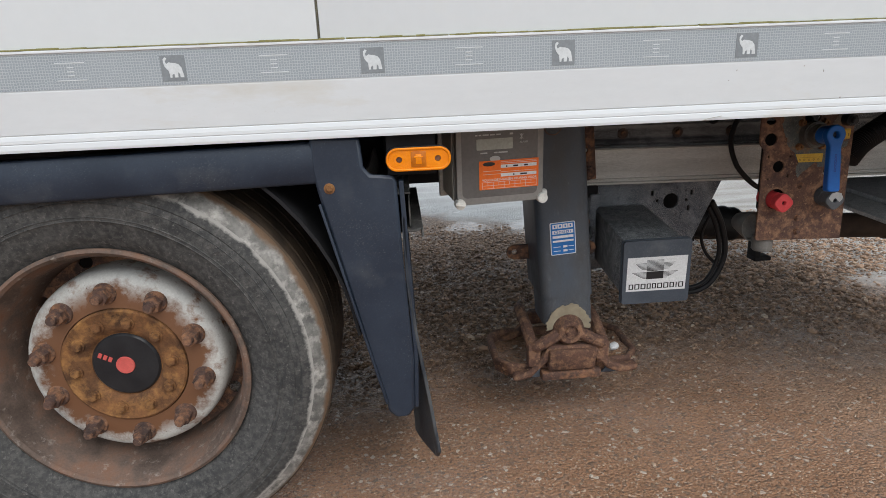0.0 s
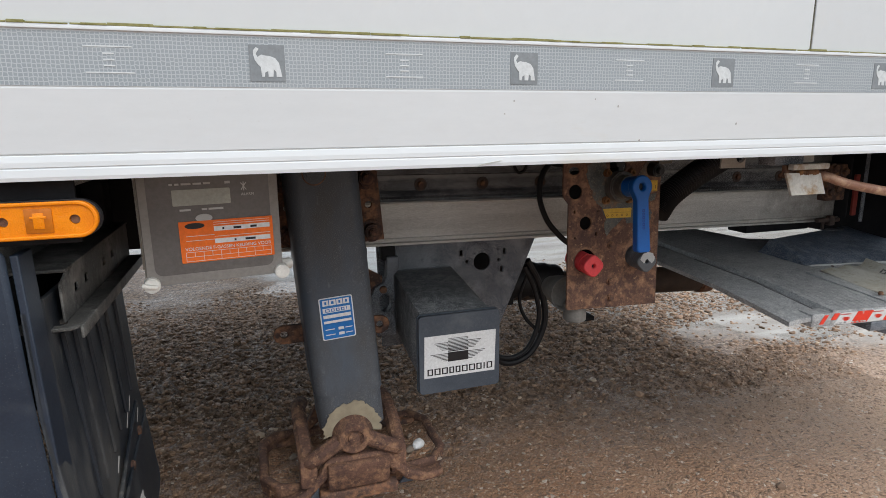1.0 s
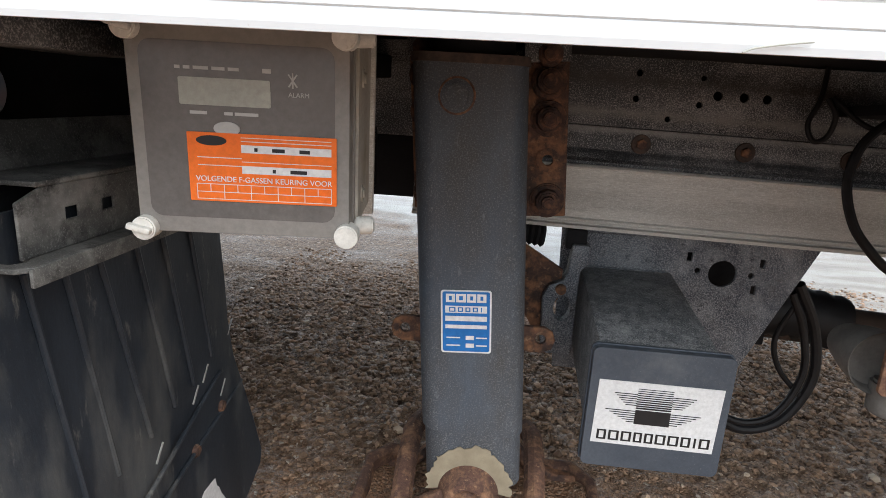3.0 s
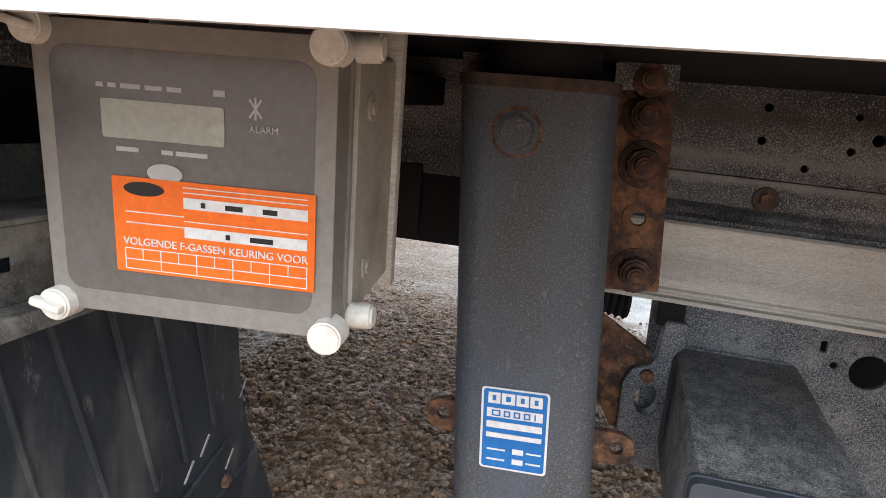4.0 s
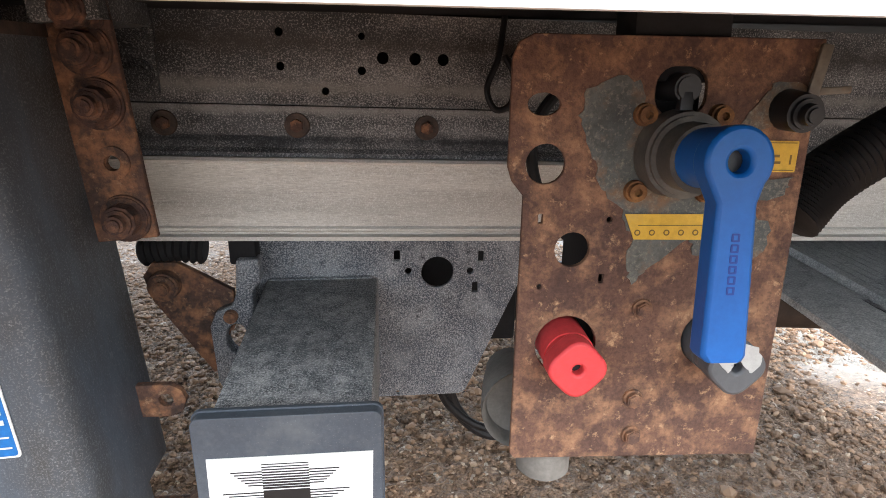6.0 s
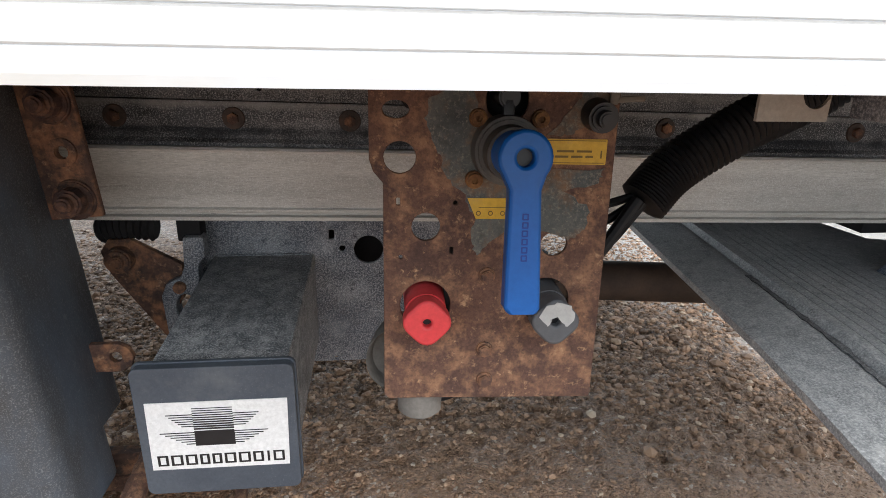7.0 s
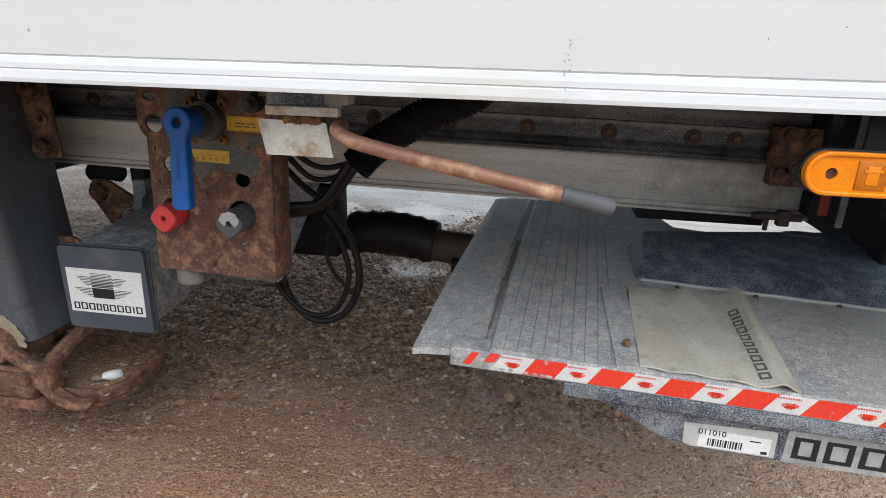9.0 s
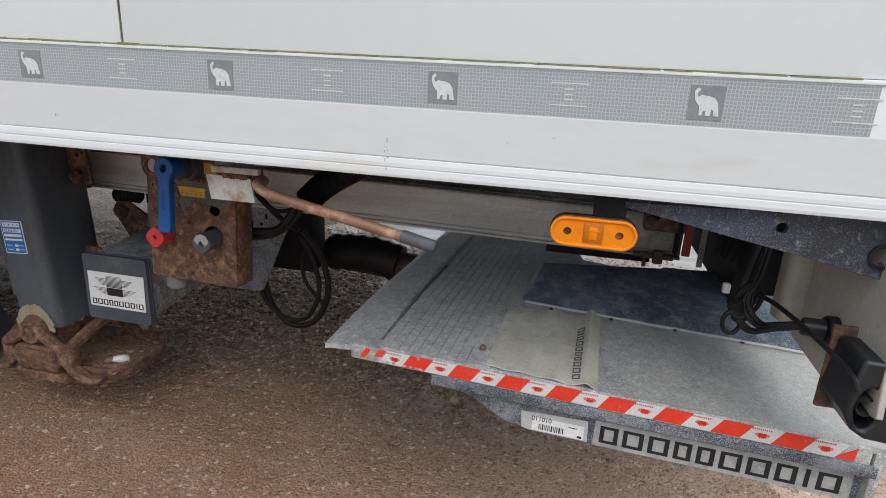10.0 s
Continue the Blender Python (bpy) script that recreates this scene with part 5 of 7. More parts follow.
    prof = [(-0.352, 0.190), (-0.345, 0.204), (-0.318, 0.208), (-0.288, 0.226), (-0.258, 0.262), (-0.246, 0.286), (-0.236, 0.293), (-0.110, 0.291), (-0.098, 0.284), (-0.078, 0.255), (-0.045, 0.226),
            (-0.008, 0.212), (0.022, 0.214), (0.034, 0.216), (0.034, 0.202), (0.020, 0.194), (-0.020, 0.190), (-0.058, 0.205), (-0.088, 0.236), (-0.104, 0.246), (-0.238, 0.248), (-0.262, 0.228), (-0.292, 0.196), (-0.340, 0.184)]
    part("front_yoke", turned(plate(prof, 0.034, axis="y", at=0.404), W), RUST, foot, "thick rusty front yoke with sloping wings", soft=0.007)
    face = box(-0.244, -0.100, 0.392, 0.420, 0.212, 0.284, 0.009)
    for v in face.verts:
        v.co.y += 0.010 * (0.25 - v.co.z) / 0.04
    part("yoke_face", turned(face, W), RUST, foot, "bevelled rusty front block")
    part("yoke_lip", turned(box(-0.262, -0.080, 0.404, 0.440, 0.180, 0.208, 0.006), W), RUST_DARK, foot, "dark lower lip of the yoke")
    for x0, x1, z0 in ((-0.330, -0.262, 0.182), (-0.072, -0.020, 0.182)):
        part("yoke_web", turned(plate([(x0, z0), (x1, z0), (x1 if x0 < -0.2 else x0 + 0.012, z0 + 0.045), (x0 + 0.018, z0 + 0.022)], 0.008, axis="y", at=0.430), W), LEG, foot, "painted web between yoke and pan", soft=0.002)
    part("rear_yoke", turned(plate(prof, 0.034, axis="y", at=0.670), W), RUST_DARK, foot, soft=0.007)
    for sgn, xs in ((-1, -0.18), (1, -0.18)):
        arm = [(xs + sgn * 0.020, 0.416, 0.335), (xs + sgn * 0.050, 0.412, 0.320), (xs + sgn * 0.085, 0.412, 0.300), (xs + sgn * 0.104, 0.424, 0.290), (xs + sgn * 0.108, 0.460, 0.302), (xs + sgn * 0.110, 0.520, 0.322), (xs + sgn * 0.110, 0.600, 0.332), (xs + sgn * 0.100, 0.660, 0.318)]
        part("strap", turned(sweep(arm, 0.0175, 10, 5, 0.0015, 1), W), RUST, foot, "heavy rusty strap round the leg")
        part("strap_lug", turned(box(xs + sgn * 0.104 - 0.020, xs + sgn * 0.104 + 0.020, 0.408, 0.450, 0.225, 0.300, 0.009), W), RUST, foot, "rusty strap lug")
    part("pin_boss", turned(lathe([(0.049, 0.452), (0.048, 0.424), (0.040, 0.412), (0.037, 0.400), (0.033, 0.396), (0.022, 0.396), (0.020, 0.403), (0.014, 0.404), (0.012, 0.400), (0.0, 0.399)], (-0.180, 0.338), 36), W), RUST, foot, "round rusty pin boss")
    part("pin", turned(rod((-0.180, 0.43, 0.338), (-0.180, 0.63, 0.338), 0.017), W), RUST_DARK, foot)
    dirt = bmesh.new()
    grid = [[dirt.verts.new((-0.372 + 0.418 * i / 30, 0.456 + 0.242 * j / 18, 0.198 + 0.009 * noise.noise((i * 0.35, j * 0.35, 3)) + 0.012 * max(0.0, (i - 18) / 12) ** 2)) for i in range(31)] for j in range(19)]
    for a, b in zip(grid, grid[1:]):
        for i in range(30):
            dirt.faces.new((a[i], a[i + 1], b[i + 1], b[i]))
    part("foot_dirt", turned(dirt, W), GROUND, foot, "sand and dirt lying in the pan")
    for x, y, r, mt in ((0.005, 0.531, 0.017, PAPER), (-0.022, 0.515, 0.012, STONE), (-0.31, 0.58, 0.009, STONE), (-0.005, 0.585, 0.007, STONE), (0.025, 0.60, 0.006, STONE), (-0.28, 0.52, 0.006, STONE)):
        s = bmesh.new()
        bmesh.ops.create_icosphere(s, subdivisions=2, radius=r)
        for v in s.verts:
            v.co *= 1 + 0.25 * noise.noise(v.co * 70 + Vector((x, y, 0)))
        turned(s, Matrix.Translation((x, y, 0.210 + r * 0.4)) @ pose(0, 0, 0, 10, 5, 50) @ Matrix.Diagonal((1.5, 0.8, 0.7, 1)))
        pebble = thing("pebble", (x, y, 0.205), "small pale stone lying on the foot plate" if mt is PAPER else "small grey stone lying on the foot plate", "stone", "stones on the foot plate")
        part("stone", s, mt, pebble)


build_leg()


# ---- temperature recorder ----
def build_recorder():
    r = thing("temperature_recorder", (-0.42, 0.28, 0.79), "grey temperature recorder box with an orange inspection label", "recorder")
    m = about((-0.42, 0.205, 0.88), 0, 0, 7)
    x0, x1, z0, z1, y0 = -0.524, -0.318, 0.786, 0.984, 0.205
    lid = part("lid", turned(plate(rounded(x0, x1, z0, z1, 0.012, 5), 0.026, axis="y", at=y0), m), GREY_LID, r, "smoky grey plastic lid", soft=0.007)
    part("lid_window", turned(plate(rounded(x0 + 0.012, x1 - 0.014, z0 + 0.016, z1 - 0.016, 0.012, 4), 0.0016, axis="y", at=y0 - 0.0004), m), LID_WINDOW, lid, "darker clear inner window", smooth=False)
    part("lid_seam", turned(plate(rounded(x0 - 0.002, x1 + 0.002, z0 - 0.002, z1 + 0.002, 0.010, 4), 0.006, axis="y", at=y0 + 0.026), m), GREY_LID, r, soft=0.001)
    part("case", turned(plate(rounded(x0 - 0.004, x1 + 0.005, z0 + 0.002, z1 - 0.002, 0.008, 4), 0.113, axis="y", at=y0 + 0.032), m), GREY_BOX, r, "dusty light grey case", soft=0.003)
    part("mounting_plate", turned(box(x0 - 0.012, x1 + 0.010, y0 + 0.145, y0 + 0.162, z0 - 0.008, z1 + 0.02, 0.001), m), GALV, r, "speckled galvanised mounting plate")
    part("mounting_arm", box(-0.50, -0.36, 0.36, 0.72, 0.94, 0.975, 0.003), BLACKISH, r)
    for z in (z0 + 0.035, z1 - 0.042):
        part("case_screw", turned(merge(rod((x1 + 0.007, y0 + 0.064, z), (x1, y0 + 0.064, z), 0.0095, 0.0095, 18), rod((x1 + 0.009, y0 + 0.064, z), (x1, y0 + 0.064, z), 0.0055, 0.0055, 8)), m), GREY_BOX, r)
    for kx, kz in ((x0 + 0.004, z1 - 0.006), (x1 - 0.004, z1 - 0.006), (x0 + 0.006, z0 + 0.004), (x1 - 0.002, z0 + 0.004)):
        side = -1 if kx < -0.42 else 1
        kn = part("lid_knob", turned(rod((kx, y0 + 0.010, kz), (kx, y0 - 0.010, kz), 0.0125, 0.0118, 22, 0.0015), m), CAP_WHITE, r, "white plastic lid screw")
        if side < 0:
            part("knob_wing", turned(turned(box(kx - 0.0145, kx + 0.009, y0 - 0.016, y0 - 0.008, kz - 0.0032, kz + 0.0032, 0.002), about((kx, y0, kz), 0, 14, 0)), m), CAP_WHITE, kn, "raised finger grip")
        else:
            part("knob_wing", turned(rod((kx + 0.004, y0 + 0.034, kz + 0.002), (kx + 0.024, y0 + 0.034, kz + 0.003), 0.0100, 0.0094, 18, 0.002), m), CAP_WHITE, kn, "side catch")
    part("display", turned(plate(rounded(-0.477, -0.392, 0.911, 0.936, 0.0015, 2), 0.002, axis="y", at=y0 - 0.0012), m), LCD, lid, "pale liquid crystal display", smooth=False)
    pr = [bars(-0.45, 0.9445, (0.005, 0.006, 0.014, 0.012, 0.010), 0.003, y0 - 0.0006, 0.003, 0.0004), bars(-0.395, 0.9445, (0.008,), 0.004, y0 - 0.0006, 0.002, 0.0004),
          bars(-0.460, 0.904, (0.016,), 0.003, y0 - 0.0006, 0.002, 0.0004), bars(-0.420, 0.904, (0.008, 0.022), 0.003, y0 - 0.0006, 0.002, 0.0004)]
    for a in (35, -35, 0):
        pr.append(turned(box(-0.3717, -0.3703, y0 - 0.0010, y0, 0.930, 0.944), about((-0.371, y0, 0.937), 0, a, 0)))
    for b in pr:
        part("lid_print", turned(b, m), PRINT_GREY, lid, "small pale print", smooth=False)
    part("lid_writing", turned(text_mesh("ALARM", 0.0062, (-0.3655, y0 - 0.0008, 0.924)), m), PRINT_GREY, lid, "pale printed word", smooth=False)
    part("status_lens", turned(plate(ring((-0.434, 0.890), 0.0125, 20, 0.0065), 0.002, axis="y", at=y0 - 0.0018), m), PRINT_GREY, lid, "pale oval lens")
    lb = part("inspection_label", turned(plate(rounded(-0.472, -0.330, 0.8195, 0.886, 0.001, 2), 0.0012, axis="y", at=y0 - 0.0022), m), ORANGE, lid, "orange inspection label", smooth=False)
    y = y0 - 0.0026
    wh = [box(-0.421, -0.335, y, y + 0.0008, 0.8785, 0.8792), box(-0.421, -0.335, y, y + 0.0008, 0.8820, 0.8826), box(-0.421, -0.335, y, y + 0.0008, 0.8590, 0.8596), box(-0.463, -0.421, y, y + 0.0008, 0.862, 0.8627),
          box(-0.463, -0.421, y, y + 0.0008, 0.8545, 0.8552)]
    for z, h in ((0.8362, 0.0006), (0.8285, 0.0006), (0.8215, 0.0006)):
        wh.append(box(-0.465, -0.335, y, y + 0.0008, z, z + h))
    for i in range(11):
        wh.append(box(-0.465 + 0.013 * i - 0.0003, -0.465 + 0.013 * i + 0.0003, y, y + 0.0008, 0.8288 if i % 2 else 0.8215, 0.8365))
    for b in wh:
        part("label_line", turned(b, m), PAPER, lb, smooth=False)
    for z in (0.868, 0.848):
        part("label_field", turned(box(-0.421, -0.335, y, y + 0.0008, z, z + 0.0075), m), PAPER, lb, "white writing field", smooth=False)
    part("label_notes", turned(merge(bars(-0.382, 0.8715, (0.003, 0.012, 0.010), 0.0035, y, 0.014, 0.0004), bars(-0.375, 0.8515, (0.003, 0.016), 0.0035, y, 0.014, 0.0004)), m), INK, lb, "unreadable dark handwriting bars", smooth=False)
    part("label_mark", turned(plate(ring((-0.449, 0.8785), 0.0145, 24, 0.0048), 0.0008, axis="y", at=y), m), INK, lb, "black oval mark", smooth=False)
    part("label_writing", turned(text_mesh("VOLGENDE F-GASSEN KEURING VOOR", 0.0075, (-0.400, y, 0.8415)), m), PAPER, lb, "white printed words", smooth=False)


build_recorder()


def build_line_marker():
    o = thing("orange_tag", (-0.417, 0.60, 0.78), "small orange plastic tag hanging beside the landing leg", "tag")
    part("tag", box(-0.427, -0.409, 0.60, 0.606, 0.762, 0.800, 0.002), ORANGE, o)
    part("tag_strap", box(-0.440, -0.380, 0.607, 0.625, 0.778, 0.88, 0.003), BLACKISH, o, "black hanger strap")
    gs = thing("leg_gusset", (-0.36, 0.62, 0.9), "dark salted steel gusset with a bolt beside the landing leg", "gusset")
    part("gusset_plate", plate([(-0.455, 0.868), (-0.295, 0.868), (-0.295, 1.02), (-0.455, 1.02)], 0.010, axis="y", at=0.612), CHASSIS, gs, soft=0.002, smooth=False)
    part("gusset_bolt", hexbolt((-0.415, 0.612, 0.895), (0, -1, 0), 0.015, 0.008, 0.022), CHASSIS, gs, "flat bolt head")


# ---- hydraulic unit box ----
def build_unit_box():
    u = thing("hydraulic_box", (0.1, 0.64, 0.39), "dark grey square hydraulic unit box with a slate cover", "box")
    bm = box(0.008, 0.190, 0.490, 0.838, 0.40, 0.575, 0.006)
    for v in bm.verts:
        v.co.z += 0.115 * (v.co.y - 0.49)
        v.co.x += 0.02 * (v.co.y - 0.49)
    part("case", bm, BOX_DARK, u, "dark grey textured steel case")
    cov = part("cover", plate(rounded(-0.006, 0.201, 0.390, 0.587, 0.010, 4), 0.016, axis="y", at=0.480), PLATE_PL, u, "slate plastic end cover", soft=0.003)
    part("cover_rim", plate(rounded(-0.008, 0.203, 0.388, 0.589, 0.011, 4), 0.006, axis="y", at=0.493), PLATE_PL, cov, soft=0.002)
    sign = part("sign", plate([(0.0075, 0.5365), (0.1905, 0.5365), (0.1875, 0.430), (0.0055, 0.431)], 0.0015, axis="y", at=0.4790), PAPER, cov, "white plate with a black printed mark", smooth=False)
    pr = [box(0.066, 0.118, 0.4784, 0.4794, 0.468, 0.4915)]
    for i in range(10):
        z = 0.4935 + 0.0036 * i
        pr.append(box(0.066, 0.118, 0.4784, 0.4794, z, z + 0.0024 - 0.00016 * i))
    for i in range(6):
        for z, w in ((0.4985 + 0.0036 * i, 0.016 + 0.0036 * i), (0.4705 + 0.0036 * i, 0.012 + 0.0065 * i)):
            pr.append(box(0.066 - w, 0.066, 0.4784, 0.4794, z, z + 0.0012))
            pr.append(box(0.118, 0.118 + w, 0.4784, 0.4794, z, z + 0.0012))
    for b in pr:
        part("sign_line", b, INK, sign, smooth=False)
    for b in blocks(0.0135, 0.1815, 0.4455, 0.0165, 0.4790):
        part("name_block", b, INK, sign, smooth=False)
    tri = [(-0.03, 0.715), (0.482, 0.712), (0.350, 0.405), (0.338, 0.398), (-0.02, 0.398)]
    holes = [ring((0.297, 0.633), 0.0275, 28), ring((0.248, 0.636), 0.006, 10), ring((0.353, 0.634), 0.006, 10), ring((0.228, 0.405), 0.004, 8)]
    holes += [[(x - 0.005, z - 0.009), (x + 0.005, z - 0.009), (x + 0.005, z + 0.009), (x - 0.005, z + 0.009)] for x, z in ((0.229, 0.664), (0.371, 0.660), (0.362, 0.604))]
    part("side_plate", turned(plate(tri, 0.008, holes, "y", 0.838), Matrix.Translation((0.0, 0.0, -0.014))), SALTED, u, "salted blue-grey mounting plate with a round hole", soft=0.001, smooth=False)
    part("plate_fold", box(0.0, 0.47, 0.828, 0.840, 0.685, 0.702, 0.003), SALTED, u)
    part("rear_box", box(0.02, 0.19, 0.846, 0.96, 0.45, 0.70), BLACKISH, u)
    part("valve_block", box(0.21, 0.47, 0.975, 1.08, 0.42, 0.638, 0.006), BLACKISH, u)
    part("valve_block_arm", box(0.22, 0.30, 0.846, 0.98, 0.66, 0.70, 0.004), BLACKISH, u)
    part("weld", sweep([(0.02 + 0.012 * i, 0.832, 0.612 + 0.001 * (i % 2)) for i in range(15)], 0.0034, 8, 4, 0.0009, 1), SALTED, u, "rough weld bead")
    link = thing("linkage", (-0.06, 0.78, 0.5), "rusty steel lever and grey casting beside the hydraulic box", "linkage")
    lv = [(-0.150, 0.655), (-0.135, 0.676), (-0.100, 0.676), (-0.020, 0.628), (-0.020, 0.60), (-0.050, 0.49), (-0.062, 0.49), (-0.140, 0.615)]
    part("lever", plate(lv, 0.012, [ring((-0.033, 0.57), 0.010, 14)], "y", 0.770), RUST_DARK, link, "dark rusty lever plate", soft=0.002, smooth=False)
    part("lever_pivot", merge(rod((-0.118, 0.772, 0.642), (-0.118, 0.750, 0.642), 0.024, 0.022, 20, 0.003), rod((-0.118, 0.752, 0.642), (-0.118, 0.742, 0.642), 0.012, 0.011, 14, 0.002)), RUST_DARK, link)
    cs = [(-0.008, 0.684), (0.026, 0.684), (0.026, 0.648), (0.012, 0.632), (0.012, 0.455), (-0.040, 0.455), (-0.052, 0.48), (-0.056, 0.575), (-0.045, 0.600), (-0.020, 0.610), (-0.012, 0.63)]
    part("casting", plate(cs, 0.030, [ring((-0.016, 0.553), 0.017, 16, 0.026)], "y", 0.752), SALTED, link, "blue-grey cast bracket", soft=0.004, smooth=False)
    part("casting_bolt", merge(rod((-0.022, 0.754, 0.594), (-0.022, 0.742, 0.594), 0.011, 0.010, 14, 0.002)), RUST_DARK, link)
    part("bellows", sweep([(-0.155, 0.79, 0.688), (-0.11, 0.79, 0.694), (-0.06, 0.79, 0.690)], 0.019, 12, 9, 0.005, 1), BLACKISH, link, "dark ribbed bellows")
    part("hinge_block", box(-0.02, 0.02, 0.765, 0.80, 0.672, 0.712, 0.004), BLACKISH, link)


build_unit_box()
build_line_marker()


# ---- valve panel ----
def build_valve_panel():
    p = thing("valve_panel", (0.43, 0.39, 0.607), "rusty steel brake valve panel with flaking grey paint", "valve panel")
    o = [(0.318, 0.979), (0.307, 0.973), (0.302, 0.961), (0.302, 0.876), (0.306, 0.864), (0.316, 0.852), (0.316, 0.609), (0.321, 0.604), (0.556, 0.600), (0.556, 0.980)]
    holes = [ring((0.329, 0.926), 0.0135, 16, 0.009), ring((0.333, 0.8785), 0.0165, 20), ring((0.3605, 0.806), 0.0152, 20), ring((0.499, 0.787), 0.0145, 20, 0.0135), ring((0.361, 0.718), 0.0275, 24), ring((0.494, 0.722), 0.0265, 24),
             rounded(0.419, 0.462, 0.918, 0.957, 0.016, 5), [(0.3295, 0.829), (0.3335, 0.829), (0.3335, 0.837), (0.3295, 0.837)], ring((0.391, 0.832), 0.0027, 8), [(0.386, 0.776), (0.390, 0.776), (0.390, 0.784), (0.386, 0.784)],
             ring((0.334, 0.773), 0.0025, 8), ring((0.533, 0.922), 0.003, 8)]
    part("front_plate", plate(o, 0.006, holes, "y", 0.348), RUST, p, "brown rusted punched steel plate", soft=0.0012, smooth=False)
    part("side_return", box(0.550, 0.556, 0.3545, 0.418, 0.601, 0.979, 0.001), RUST, p, "rusted folded side")
    part("top_bracket", box(0.40, 0.50, 0.40, 0.75, 0.955, 0.972, 0.002), BLACKISH, p)
    part("panel_hanger", box(0.40, 0.48, 0.355, 0.40, 0.945, 1.02, 0.002), BLACKISH, p)
    rng = random.Random(11)

    def ragged(pts, n=5, amp=0.0022):
        out = []
        for a, b in zip(pts, pts[1:] + pts[:1]):
            for i in range(n):
                t = i / n
                out.append((a[0] + (b[0] - a[0]) * t + rng.uniform(-amp, amp), a[1] + (b[1] - a[1]) * t + rng.uniform(-amp, amp)))
        return out
    paint = [[(0.362, 0.938), (0.392, 0.950), (0.410, 0.940), (0.414, 0.915), (0.420, 0.905), (0.462, 0.905), (0.474, 0.902), (0.474, 0.868), (0.545, 0.868), (0.543, 0.855), (0.505, 0.845), (0.535, 0.826), (0.530, 0.800), (0.515, 0.792), (0.49, 0.803), (0.47, 0.800),
              (0.463, 0.815), (0.43, 0.79), (0.415, 0.775), (0.408, 0.79), (0.412, 0.815), (0.400, 0.840), (0.380, 0.858), (0.372, 0.885), (0.358, 0.915)],
             [(0.485, 0.905), (0.51, 0.935), (0.52, 0.948), (0.545, 0.944), (0.543, 0.925), (0.525, 0.912), (0.505, 0.903)]]
    for q in paint:
        part("paint_patch", plate(ragged(q), 0.0012, axis="y", at=0.3470), SALTED_PAINT, p, "ragged remains of grey paint", smooth=False)
    fl = part("valve_flange", merge(rod((0.440, 0.3475, 0.8885), (0.440, 0.322, 0.8885), 0.036, 0.034, 32, 0.003), rod((0.440, 0.322, 0.8885), (0.440, 0.300, 0.8885), 0.027, 0.026, 28)), COLLAR, p, "worn black valve boss")
    for x, z in ((0.411, 0.919), (0.474, 0.919), (0.409, 0.857), (0.470, 0.857)):
        part("flange_screw", merge(rod((x, 0.3475, z), (x, 0.342, z), 0.0095, 0.009, 18), plate(ring((x, z), 0.0072, 16), 0.006, [ring((x, z), 0.0035, 8)], "y", 0.337)), HUB, p, "rusted socket screw")
    part("top_valve", merge(rod((0.440, 0.40, 0.943), (0.440, 0.335, 0.940), 0.013, 0.011, 18, 0.002), box(0.434, 0.446, 0.335, 0.345, 0.900, 0.940, 0.003)), BLACK_PL, p, "black valve stem in the arched cut-out")
    part("top_valve_back", box(0.41, 0.475, 0.385, 0.45, 0.86, 0.963), BLACKISH, p)
    hd = [(0.440 + 0.0245 * math.cos(radians(a)), 0.8905 + 0.0245 * math.sin(radians(a))) for a in range(-38, 219, 14)]
    hd = hd + [(0.4268, 0.862), (0.4255, 0.754), (0.4295, 0.748), (0.4560, 0.748), (0.4590, 0.753), (0.4552, 0.862)]
    HT = Matrix.Translation((0.001, -0.009, 0.002)) @ about((0.440, 0.262, 0.8905), -4.5, 0, 0)
    h = part("handle", turned(plate(hd, 0.020, [ring((0.440, 0.8905), 0.0082, 18)], "y", 0.262), HT), BLUE, p, "blue plastic valve lever pointing down", soft=0.003)
    part("handle_hub", rod((0.440, 0.302, 0.8895), (0.441, 0.270, 0.8925), 0.0225, 0.0225, 26), BLUE, h)
    part("handle_bolt", turned(rod((0.440, 0.290, 0.8905), (0.440, 0.274, 0.8905), 0.008, 0.008, 12), HT), BLACK_PL, h)
    part("handle_print", turned(merge(*[plate(rounded(0.4385, 0.4445, 0.842 - 0.0075 * k - 0.006, 0.842 - 0.0075 * k, 0.0008, 2), 0.0004, [[(0.4400, 0.842 - 0.0075 * k - 0.0047), (0.4430, 0.842 - 0.0075 * k - 0.0047), (0.4430, 0.842 - 0.0075 * k - 0.0013), (0.4400, 0.842 - 0.0075 * k - 0.0013)]], "y", 0.2617) for k in range(6)]), HT), BLUE_DARK, h, "faint moulded print", smooth=False)
    part("upright_tab", merge(turned(box(0.541, 0.551, 0.338, 0.342, 0.935, 0.976, 0.0015), about((0.546, 0.340, 0.94), 0, 9, 0)), turned(box(0.548, 0.578, 0.339, 0.342, 0.936, 0.942, 0.001), about((0.546, 0.340, 0.94), 0, -4, 0))), ALU_DARK, p, "bent grey steel tab")
    part("side_valve", merge(rod((0.532, 0.352, 0.925), (0.532, 0.322, 0.922), 0.017, 0.015, 20, 0.003), rod((0.532, 0.324, 0.922), (0.532, 0.312, 0.921), 0.009, 0.008, 14, 0.002)), BLACK_PL, p, "black side valve")

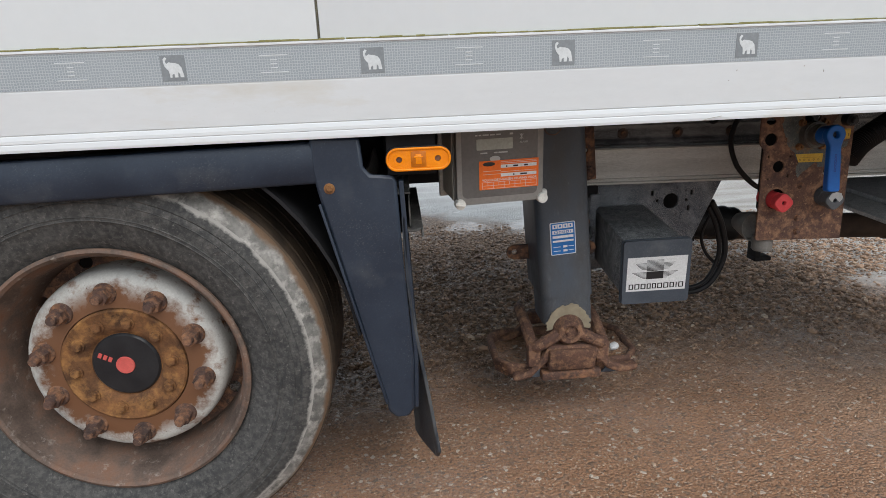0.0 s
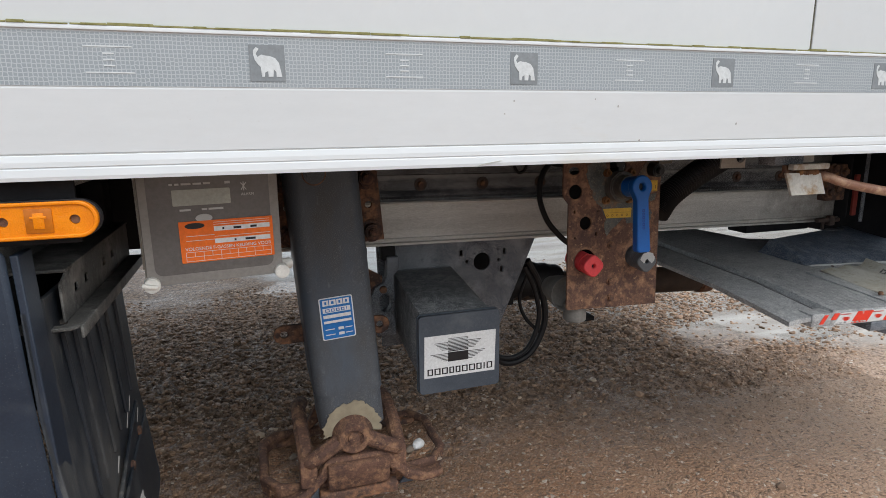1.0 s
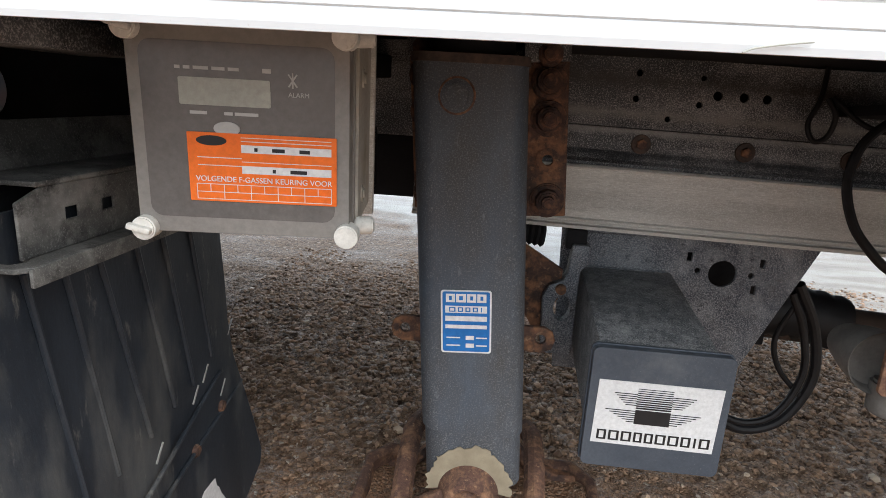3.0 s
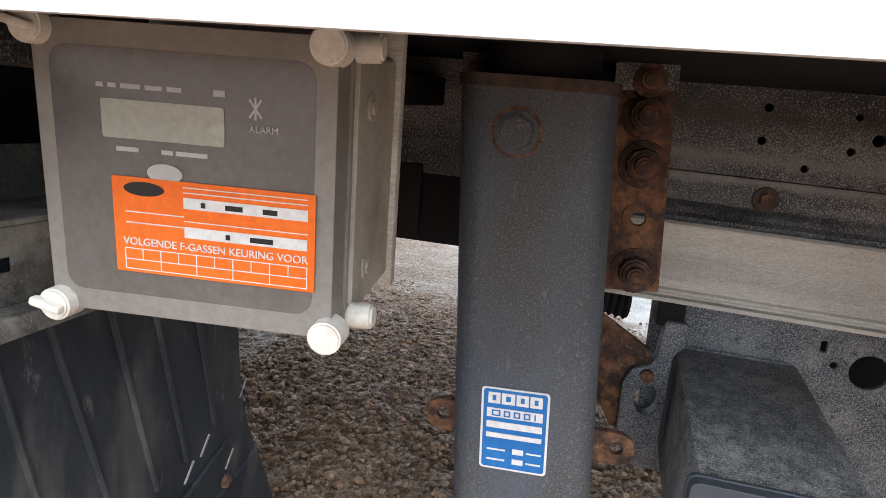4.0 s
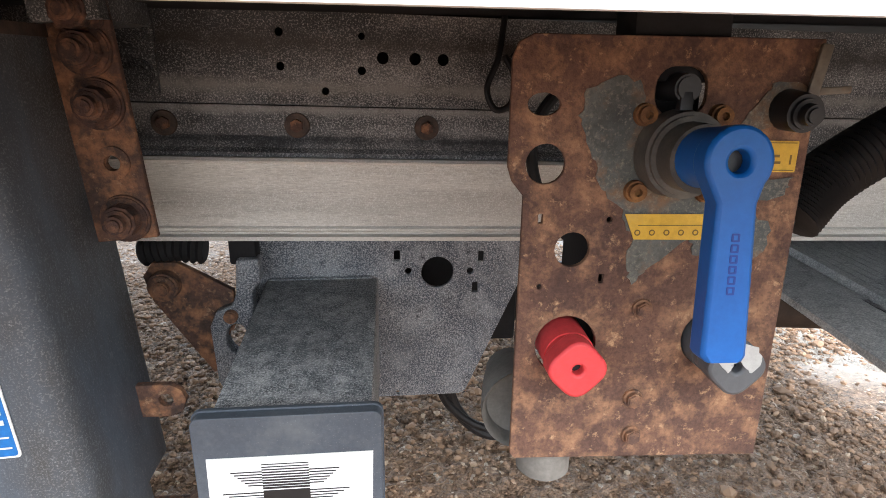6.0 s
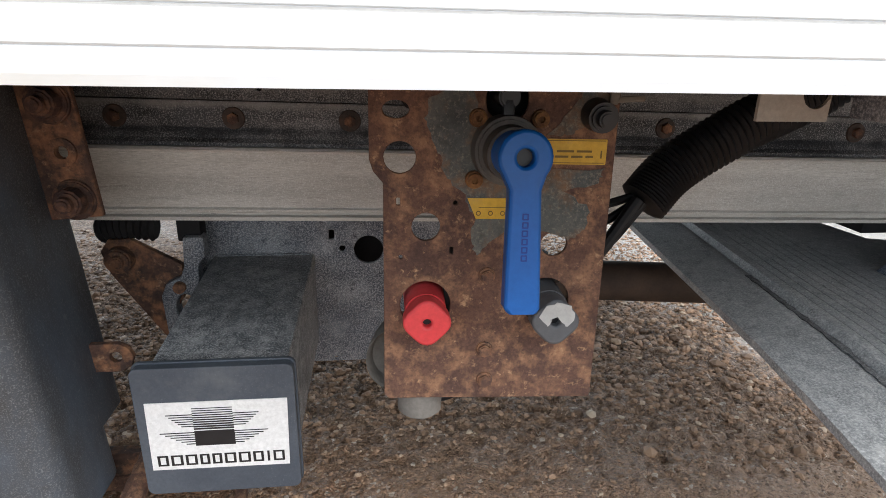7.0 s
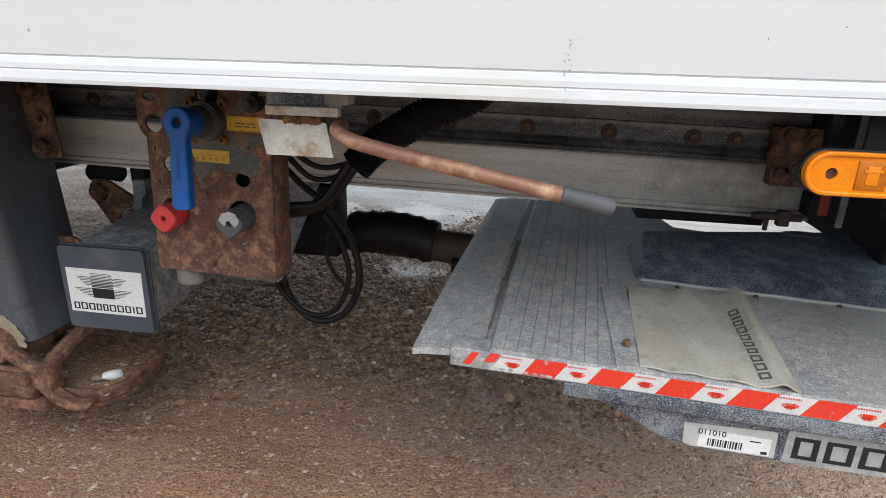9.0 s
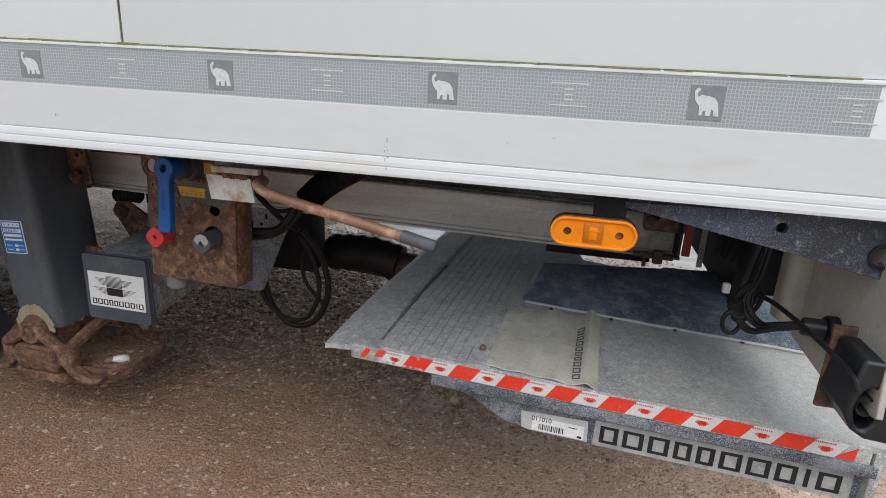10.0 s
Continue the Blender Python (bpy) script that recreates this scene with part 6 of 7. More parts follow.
    def knob(x, z, mat, tip, label, lean):
        q = (0.030 if mat is RED else 0.027)
        k = part("knob", merge(rod((x, 0.40, z + 0.004), (x, 0.335, z + 0.001), 0.0235, 0.0225, 26), rod((x, 0.338, z + 0.001), (x, tip + 0.02, z), 0.0215, 0.0215, 26)), mat, p, label)
        lobes = [(x + (0.0235 + 0.0016 * math.cos(radians(a * 4))) * math.cos(radians(a)), z + (0.0235 + 0.0016 * math.cos(radians(a * 4))) * math.sin(radians(a))) for a in range(0, 360, 10)]
        part("knob_face", plate(lobes, 0.022, [ring((x, z), 0.0048, 12)], "y", tip), mat, k, soft=0.0025)
        part("knob_core", rod((x, tip + 0.018, z), (x, tip + 0.010, z), 0.005, 0.005, 10), BLACK_PL, k)
        return k
    knob(0.361, 0.713, RED, 0.308, "red push-pull knob", 0)
    kb = knob(0.494, 0.716, SLEEVE, 0.300, "grey push-pull knob with worn white face", 0)
    wf = ragged([(0.476, 0.722), (0.482, 0.735), (0.494, 0.739), (0.508, 0.735), (0.514, 0.722), (0.506, 0.712), (0.500, 0.716), (0.4955, 0.7225), (0.490, 0.721), (0.486, 0.712)], 3, 0.0012)
    part("worn_face", plate(wf, 0.0008, axis="y", at=0.2994), WORN_WHITE, kb, "flaking white paint", smooth=False)
    for x, z in ((0.428, 0.664), (0.430, 0.626), (0.4275, 0.752)):
        part("panel_nut", merge(rod((x, 0.3485, z), (x, 0.3455, z), 0.0095, 0.009, 16), hexbolt((x, 0.346, z), (0, -1, 0), 0.0075, 0.006)), RUST_DARK, p, "small rusty nut")
    l1 = part("upper_label", plate(rounded(0.4775, 0.546, 0.8735, 0.8995, 0.001, 2), 0.0010, axis="y", at=0.3458), YELLOW, p, "yellow instruction label", smooth=False)
    part("label_print", merge(box(0.4795, 0.544, 0.3453, 0.3460, 0.8975, 0.8982), box(0.4795, 0.544, 0.3453, 0.3460, 0.8748, 0.8755), bars(0.512, 0.887, (0.018, 0.016), 0.0022, 0.3458, 0.003, 0.0004), bars(0.512, 0.8815, (0.014, 0.012, 0.008), 0.0022, 0.3458, 0.003, 0.0004),
                               bars(0.483, 0.884, (0.0015,), 0.008, 0.3458, 0.003, 0.0004), bars(0.5405, 0.884, (0.0015,), 0.008, 0.3458, 0.003, 0.0004)), BRONZE_PRINT, l1, "faded dark print", smooth=False)
    l2 = part("lower_label", plate([(0.4030, 0.8375), (0.477, 0.8375), (0.478, 0.836), (0.477, 0.8150), (0.4125, 0.8155)], 0.0010, axis="y", at=0.3458), YELLOW, p, "yellow position label", smooth=False)
    part("label_print", merge(*[plate(ring((0.415 + 0.0128 * i, 0.8215), 0.0027, 12), 0.0006, [ring((0.415 + 0.0128 * i, 0.8215), 0.0017, 10)], "y", 0.3454) for i in range(5)], box(0.415, 0.475, 0.3453, 0.3460, 0.8275, 0.8281)), BRONZE_PRINT, l2, smooth=False)
    part("drain_cup", merge(rod((0.358, 0.385, 0.612), (0.358, 0.385, 0.566), 0.0275, 0.0265, 24, 0.004)), HORN, p, "grey plastic cup under the panel")
    part("side_horn", lathe([(0.0, 0.405), (0.036, 0.40), (0.040, 0.385), (0.043, 0.382), (0.043, 0.39), (0.036, 0.43), (0.026, 0.47), (0.0, 0.47)], (0.337, 0.634), 28), HORN, p, "dull grey cup behind the panel")
    part("valve_body", box(0.395, 0.475, 0.385, 0.50, 0.66, 0.92, 0.01), BLACKISH, p, "black valve block behind the plate")


WORN_WHITE = surf("flaking_white", (0.38, 0.385, 0.38), (0.48, 0.485, 0.475), 60, 0.65, 0, 0.2, 240, patch=((0.14, 0.14, 0.14), 60, 0.60, 0.06, 0.7))
COLLAR = surf("worn_black_collar", (0.050, 0.047, 0.044), (0.095, 0.088, 0.080), 16, 0.55, 0, 0.2, 220, patch=((0.17, 0.155, 0.13), 18, 0.62, 0.12, 0.8))
HORN = surf("dusty_grey_cup", (0.12, 0.115, 0.105), (0.20, 0.19, 0.175), 24, 0.7, 0, 0.3, 220)
SALTED_PAINT = surf("flaking_grey_paint", (0.075, 0.085, 0.084), (0.165, 0.163, 0.140), 11, 0.6, 0, 0.4, 260, patch=((0.19, 0.105, 0.055), 22, 0.57, 0.08, 0.85), patch2=((0.035, 0.036, 0.036), 15, 0.60, 0.10, 0.6), specks=((0.26, 0.24, 0.19), 300, 0.56), grain=0.55)
BLUE_DARK = surf("dark_blue_print", (0.008, 0.035, 0.20), (0.010, 0.042, 0.24), 30, 0.5, 0, 0.02)
BRONZE_PRINT = surf("brown_print", (0.16, 0.10, 0.02), (0.22, 0.14, 0.03), 40, 0.6, 0, 0.02)
build_valve_panel()


# ---- cables and hoses ----
def build_cables():
    h = thing("corrugated_hose", (0.75, 0.5, 0.8), "black corrugated cable hose strapped under the floor", "hose")
    part("hose", sweep([(0.96, 0.46, 1.02), (0.90, 0.50, 0.945), (0.80, 0.50, 0.895), (0.71, 0.50, 0.838), (0.665, 0.49, 0.793)], 0.031, 16, 26, 0.004, 1), CABLE, h)
    part("hose_tie", lathe([(0.030, 0.49), (0.031, 0.495), (0.030, 0.50)], (0.72, 0.845), 20), RUST_DARK, h)
    for i, (pts, r) in enumerate(((((0.665, 0.49, 0.795), (0.62, 0.49, 0.735), (0.57, 0.48, 0.700), (0.50, 0.46, 0.690)), 0.010), (((0.655, 0.48, 0.80), (0.60, 0.47, 0.725), (0.55, 0.46, 0.712), (0.49, 0.44, 0.716)), 0.009),
                                  (((0.66, 0.50, 0.80), (0.60, 0.50, 0.785), (0.56, 0.49, 0.80), (0.52, 0.47, 0.85)), 0.006), (((0.66, 0.50, 0.79), (0.61, 0.49, 0.765), (0.57, 0.48, 0.77), (0.53, 0.46, 0.82)), 0.006))):
        c = thing("cable", pts[1], "black cable running from the corrugated hose to the panel", "cable", "cables")
        part("cable_run", sweep(pts, r, 10, 8), CABLE, c)
    loops = [([(0.47, 0.86, 0.60), (0.53, 0.88, 0.50), (0.550, 0.88, 0.38), (0.50, 0.88, 0.272), (0.41, 0.88, 0.245), (0.34, 0.88, 0.31), (0.31, 0.87, 0.43)], 0.011),
             ([(0.46, 0.86, 0.58), (0.505, 0.87, 0.49), (0.522, 0.87, 0.39), (0.48, 0.87, 0.290), (0.40, 0.87, 0.268), (0.32, 0.87, 0.33), (0.29, 0.86, 0.44)], 0.008),
             ([(0.48, 0.87, 0.56), (0.455, 0.88, 0.47), (0.475, 0.88, 0.40), (0.53, 0.88, 0.34)], 0.006)]
    for pts, r in loops:
        c = thing("cable", pts[2], "black cable hanging in a loop under the chassis", "cable", "cables")
        part("cable_run", sweep(pts, r, 10, 8), CABLE, c)
    small = [([(0.375, 0.735, 1.02), (0.365, 0.72, 0.965), (0.350, 0.715, 0.925), (0.362, 0.71, 0.897), (0.383, 0.71, 0.905), (0.385, 0.70, 0.94), (0.372, 0.71, 0.968)], 0.0045),
             ([(0.49, 0.64, 0.950), (0.452, 0.66, 0.936), (0.414, 0.66, 0.895), (0.405, 0.66, 0.833), (0.428, 0.66, 0.768), (0.464, 0.66, 0.724), (0.505, 0.66, 0.690), (0.56, 0.65, 0.665)], 0.008),
             ([(0.385, 0.72, 0.97), (0.43, 0.68, 0.925), (0.48, 0.62, 0.915)], 0.0045)]
    for pts, r in small:
        c = thing("cable", pts[2], "thin black cable looped in front of the chassis rail", "cable", "cables")
        part("cable_run", sweep(pts, r, 10, 8), CABLE, c)
    s = thing("torsion_tube", (0.8, 1.1, 0.42), "brown steel cross tube behind the lift", "tube")
    part("tube", rod((0.25, 1.18, 0.43), (1.35, 1.08, 0.405), 0.052, 0.052, 24), SHAFT, s)
    part("tube_end", merge(rod((1.345, 1.08, 0.405), (1.40, 1.075, 0.404), 0.060, 0.058, 24, 0.006), rod((1.40, 1.075, 0.404), (1.412, 1.074, 0.404), 0.03, 0.028, 16)), RUST_DARK, s, "rusted tube end cap")
    part("tube_wrap", sweep([(0.45, 1.15, 0.44), (0.60, 1.14, 0.45), (0.73, 1.13, 0.43)], 0.066, 14, 6, 0.006, 1), CABLE, s, "black rubber wrapping")
    part("tube_arm", merge(box(0.79, 0.815, 1.06, 1.12, 0.30, 0.40, 0.004), box(0.79, 0.862, 1.06, 1.12, 0.284, 0.302, 0.004)), BLACKISH, s)
    part("tube_mount", box(0.30, 0.36, 1.12, 1.22, 0.43, 1.0, 0.004), BLACKISH, s)


build_cables()


# ---- copper rod and bracket ----
def build_rod():
    b = thing("rod_bracket", (0.71, 0.12, 0.95), "pale aluminium bracket with a rusty weld under the side wall", "bracket")
    part("upper_tab", box(0.668, 0.764, 0.094, 0.108, 0.9365, 0.9485, 0.002), ALU_PALE, b, "pale bent tab")
    part("tab_body", box(0.655, 0.732, 0.128, 0.17, 0.944, 1.01, 0.002), SALTED, b, "grey steel block")
    part("tab_side", box(0.732, 0.765, 0.132, 0.165, 0.948, 1.01, 0.002), ALU_DIRTY, b)
    part("lower_plate", turned(plate([(0.668, 0.886), (0.757, 0.886), (0.746, 0.929), (0.655, 0.931)], 0.005, axis="y", at=0.098), about((0.70, 0.098, 0.928), -9, 0, 0)), ALU_PALE, b, "dirty pale plate")
    part("slot_back", box(0.668, 0.760, 0.112, 0.122, 0.92, 0.945, 0.001), RUST_DARK, b, "rusty shadowed slot")
    part("rust_weld", sweep([(0.690 + 0.010 * i, 0.102, 0.929 + 0.002 * (i % 2)) for i in range(6)], 0.0055, 8, 4, 0.0012, 1), HUB, b, "lumpy orange weld")
    part("back_tab", plate([(0.646, 0.930), (0.714, 0.930), (0.714, 1.01), (0.646, 1.01)], 0.004, [ring((0.700, 0.957), 0.014, 16, 0.016)], "y", 0.262), ALU_DIRTY, b, "pale plate with a round hole", smooth=False)
    r = thing("prop_rod", (0.92, 0.07, 0.89), "bent copper-brown rod with a grey rubber end", "rod")
    part("rod", sweep([(0.742, 0.120, 0.930), (0.745, 0.092, 0.928), (0.765, 0.078, 0.919), (0.81, 0.076, 0.908), (0.92, 0.070, 0.888), (1.035, 0.064, 0.867)], 0.0098, 14, 8), COPPER, r, "worn copper-coloured rod")
    part("sleeve", rod((1.028, 0.064, 0.869), (1.090, 0.060, 0.857), 0.0115, 0.0112, 18, 0.002), SLEEVE, r, "grey rubber end sleeve")


build_rod()


# ---- tail lift ----
def build_lift():
    t = thing("tail_lift", (1.35, 0.5, 0.42), "folded aluminium tail lift platform with red and white edge stripes", "tail lift")

    def edge(x):
        return 0.192 - 0.072 * (x - 0.835)

    def top(x, y):
        return 0.586 + 0.069 * max(0.0, min(0.26, y - 0.16)) + 0.02 * (y - 0.4) - 0.012 * (x - 1.3)
    prof = [(0.835, -0.020), (0.850, -0.016), (0.934, -0.008), (0.939, -0.013), (0.954, -0.013), (0.962, 0.0)]
    for i in range(9):
        x = 0.962 + 0.0205 * i
        prof += [(x + 0.0188, 0.0), (x + 0.0192, -0.0016), (x + 0.0201, -0.0016), (x + 0.0205, 0.0)]
    prof += [(1.20, 0.0), (1.25, 0.0), (1.30, 0.0), (1.50, 0.0), (1.72, 0.0), (1.90, 0.0)]
    bm = bmesh.new()
    lines = []
    for s in (0.0, 0.05, 0.15, 0.3, 0.5, 0.75, 1.0):
        line = []
        for px, dz in prof:
            y0 = edge(px)
            y = y0 + s * (1.08 - 0.27 * max(0.0, min(1.0, (px - 1.26) / 0.05)) - y0)
            xx = px + 0.075 * s
            line.append(bm.verts.new((xx, y, top(px, y) + dz)))
        lines.append(line)
    for a, b in zip(lines, lines[1:]):
        for i in range(len(prof) - 1):
            bm.faces.new((a[i], a[i + 1], b[i + 1], b[i]))
    ext = bmesh.ops.extrude_face_region(bm, geom=list(bm.faces))
    bmesh.ops.translate(bm, vec=(0, 0, -0.012), verts=[g for g in ext["geom"] if isinstance(g, bmesh.types.BMVert)])
    part("platform", bm, ALU_DECK, t, "ribbed dull aluminium platform deck", smooth=False)
    gr = bmesh.new()
    cut = random.Random(21)
    pairs = []
    for i in range(41):
        s = 0.02 + 0.55 * i / 40
        y = edge(0.947) + s * (1.08 - edge(0.947))
        w = 0.0072 * (0.3 + 0.7 * cut.random()) * min(1.0, 0.15 + i / 16)
        pairs.append([gr.verts.new((0.9475 + 0.075 * s + k * w, y, top(0.947, y) - 0.0128)) for k in (-1, 1)])
    for a, b in zip(pairs, pairs[1:]):
        gr.faces.new((a[0], a[1], b[1], b[0]))
    e = bmesh.ops.extrude_face_region(gr, geom=list(gr.faces))
    bmesh.ops.translate(gr, vec=(0, 0, 0.0016), verts=[v for v in e["geom"] if isinstance(v, bmesh.types.BMVert)])
    part("channel_dirt", gr, CHANNEL_MUD, t, "dark mud caught in the deck channel")
    m = about((0.90, edge(0.90), 0.57), 0, 0, -4.1)

    def slope(b, fall=0.012):
        for v in b.verts:
            v.co.z -= fall * (v.co.x - 0.9)
        return b
    part("edge_profile", turned(slope(box(0.898, 1.862, edge(0.90) - 0.004, edge(0.90) + 0.04, 0.550, 0.5835, 0.003)), m), ALU, t, "aluminium edge profile")
    ya = edge(0.90) - 0.0052
    sl = 0.019

    def tape(x0, x1, z0=0.5535, z1=0.5825):
        def lean(z):
            return sl * (z - 0.5535) / 0.029
        return turned(slope(plate([(x0 + lean(z0), z0), (x1 + lean(z0), z0), (x1 + lean(z1), z1), (x0 + lean(z1), z1)], 0.001, axis="y", at=ya)), m)
    chips = random.Random(17)
    for n in range(19):
        x = 0.914 + 0.0496 * n
        x1 = x + 0.0496
        red = n % 2 == 0
        if n == 0:
            pieces = [tape(x + 0.002, x + 0.014, 0.557, 0.5795), tape(x + 0.030, x + 0.046, 0.566, 0.582)]
        elif n == 18:
            pieces = [turned(slope(plate([(x, 0.5535), (x + 0.030, 0.5535), (x + 0.032, 0.579)], 0.001, axis="y", at=ya)), m)]
        else:
            pieces = [tape(x, x1)]
        st = part("red_stripe" if red else "white_stripe", merge(*pieces), STRIPE_RED if red else STRIPE_WHITE, t, "red reflective stripe" if red else "white reflective stripe", smooth=False)
        if not red:
            cx = (x + x1 + sl) / 2
            mk = [box(cx - 0.0065, cx + 0.0065, ya - 0.0005, ya + 0.0002, 0.5625, 0.571)] + [box(cx - w, cx + w, ya - 0.0005, ya + 0.0002, 0.5632 + 0.0020 * i, 0.5643 + 0.0020 * i) for i, w in enumerate((0.008, 0.011, 0.012, 0.010))] + [box(cx - 0.004 + 0.003 * i, cx - 0.0025 + 0.003 * i, ya - 0.0005, ya + 0.0002, 0.5605, 0.563) for i in range(3)]
            part("stripe_mark", turned(slope(merge(*mk)), m), STRIPE_RED, st, "small red printed mark", smooth=False)
            pr = [box(cx - 0.018 + 0.0033 * i, cx - 0.0160 + 0.0033 * i, ya - 0.0005, ya + 0.0002, 0.5768, 0.5796) for i in range(10)]
            part("stripe_print", turned(slope(merge(*pr)), m), RED_FADED, st, "row of tiny red blocks", smooth=False)
        if n in (1, 2):
            bits = []
            for k in range(4 if n == 2 else 3):
                bx, bz = x + 0.006 + 0.012 * k + chips.uniform(0, 0.004), 0.5555 + chips.uniform(0, 0.002)
                bits.append(plate([(bx + chips.uniform(0.003, 0.006) * math.cos(radians(q)), bz + chips.uniform(0.0016, 0.003) * math.sin(radians(q))) for q in range(0, 360, 45)], 0.0006, axis="y", at=ya - 0.0006))
            part("worn_spot", turned(slope(merge(*bits)), m), ALU, st, "bare spots where the tape has worn off", smooth=False)
    part("lower_ledge", turned(slope(box(1.078, 1.876, edge(0.90) - 0.006, edge(0.90) + 0.05, 0.527, 0.5505, 0.003)), m), SALTED, t, "blue-grey salted lower ledge")
    fr = [(1.080, 0.531), (1.090, 0.527), (1.165, 0.500), (1.234, 0.462), (1.30, 0.452), (1.872, 0.452), (1.876, 0.531)]
    part("front_plate", turned(slope(plate(fr, 0.008, axis="y", at=edge(0.90) + 0.018), 0.004), m), SALTED, t, "salted blue-grey front plate", soft=0.002)
    part("end_cap", turned(slope(box(1.866, 1.882, edge(0.90) - 0.004, edge(0.90) + 0.06, 0.455, 0.570, 0.003), 0.006), m), ALU, t, "aluminium end cap")
    yb = edge(0.90) + 0.0172
    lab = part("serial_label", turned(slope(plate([(1.268, 0.460), (1.280, 0.456), (1.400, 0.456), (1.398, 0.502), (1.266, 0.496)], 0.001, axis="y", at=yb), 0.004), m), PRINT_GREY, t, "scuffed white serial label", smooth=False)
    part("label_field", turned(slope(box(1.290, 1.392, yb - 0.0006, yb + 0.0002, 0.458, 0.488), 0.004), m), PAPER, lab, smooth=False)
    part("label_number", turned(slope(text_mesh("011010", 0.0135, (1.308, yb - 0.0008, 0.4845)), 0.004), m), INK, lab, "black printed number", smooth=False)
    part("label_barcode", turned(slope(bars(1.328, 0.468, (0.002, 0.001, 0.003, 0.001, 0.002, 0.002, 0.001, 0.003, 0.001, 0.002, 0.002, 0.003, 0.001, 0.002), 0.013, yb - 0.0006, 0.0018, 0.0004), 0.004), m), INK, lab, "black code bars", smooth=False)
    part("label_corner", turned(slope(merge(box(1.380, 1.389, yb - 0.0008, yb + 0.0002, 0.460, 0.465), box(1.362, 1.378, yb - 0.0008, yb + 0.0002, 0.479, 0.481)), 0.004), m), INK, lab, "small black printed marks", smooth=False)
    ns = part("name_strip", turned(slope(plate([(1.410, 0.453), (1.855, 0.453), (1.853, 0.507), (1.412, 0.509)], 0.001, axis="y", at=yb), 0.004), m), NAME_STRIP, t, "pale grey strip with a row of dark blocks", smooth=False)
    for b in blocks(1.422, 1.838, 0.4805, 0.037, yb, depth=0.0008):
        part("name_block", turned(slope(b, 0.004), m), INK, ns, smooth=False)
    # rubber sheet
    def on_sheet(u, v, h=0.0):
        x = 1.186 + 0.015 * v + 0.218 * u * (1 - 0.02 * v)
        y = 0.172 + 0.247 * v + u * (0.034 * v - 0.023)
        lift = 0.35 + 0.65 * v
        ridge = 0.019 * lift * math.exp(-((u - 0.90) / 0.055) ** 2) - 0.0035 * lift * math.exp(-((u - 0.74) / 0.07) ** 2)
        wave = 0.004 * math.sin(3.1 * u) * lift + 0.004 * max(0.0, v - 0.75) / 0.25 * math.sin(8 * u + 0.7) ** 2 + 0.0012 * math.sin(23 * u + 9 * v)
        return Vector((x, y, top(x, y) + 0.0052 + max(-0.002, ridge + wave) + h))
    sh = bmesh.new()
    g = [[sh.verts.new(on_sheet(i / 44, j / 14)) for i in range(45)] for j in range(15)]
    for a, b in zip(g, g[1:]):
        for i in range(44):
            sh.faces.new((a[i], a[i + 1], b[i + 1], b[i]))
    ext = bmesh.ops.extrude_face_region(sh, geom=list(sh.faces))
    bmesh.ops.translate(sh, vec=(0, 0, -0.0034), verts=[q for q in ext["geom"] if isinstance(q, bmesh.types.BMVert)])

    def drape(x0, x1, y0, y1, h):
        b = bmesh.new()
        low = []
        for k in range(7):
            y = y0 + (y1 - y0) * k / 6
            low.append([b.verts.new((x, y, top(x, y) - 0.001)) for x in (x0, x1)])
        fs = [b.faces.new((p[0], p[1], q[1], q[0])) for p, q in zip(low, low[1:])]
        e = bmesh.ops.extrude_face_region(b, geom=fs)
        bmesh.ops.translate(b, vec=(0, 0, h + 0.001), verts=[w for w in e["geom"] if isinstance(w, bmesh.types.BMVert)])
        return b
    flap = thing("rubber_sheet", (1.3, 0.29, 0.6), "curled dirty cream rubber sheet screwed to the lift deck", "sheet")
    part("sheet", sh, CANVAS, flap, "cream dirty rubber sheet with curled edge")
    part("clamp_strip", drape(1.152, 1.198, 0.168, 0.425, 0.0035), ALU, flap, "aluminium clamp strip")
    for y in (0.222, 0.37):
        part("clamp_screw", rod((1.173, y, top(1.17, 0.3)), (1.173, y, top(1.17, 0.3) + 0.009), 0.0065, 0.005, 12, 0.001), RUST_DARK, flap)
    marks = bmesh.new()

    def strip(u0, u1, v0, v1):
        c = [marks.verts.new(on_sheet(u, v, 0.0006)) for u, v in ((u0, v0), (u1, v0), (u1, v1), (u0, v1))]
        marks.faces.new(c)
    v = 0.05
    for w in BLOCKS:
        h, th = 0.058 * w, 0.016
        if w < 0.6:
            strip(0.775, 0.845, v, v + h)
        else:
            for a in ((0.775, 0.845, v, v + th), (0.775, 0.845, v + h - th, v + h), (0.775, 0.789, v + th, v + h - th), (0.831, 0.845, v + th, v + h - th)):
                strip(*a)
        v += h + 0.018
    part("sheet_print", marks, DARK_PRINT, flap, "row of faded dark blocks", smooth=False)
    # raised cover
    cv = bmesh.new()
    q = [(1.224, 0.487, -0.002), (1.90, 0.425, -0.002), (1.90, 0.815, -0.002), (1.236, 0.685, -0.002), (1.252, 0.535, 0.022), (1.90, 0.473, 0.024), (1.90, 0.795, 0.054), (1.262, 0.660, 0.049)]
    vs = [cv.verts.new((a, b, top(a, b) + c)) for a, b, c in q]
    for f in ((0, 1, 5, 4), (0, 4, 7, 3), (4, 5, 6, 7), (1, 2, 6, 5), (3, 7, 6, 2)):
        cv.faces.new([vs[i] for i in f])
    part("raised_cover", cv, COVER_BLUE, t, "salted navy sheet cover", soft=0.006)
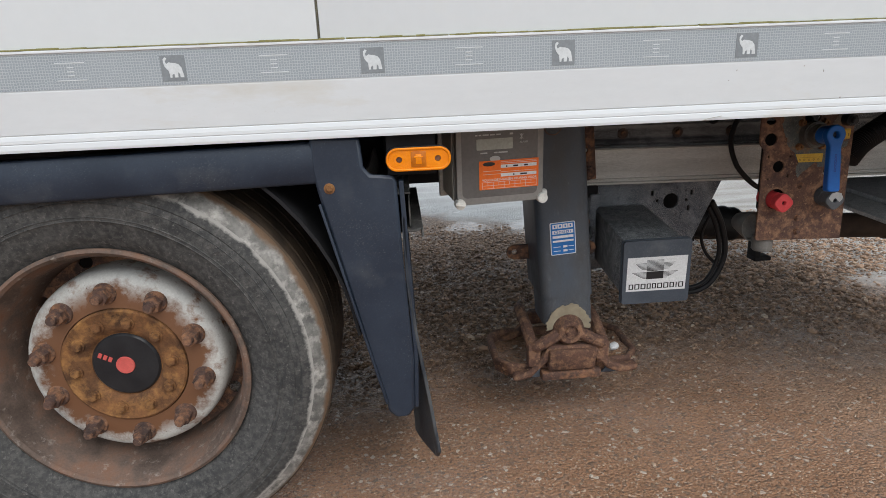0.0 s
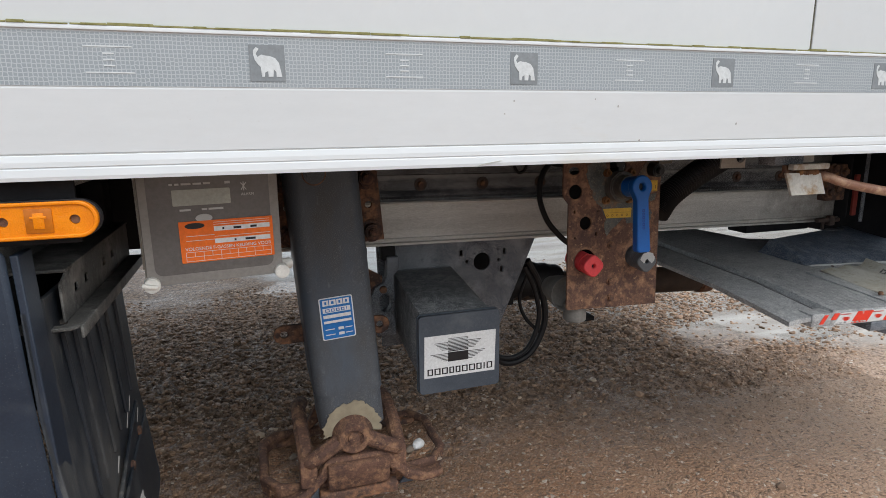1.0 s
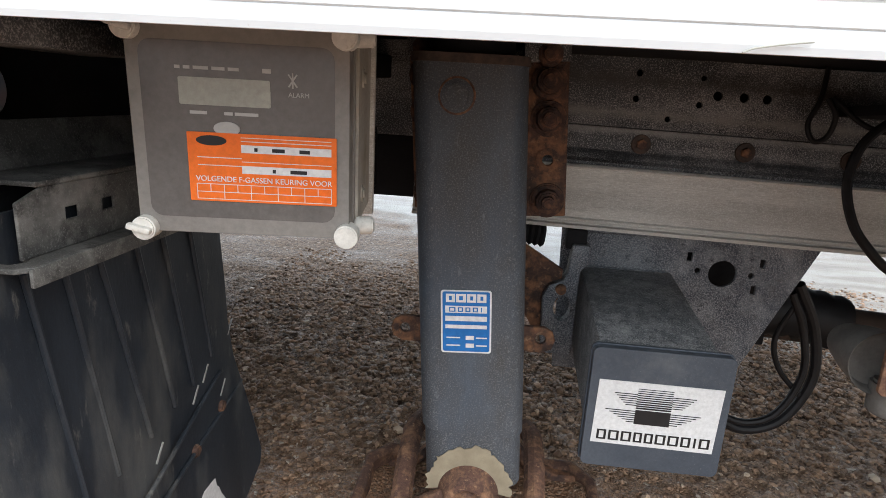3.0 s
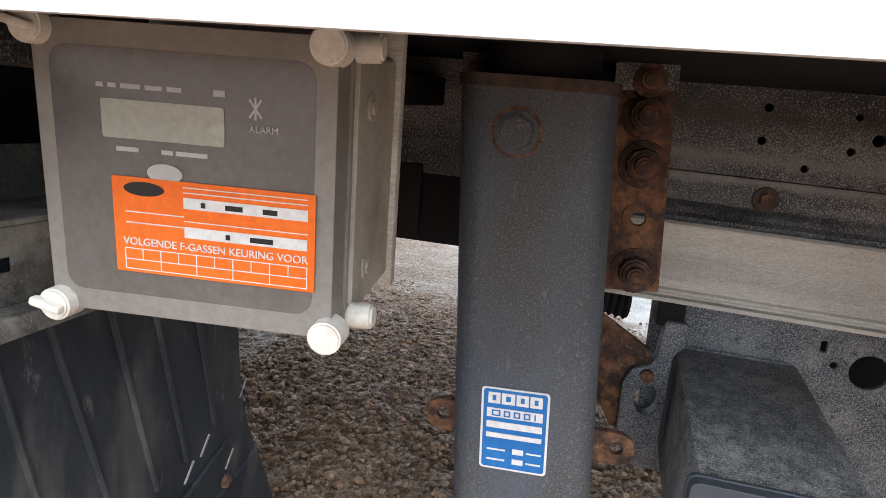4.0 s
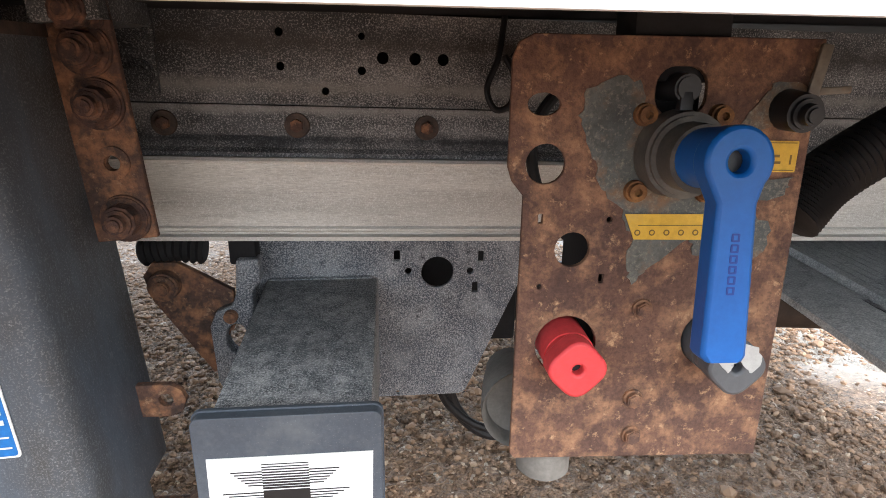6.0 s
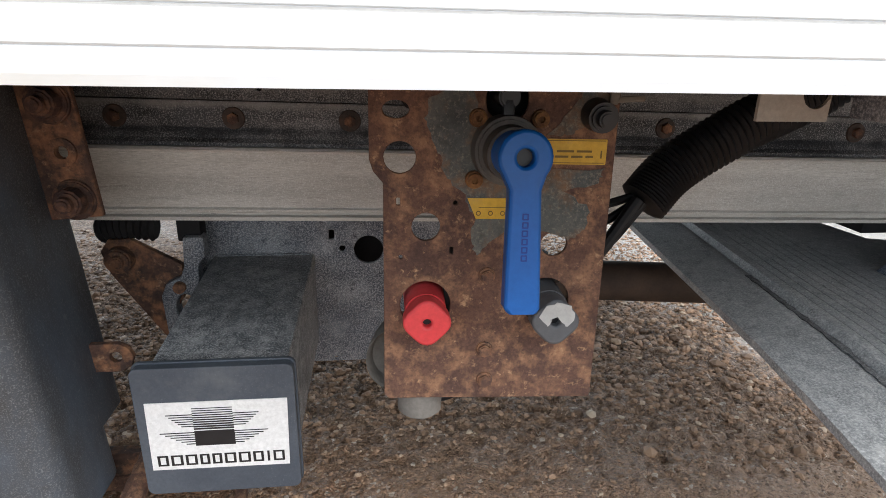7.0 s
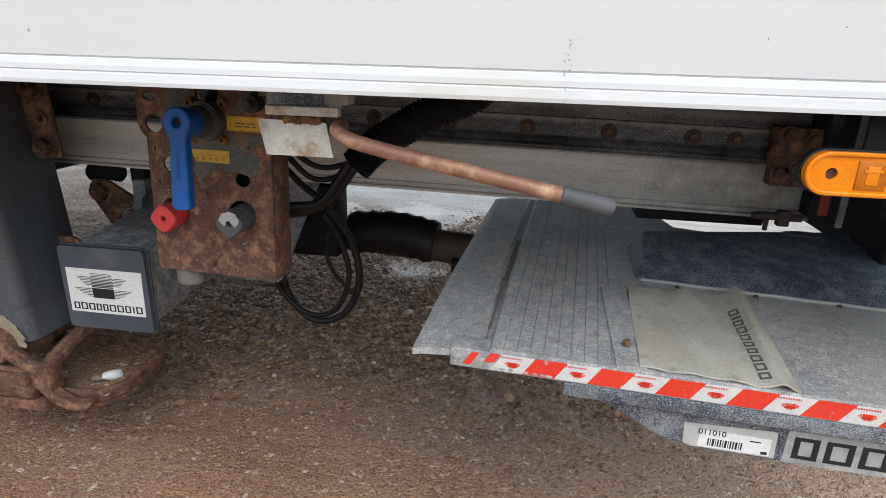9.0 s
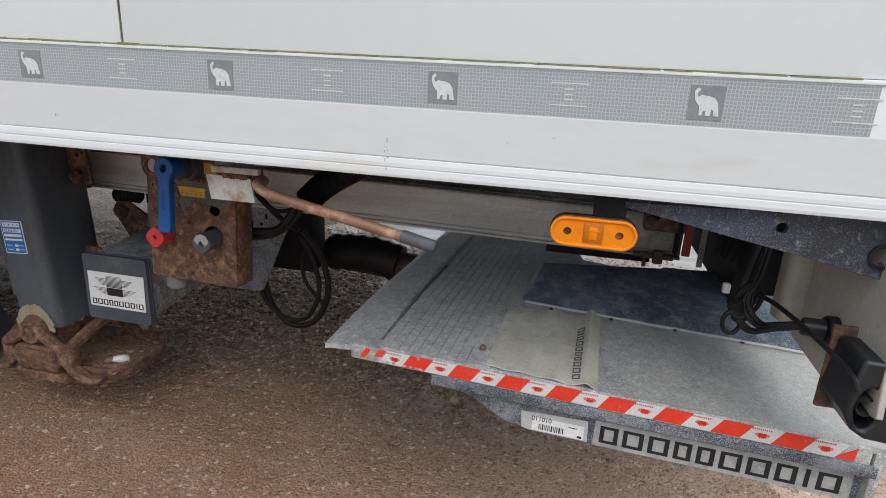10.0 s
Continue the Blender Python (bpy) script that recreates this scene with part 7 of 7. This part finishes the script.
    part("cover_seal", sweep([(1.236 + 0.05 * i, 0.484 - 0.0057 * i, top(1.236 + 0.05 * i, 0.484) + 0.001 + 0.0008 * (i % 2)) for i in range(14)], 0.0034, 8, 3), PRINT_GREY, t, "pale bead of sealant")
    for i in range(5):
        part("deck_rivet", rod((1.30 + 0.14 * i, 0.462 - 0.012 * i, top(1.30 + 0.14 * i, 0.46)), (1.30 + 0.14 * i, 0.462 - 0.012 * i, top(1.30 + 0.14 * i, 0.46) + 0.003), 0.005, 0.004, 10), RUST_DARK, t)
    part("oil_spot", plate(ring((1.615, 0.715), 0.042, 28, 0.020), 0.0012, axis="z", at=top(1.6, 0.7) + 0.0515), CHANNEL_MUD, t, "dark oily spot")
    return top


lift_top = build_lift()


# ---- rear support ----
def build_rear():
    r = thing("rear_support", (1.75, 0.25, 0.62), "dirty aluminium rear support plates of the lift", "support")
    part("support_plate", plate([(0.335, 0.97), (0.02, 0.97), (-0.02, 0.705), (0.046, 0.689), (0.101, 0.671), (0.318, 0.680), (0.335, 0.72)], 0.010, axis="x", at=1.755), ALU_DIRTY, r, "cream-grey dirty aluminium plate", soft=0.002)
    part("support_tube", plate(rounded(1.715, 1.765, 0.287, 0.350, 0.018, 5), 0.24, axis="z", at=0.715), ALU_DIRTY, r, "rounded pale upright")
    part("plate_bolt", rod((1.756, 0.104, 0.778), (1.747, 0.104, 0.778), 0.006, 0.005, 12, 0.001), PRINT_GREY, r)
    g = thing("rear_gusset", (1.6, 0.06, 0.93), "salted blue-grey steel gusset under the body", "gusset")
    o = [(1.385, 0.966), (1.385, 0.957), (1.55, 0.925), (1.66, 0.905), (1.71, 0.893), (1.765, 0.883), (1.80, 0.875), (1.80, 0.975), (1.385, 0.968)]
    part("gusset_plate", plate(o[:8], 0.010, [ring((1.607, 0.948), 0.008, 12), ring((1.744, 0.920), 0.012, 16)], "y", 0.055), SALTED_DARK, g, "salted dark plate with holes", soft=0.001, smooth=False)
    part("gusset_ring", plate(ring((1.744, 0.920), 0.019, 20), 0.004, [ring((1.744, 0.920), 0.014, 16)], "y", 0.051), BLACK_PL, g)
    part("gusset_fold", box(1.385, 1.80, 0.06, 0.12, 0.962, 0.972, 0.002), SALTED_DARK, g)
    c = thing("cable_connector", (1.74, 0.083, 0.78), "black round cable connector on the support plate", "connector")
    part("flange", rod((1.756, 0.083, 0.781), (1.738, 0.083, 0.781), 0.024, 0.024, 24, 0.002), BLACK_PL, c)
    part("socket", rod((1.738, 0.083, 0.781), (1.705, 0.088, 0.781), 0.017, 0.015, 20, 0.002), BLACK_PL, c)
    k = thing("cable_bundle", (1.62, 0.2, 0.78), "tangle of black cables hanging under the body", "cable", "cables")
    rng = random.Random(8)
    for i in range(7):
        a = rng.uniform(-0.010, 0.010)
        part("cable_strand", sweep([(1.672 + a, 0.34, 0.98), (1.668 + a, 0.30, 0.90), (1.645 + 1.5 * a, 0.255, 0.825), (1.628 + a, 0.232, 0.770 + a), (1.648 + a, 0.205, 0.742 + a), (1.676, 0.175, 0.760 + a * 0.5), (1.703, 0.153, 0.776 + a * 0.4)], 0.0043, 8, 6), CABLE, k)
    for i in range(6):
        cx, cz, q = 1.626 + 0.006 * (i % 4), 0.766 + 0.009 * (i % 3), 0.014 + 0.0035 * (i % 4)
        tip = 0.6 * i
        part("cable_coil", sweep([(cx + q * math.cos(radians(a)), 0.232 + 0.004 * i + 0.012 * math.sin(radians(a) + tip), cz + 1.15 * q * math.sin(radians(a) + 0.3 * tip)) for a in range(0, 361, 40)], 0.0042, 8, 4), CABLE, k)
    part("cable_eye", sweep([(1.617 + 0.015 * math.cos(radians(a)), 0.226, 0.738 + 0.022 * math.sin(radians(a))) for a in range(0, 361, 30)], 0.0040, 8, 4, 0.0006, 26), CABLE, k, "ribbed black loop")
    part("cable_wrap", rod((1.612, 0.228, 0.782), (1.640, 0.236, 0.744), 0.013, 0.011, 14, 0.003), CABLE, k, "black taped splice")
    part("plug", box(1.590, 1.603, 0.218, 0.230, 0.793, 0.812, 0.003), PRINT_GREY, k, "grey plug end")
    part("cable_tail", sweep([(1.655, 0.235, 0.793), (1.672, 0.20, 0.792), (1.692, 0.135, 0.786), (1.710, 0.05, 0.778), (1.722, 0.0, 0.768), (1.728, -0.012, 0.752)], 0.0043, 8, 6), CABLE, k)
    h = thing("rubber_buffer", (1.76, 0.0, 0.66), "black rubber tail-lift buffer with a round opening", "buffer")
    part("buffer_body", plate([(1.742, 0.778), (1.80, 0.776), (1.84, 0.65), (1.768, 0.656), (1.748, 0.668), (1.733, 0.694)], 0.09, [ring((1.762, 0.704), 0.0155, 22, 0.033)], "y", -0.02), BLACK_PL, h, "worn black rubber block", soft=0.005)
    part("buffer_socket", lathe([(0.0148, 0.03), (0.0150, -0.012), (0.0135, -0.016), (0.0105, -0.012), (0.009, 0.03), (0.0, 0.03)], (1.762, 0.704), 24), BLACKISH, h)
    part("buffer_plate", box(1.735, 1.85, 0.072, 0.080, 0.65, 0.790, 0.002), RUST_DARK, h)
    part("rear_box", box(1.68, 1.79, 0.34, 0.50, 0.74, 1.0, 0.02), BLACKISH, r, "black housing under the body")
    # Black cylinder and band added to make the cavity behind the cables dark.
    part("cavity_fill", rod((1.662, 0.56, 0.815), (1.90, 0.56, 0.815), 0.062, 0.062, 28, 0.006), BLACKISH, r, "added black cylinder that darkens the cavity")
    # Cross frame added; it shuts out light from behind the trailer.
    part("rear_crossbeam", box(1.715, 1.755, 0.62, 2.45, 0.62, 1.012, 0.006), BLACKISH, r, "added black cross frame that blocks light from the rear")
    part("cavity_fill_band", rod((1.684, 0.56, 0.815), (1.694, 0.56, 0.815), 0.065, 0.065, 28), CABLE, r)
    part("rear_frame", plate([(1.655, 1.01), (1.655, 0.745), (1.70, 0.725), (1.735, 0.70), (1.80, 0.68), (1.80, 1.01)], 0.03, axis="y", at=0.56), BLACKISH, r, "black rear frame plate", soft=0.003)
    en = thing("beam_end_bracket", (1.56, 0.72, 0.75), "dark rusty bolted bracket at the end of the chassis beam", "bracket")
    part("end_block", box(1.515, 1.612, 0.690, 0.742, 0.760, 0.885, 0.006), RUST_DARK, en, "crusted steel block")
    part("end_plate", box(1.60, 1.606, 0.676, 0.80, 0.700, 0.93, 0.002), BLACKISH, en)
    # Bar added to block light and blacken the shaded gap under the beam.
    part("gap_shade_bar", box(1.27, 1.555, 0.775, 0.86, 0.648, 0.715, 0.004), BLACKISH, en, "added black bar that darkens the gap under the beam")
    for x, z in ((1.535, 0.87), (1.56, 0.80), (1.585, 0.86), (1.53, 0.79)):
        part("end_bolt", hexbolt((x, 0.690, z), (0, -1, 0), 0.013, 0.014, 0.019), RUST_DARK, en, "rusty bolt")
    part("spring_pin", merge(rod((1.50, 0.70, 0.692), (1.60, 0.70, 0.690), 0.008, 0.008, 12), rod((1.53, 0.70, 0.70), (1.53, 0.70, 0.660), 0.006, 0.005, 10), box(1.55, 1.575, 0.69, 0.71, 0.672, 0.706, 0.003)), BOLT_DARK, en, "small dark latch hardware")


build_rear()
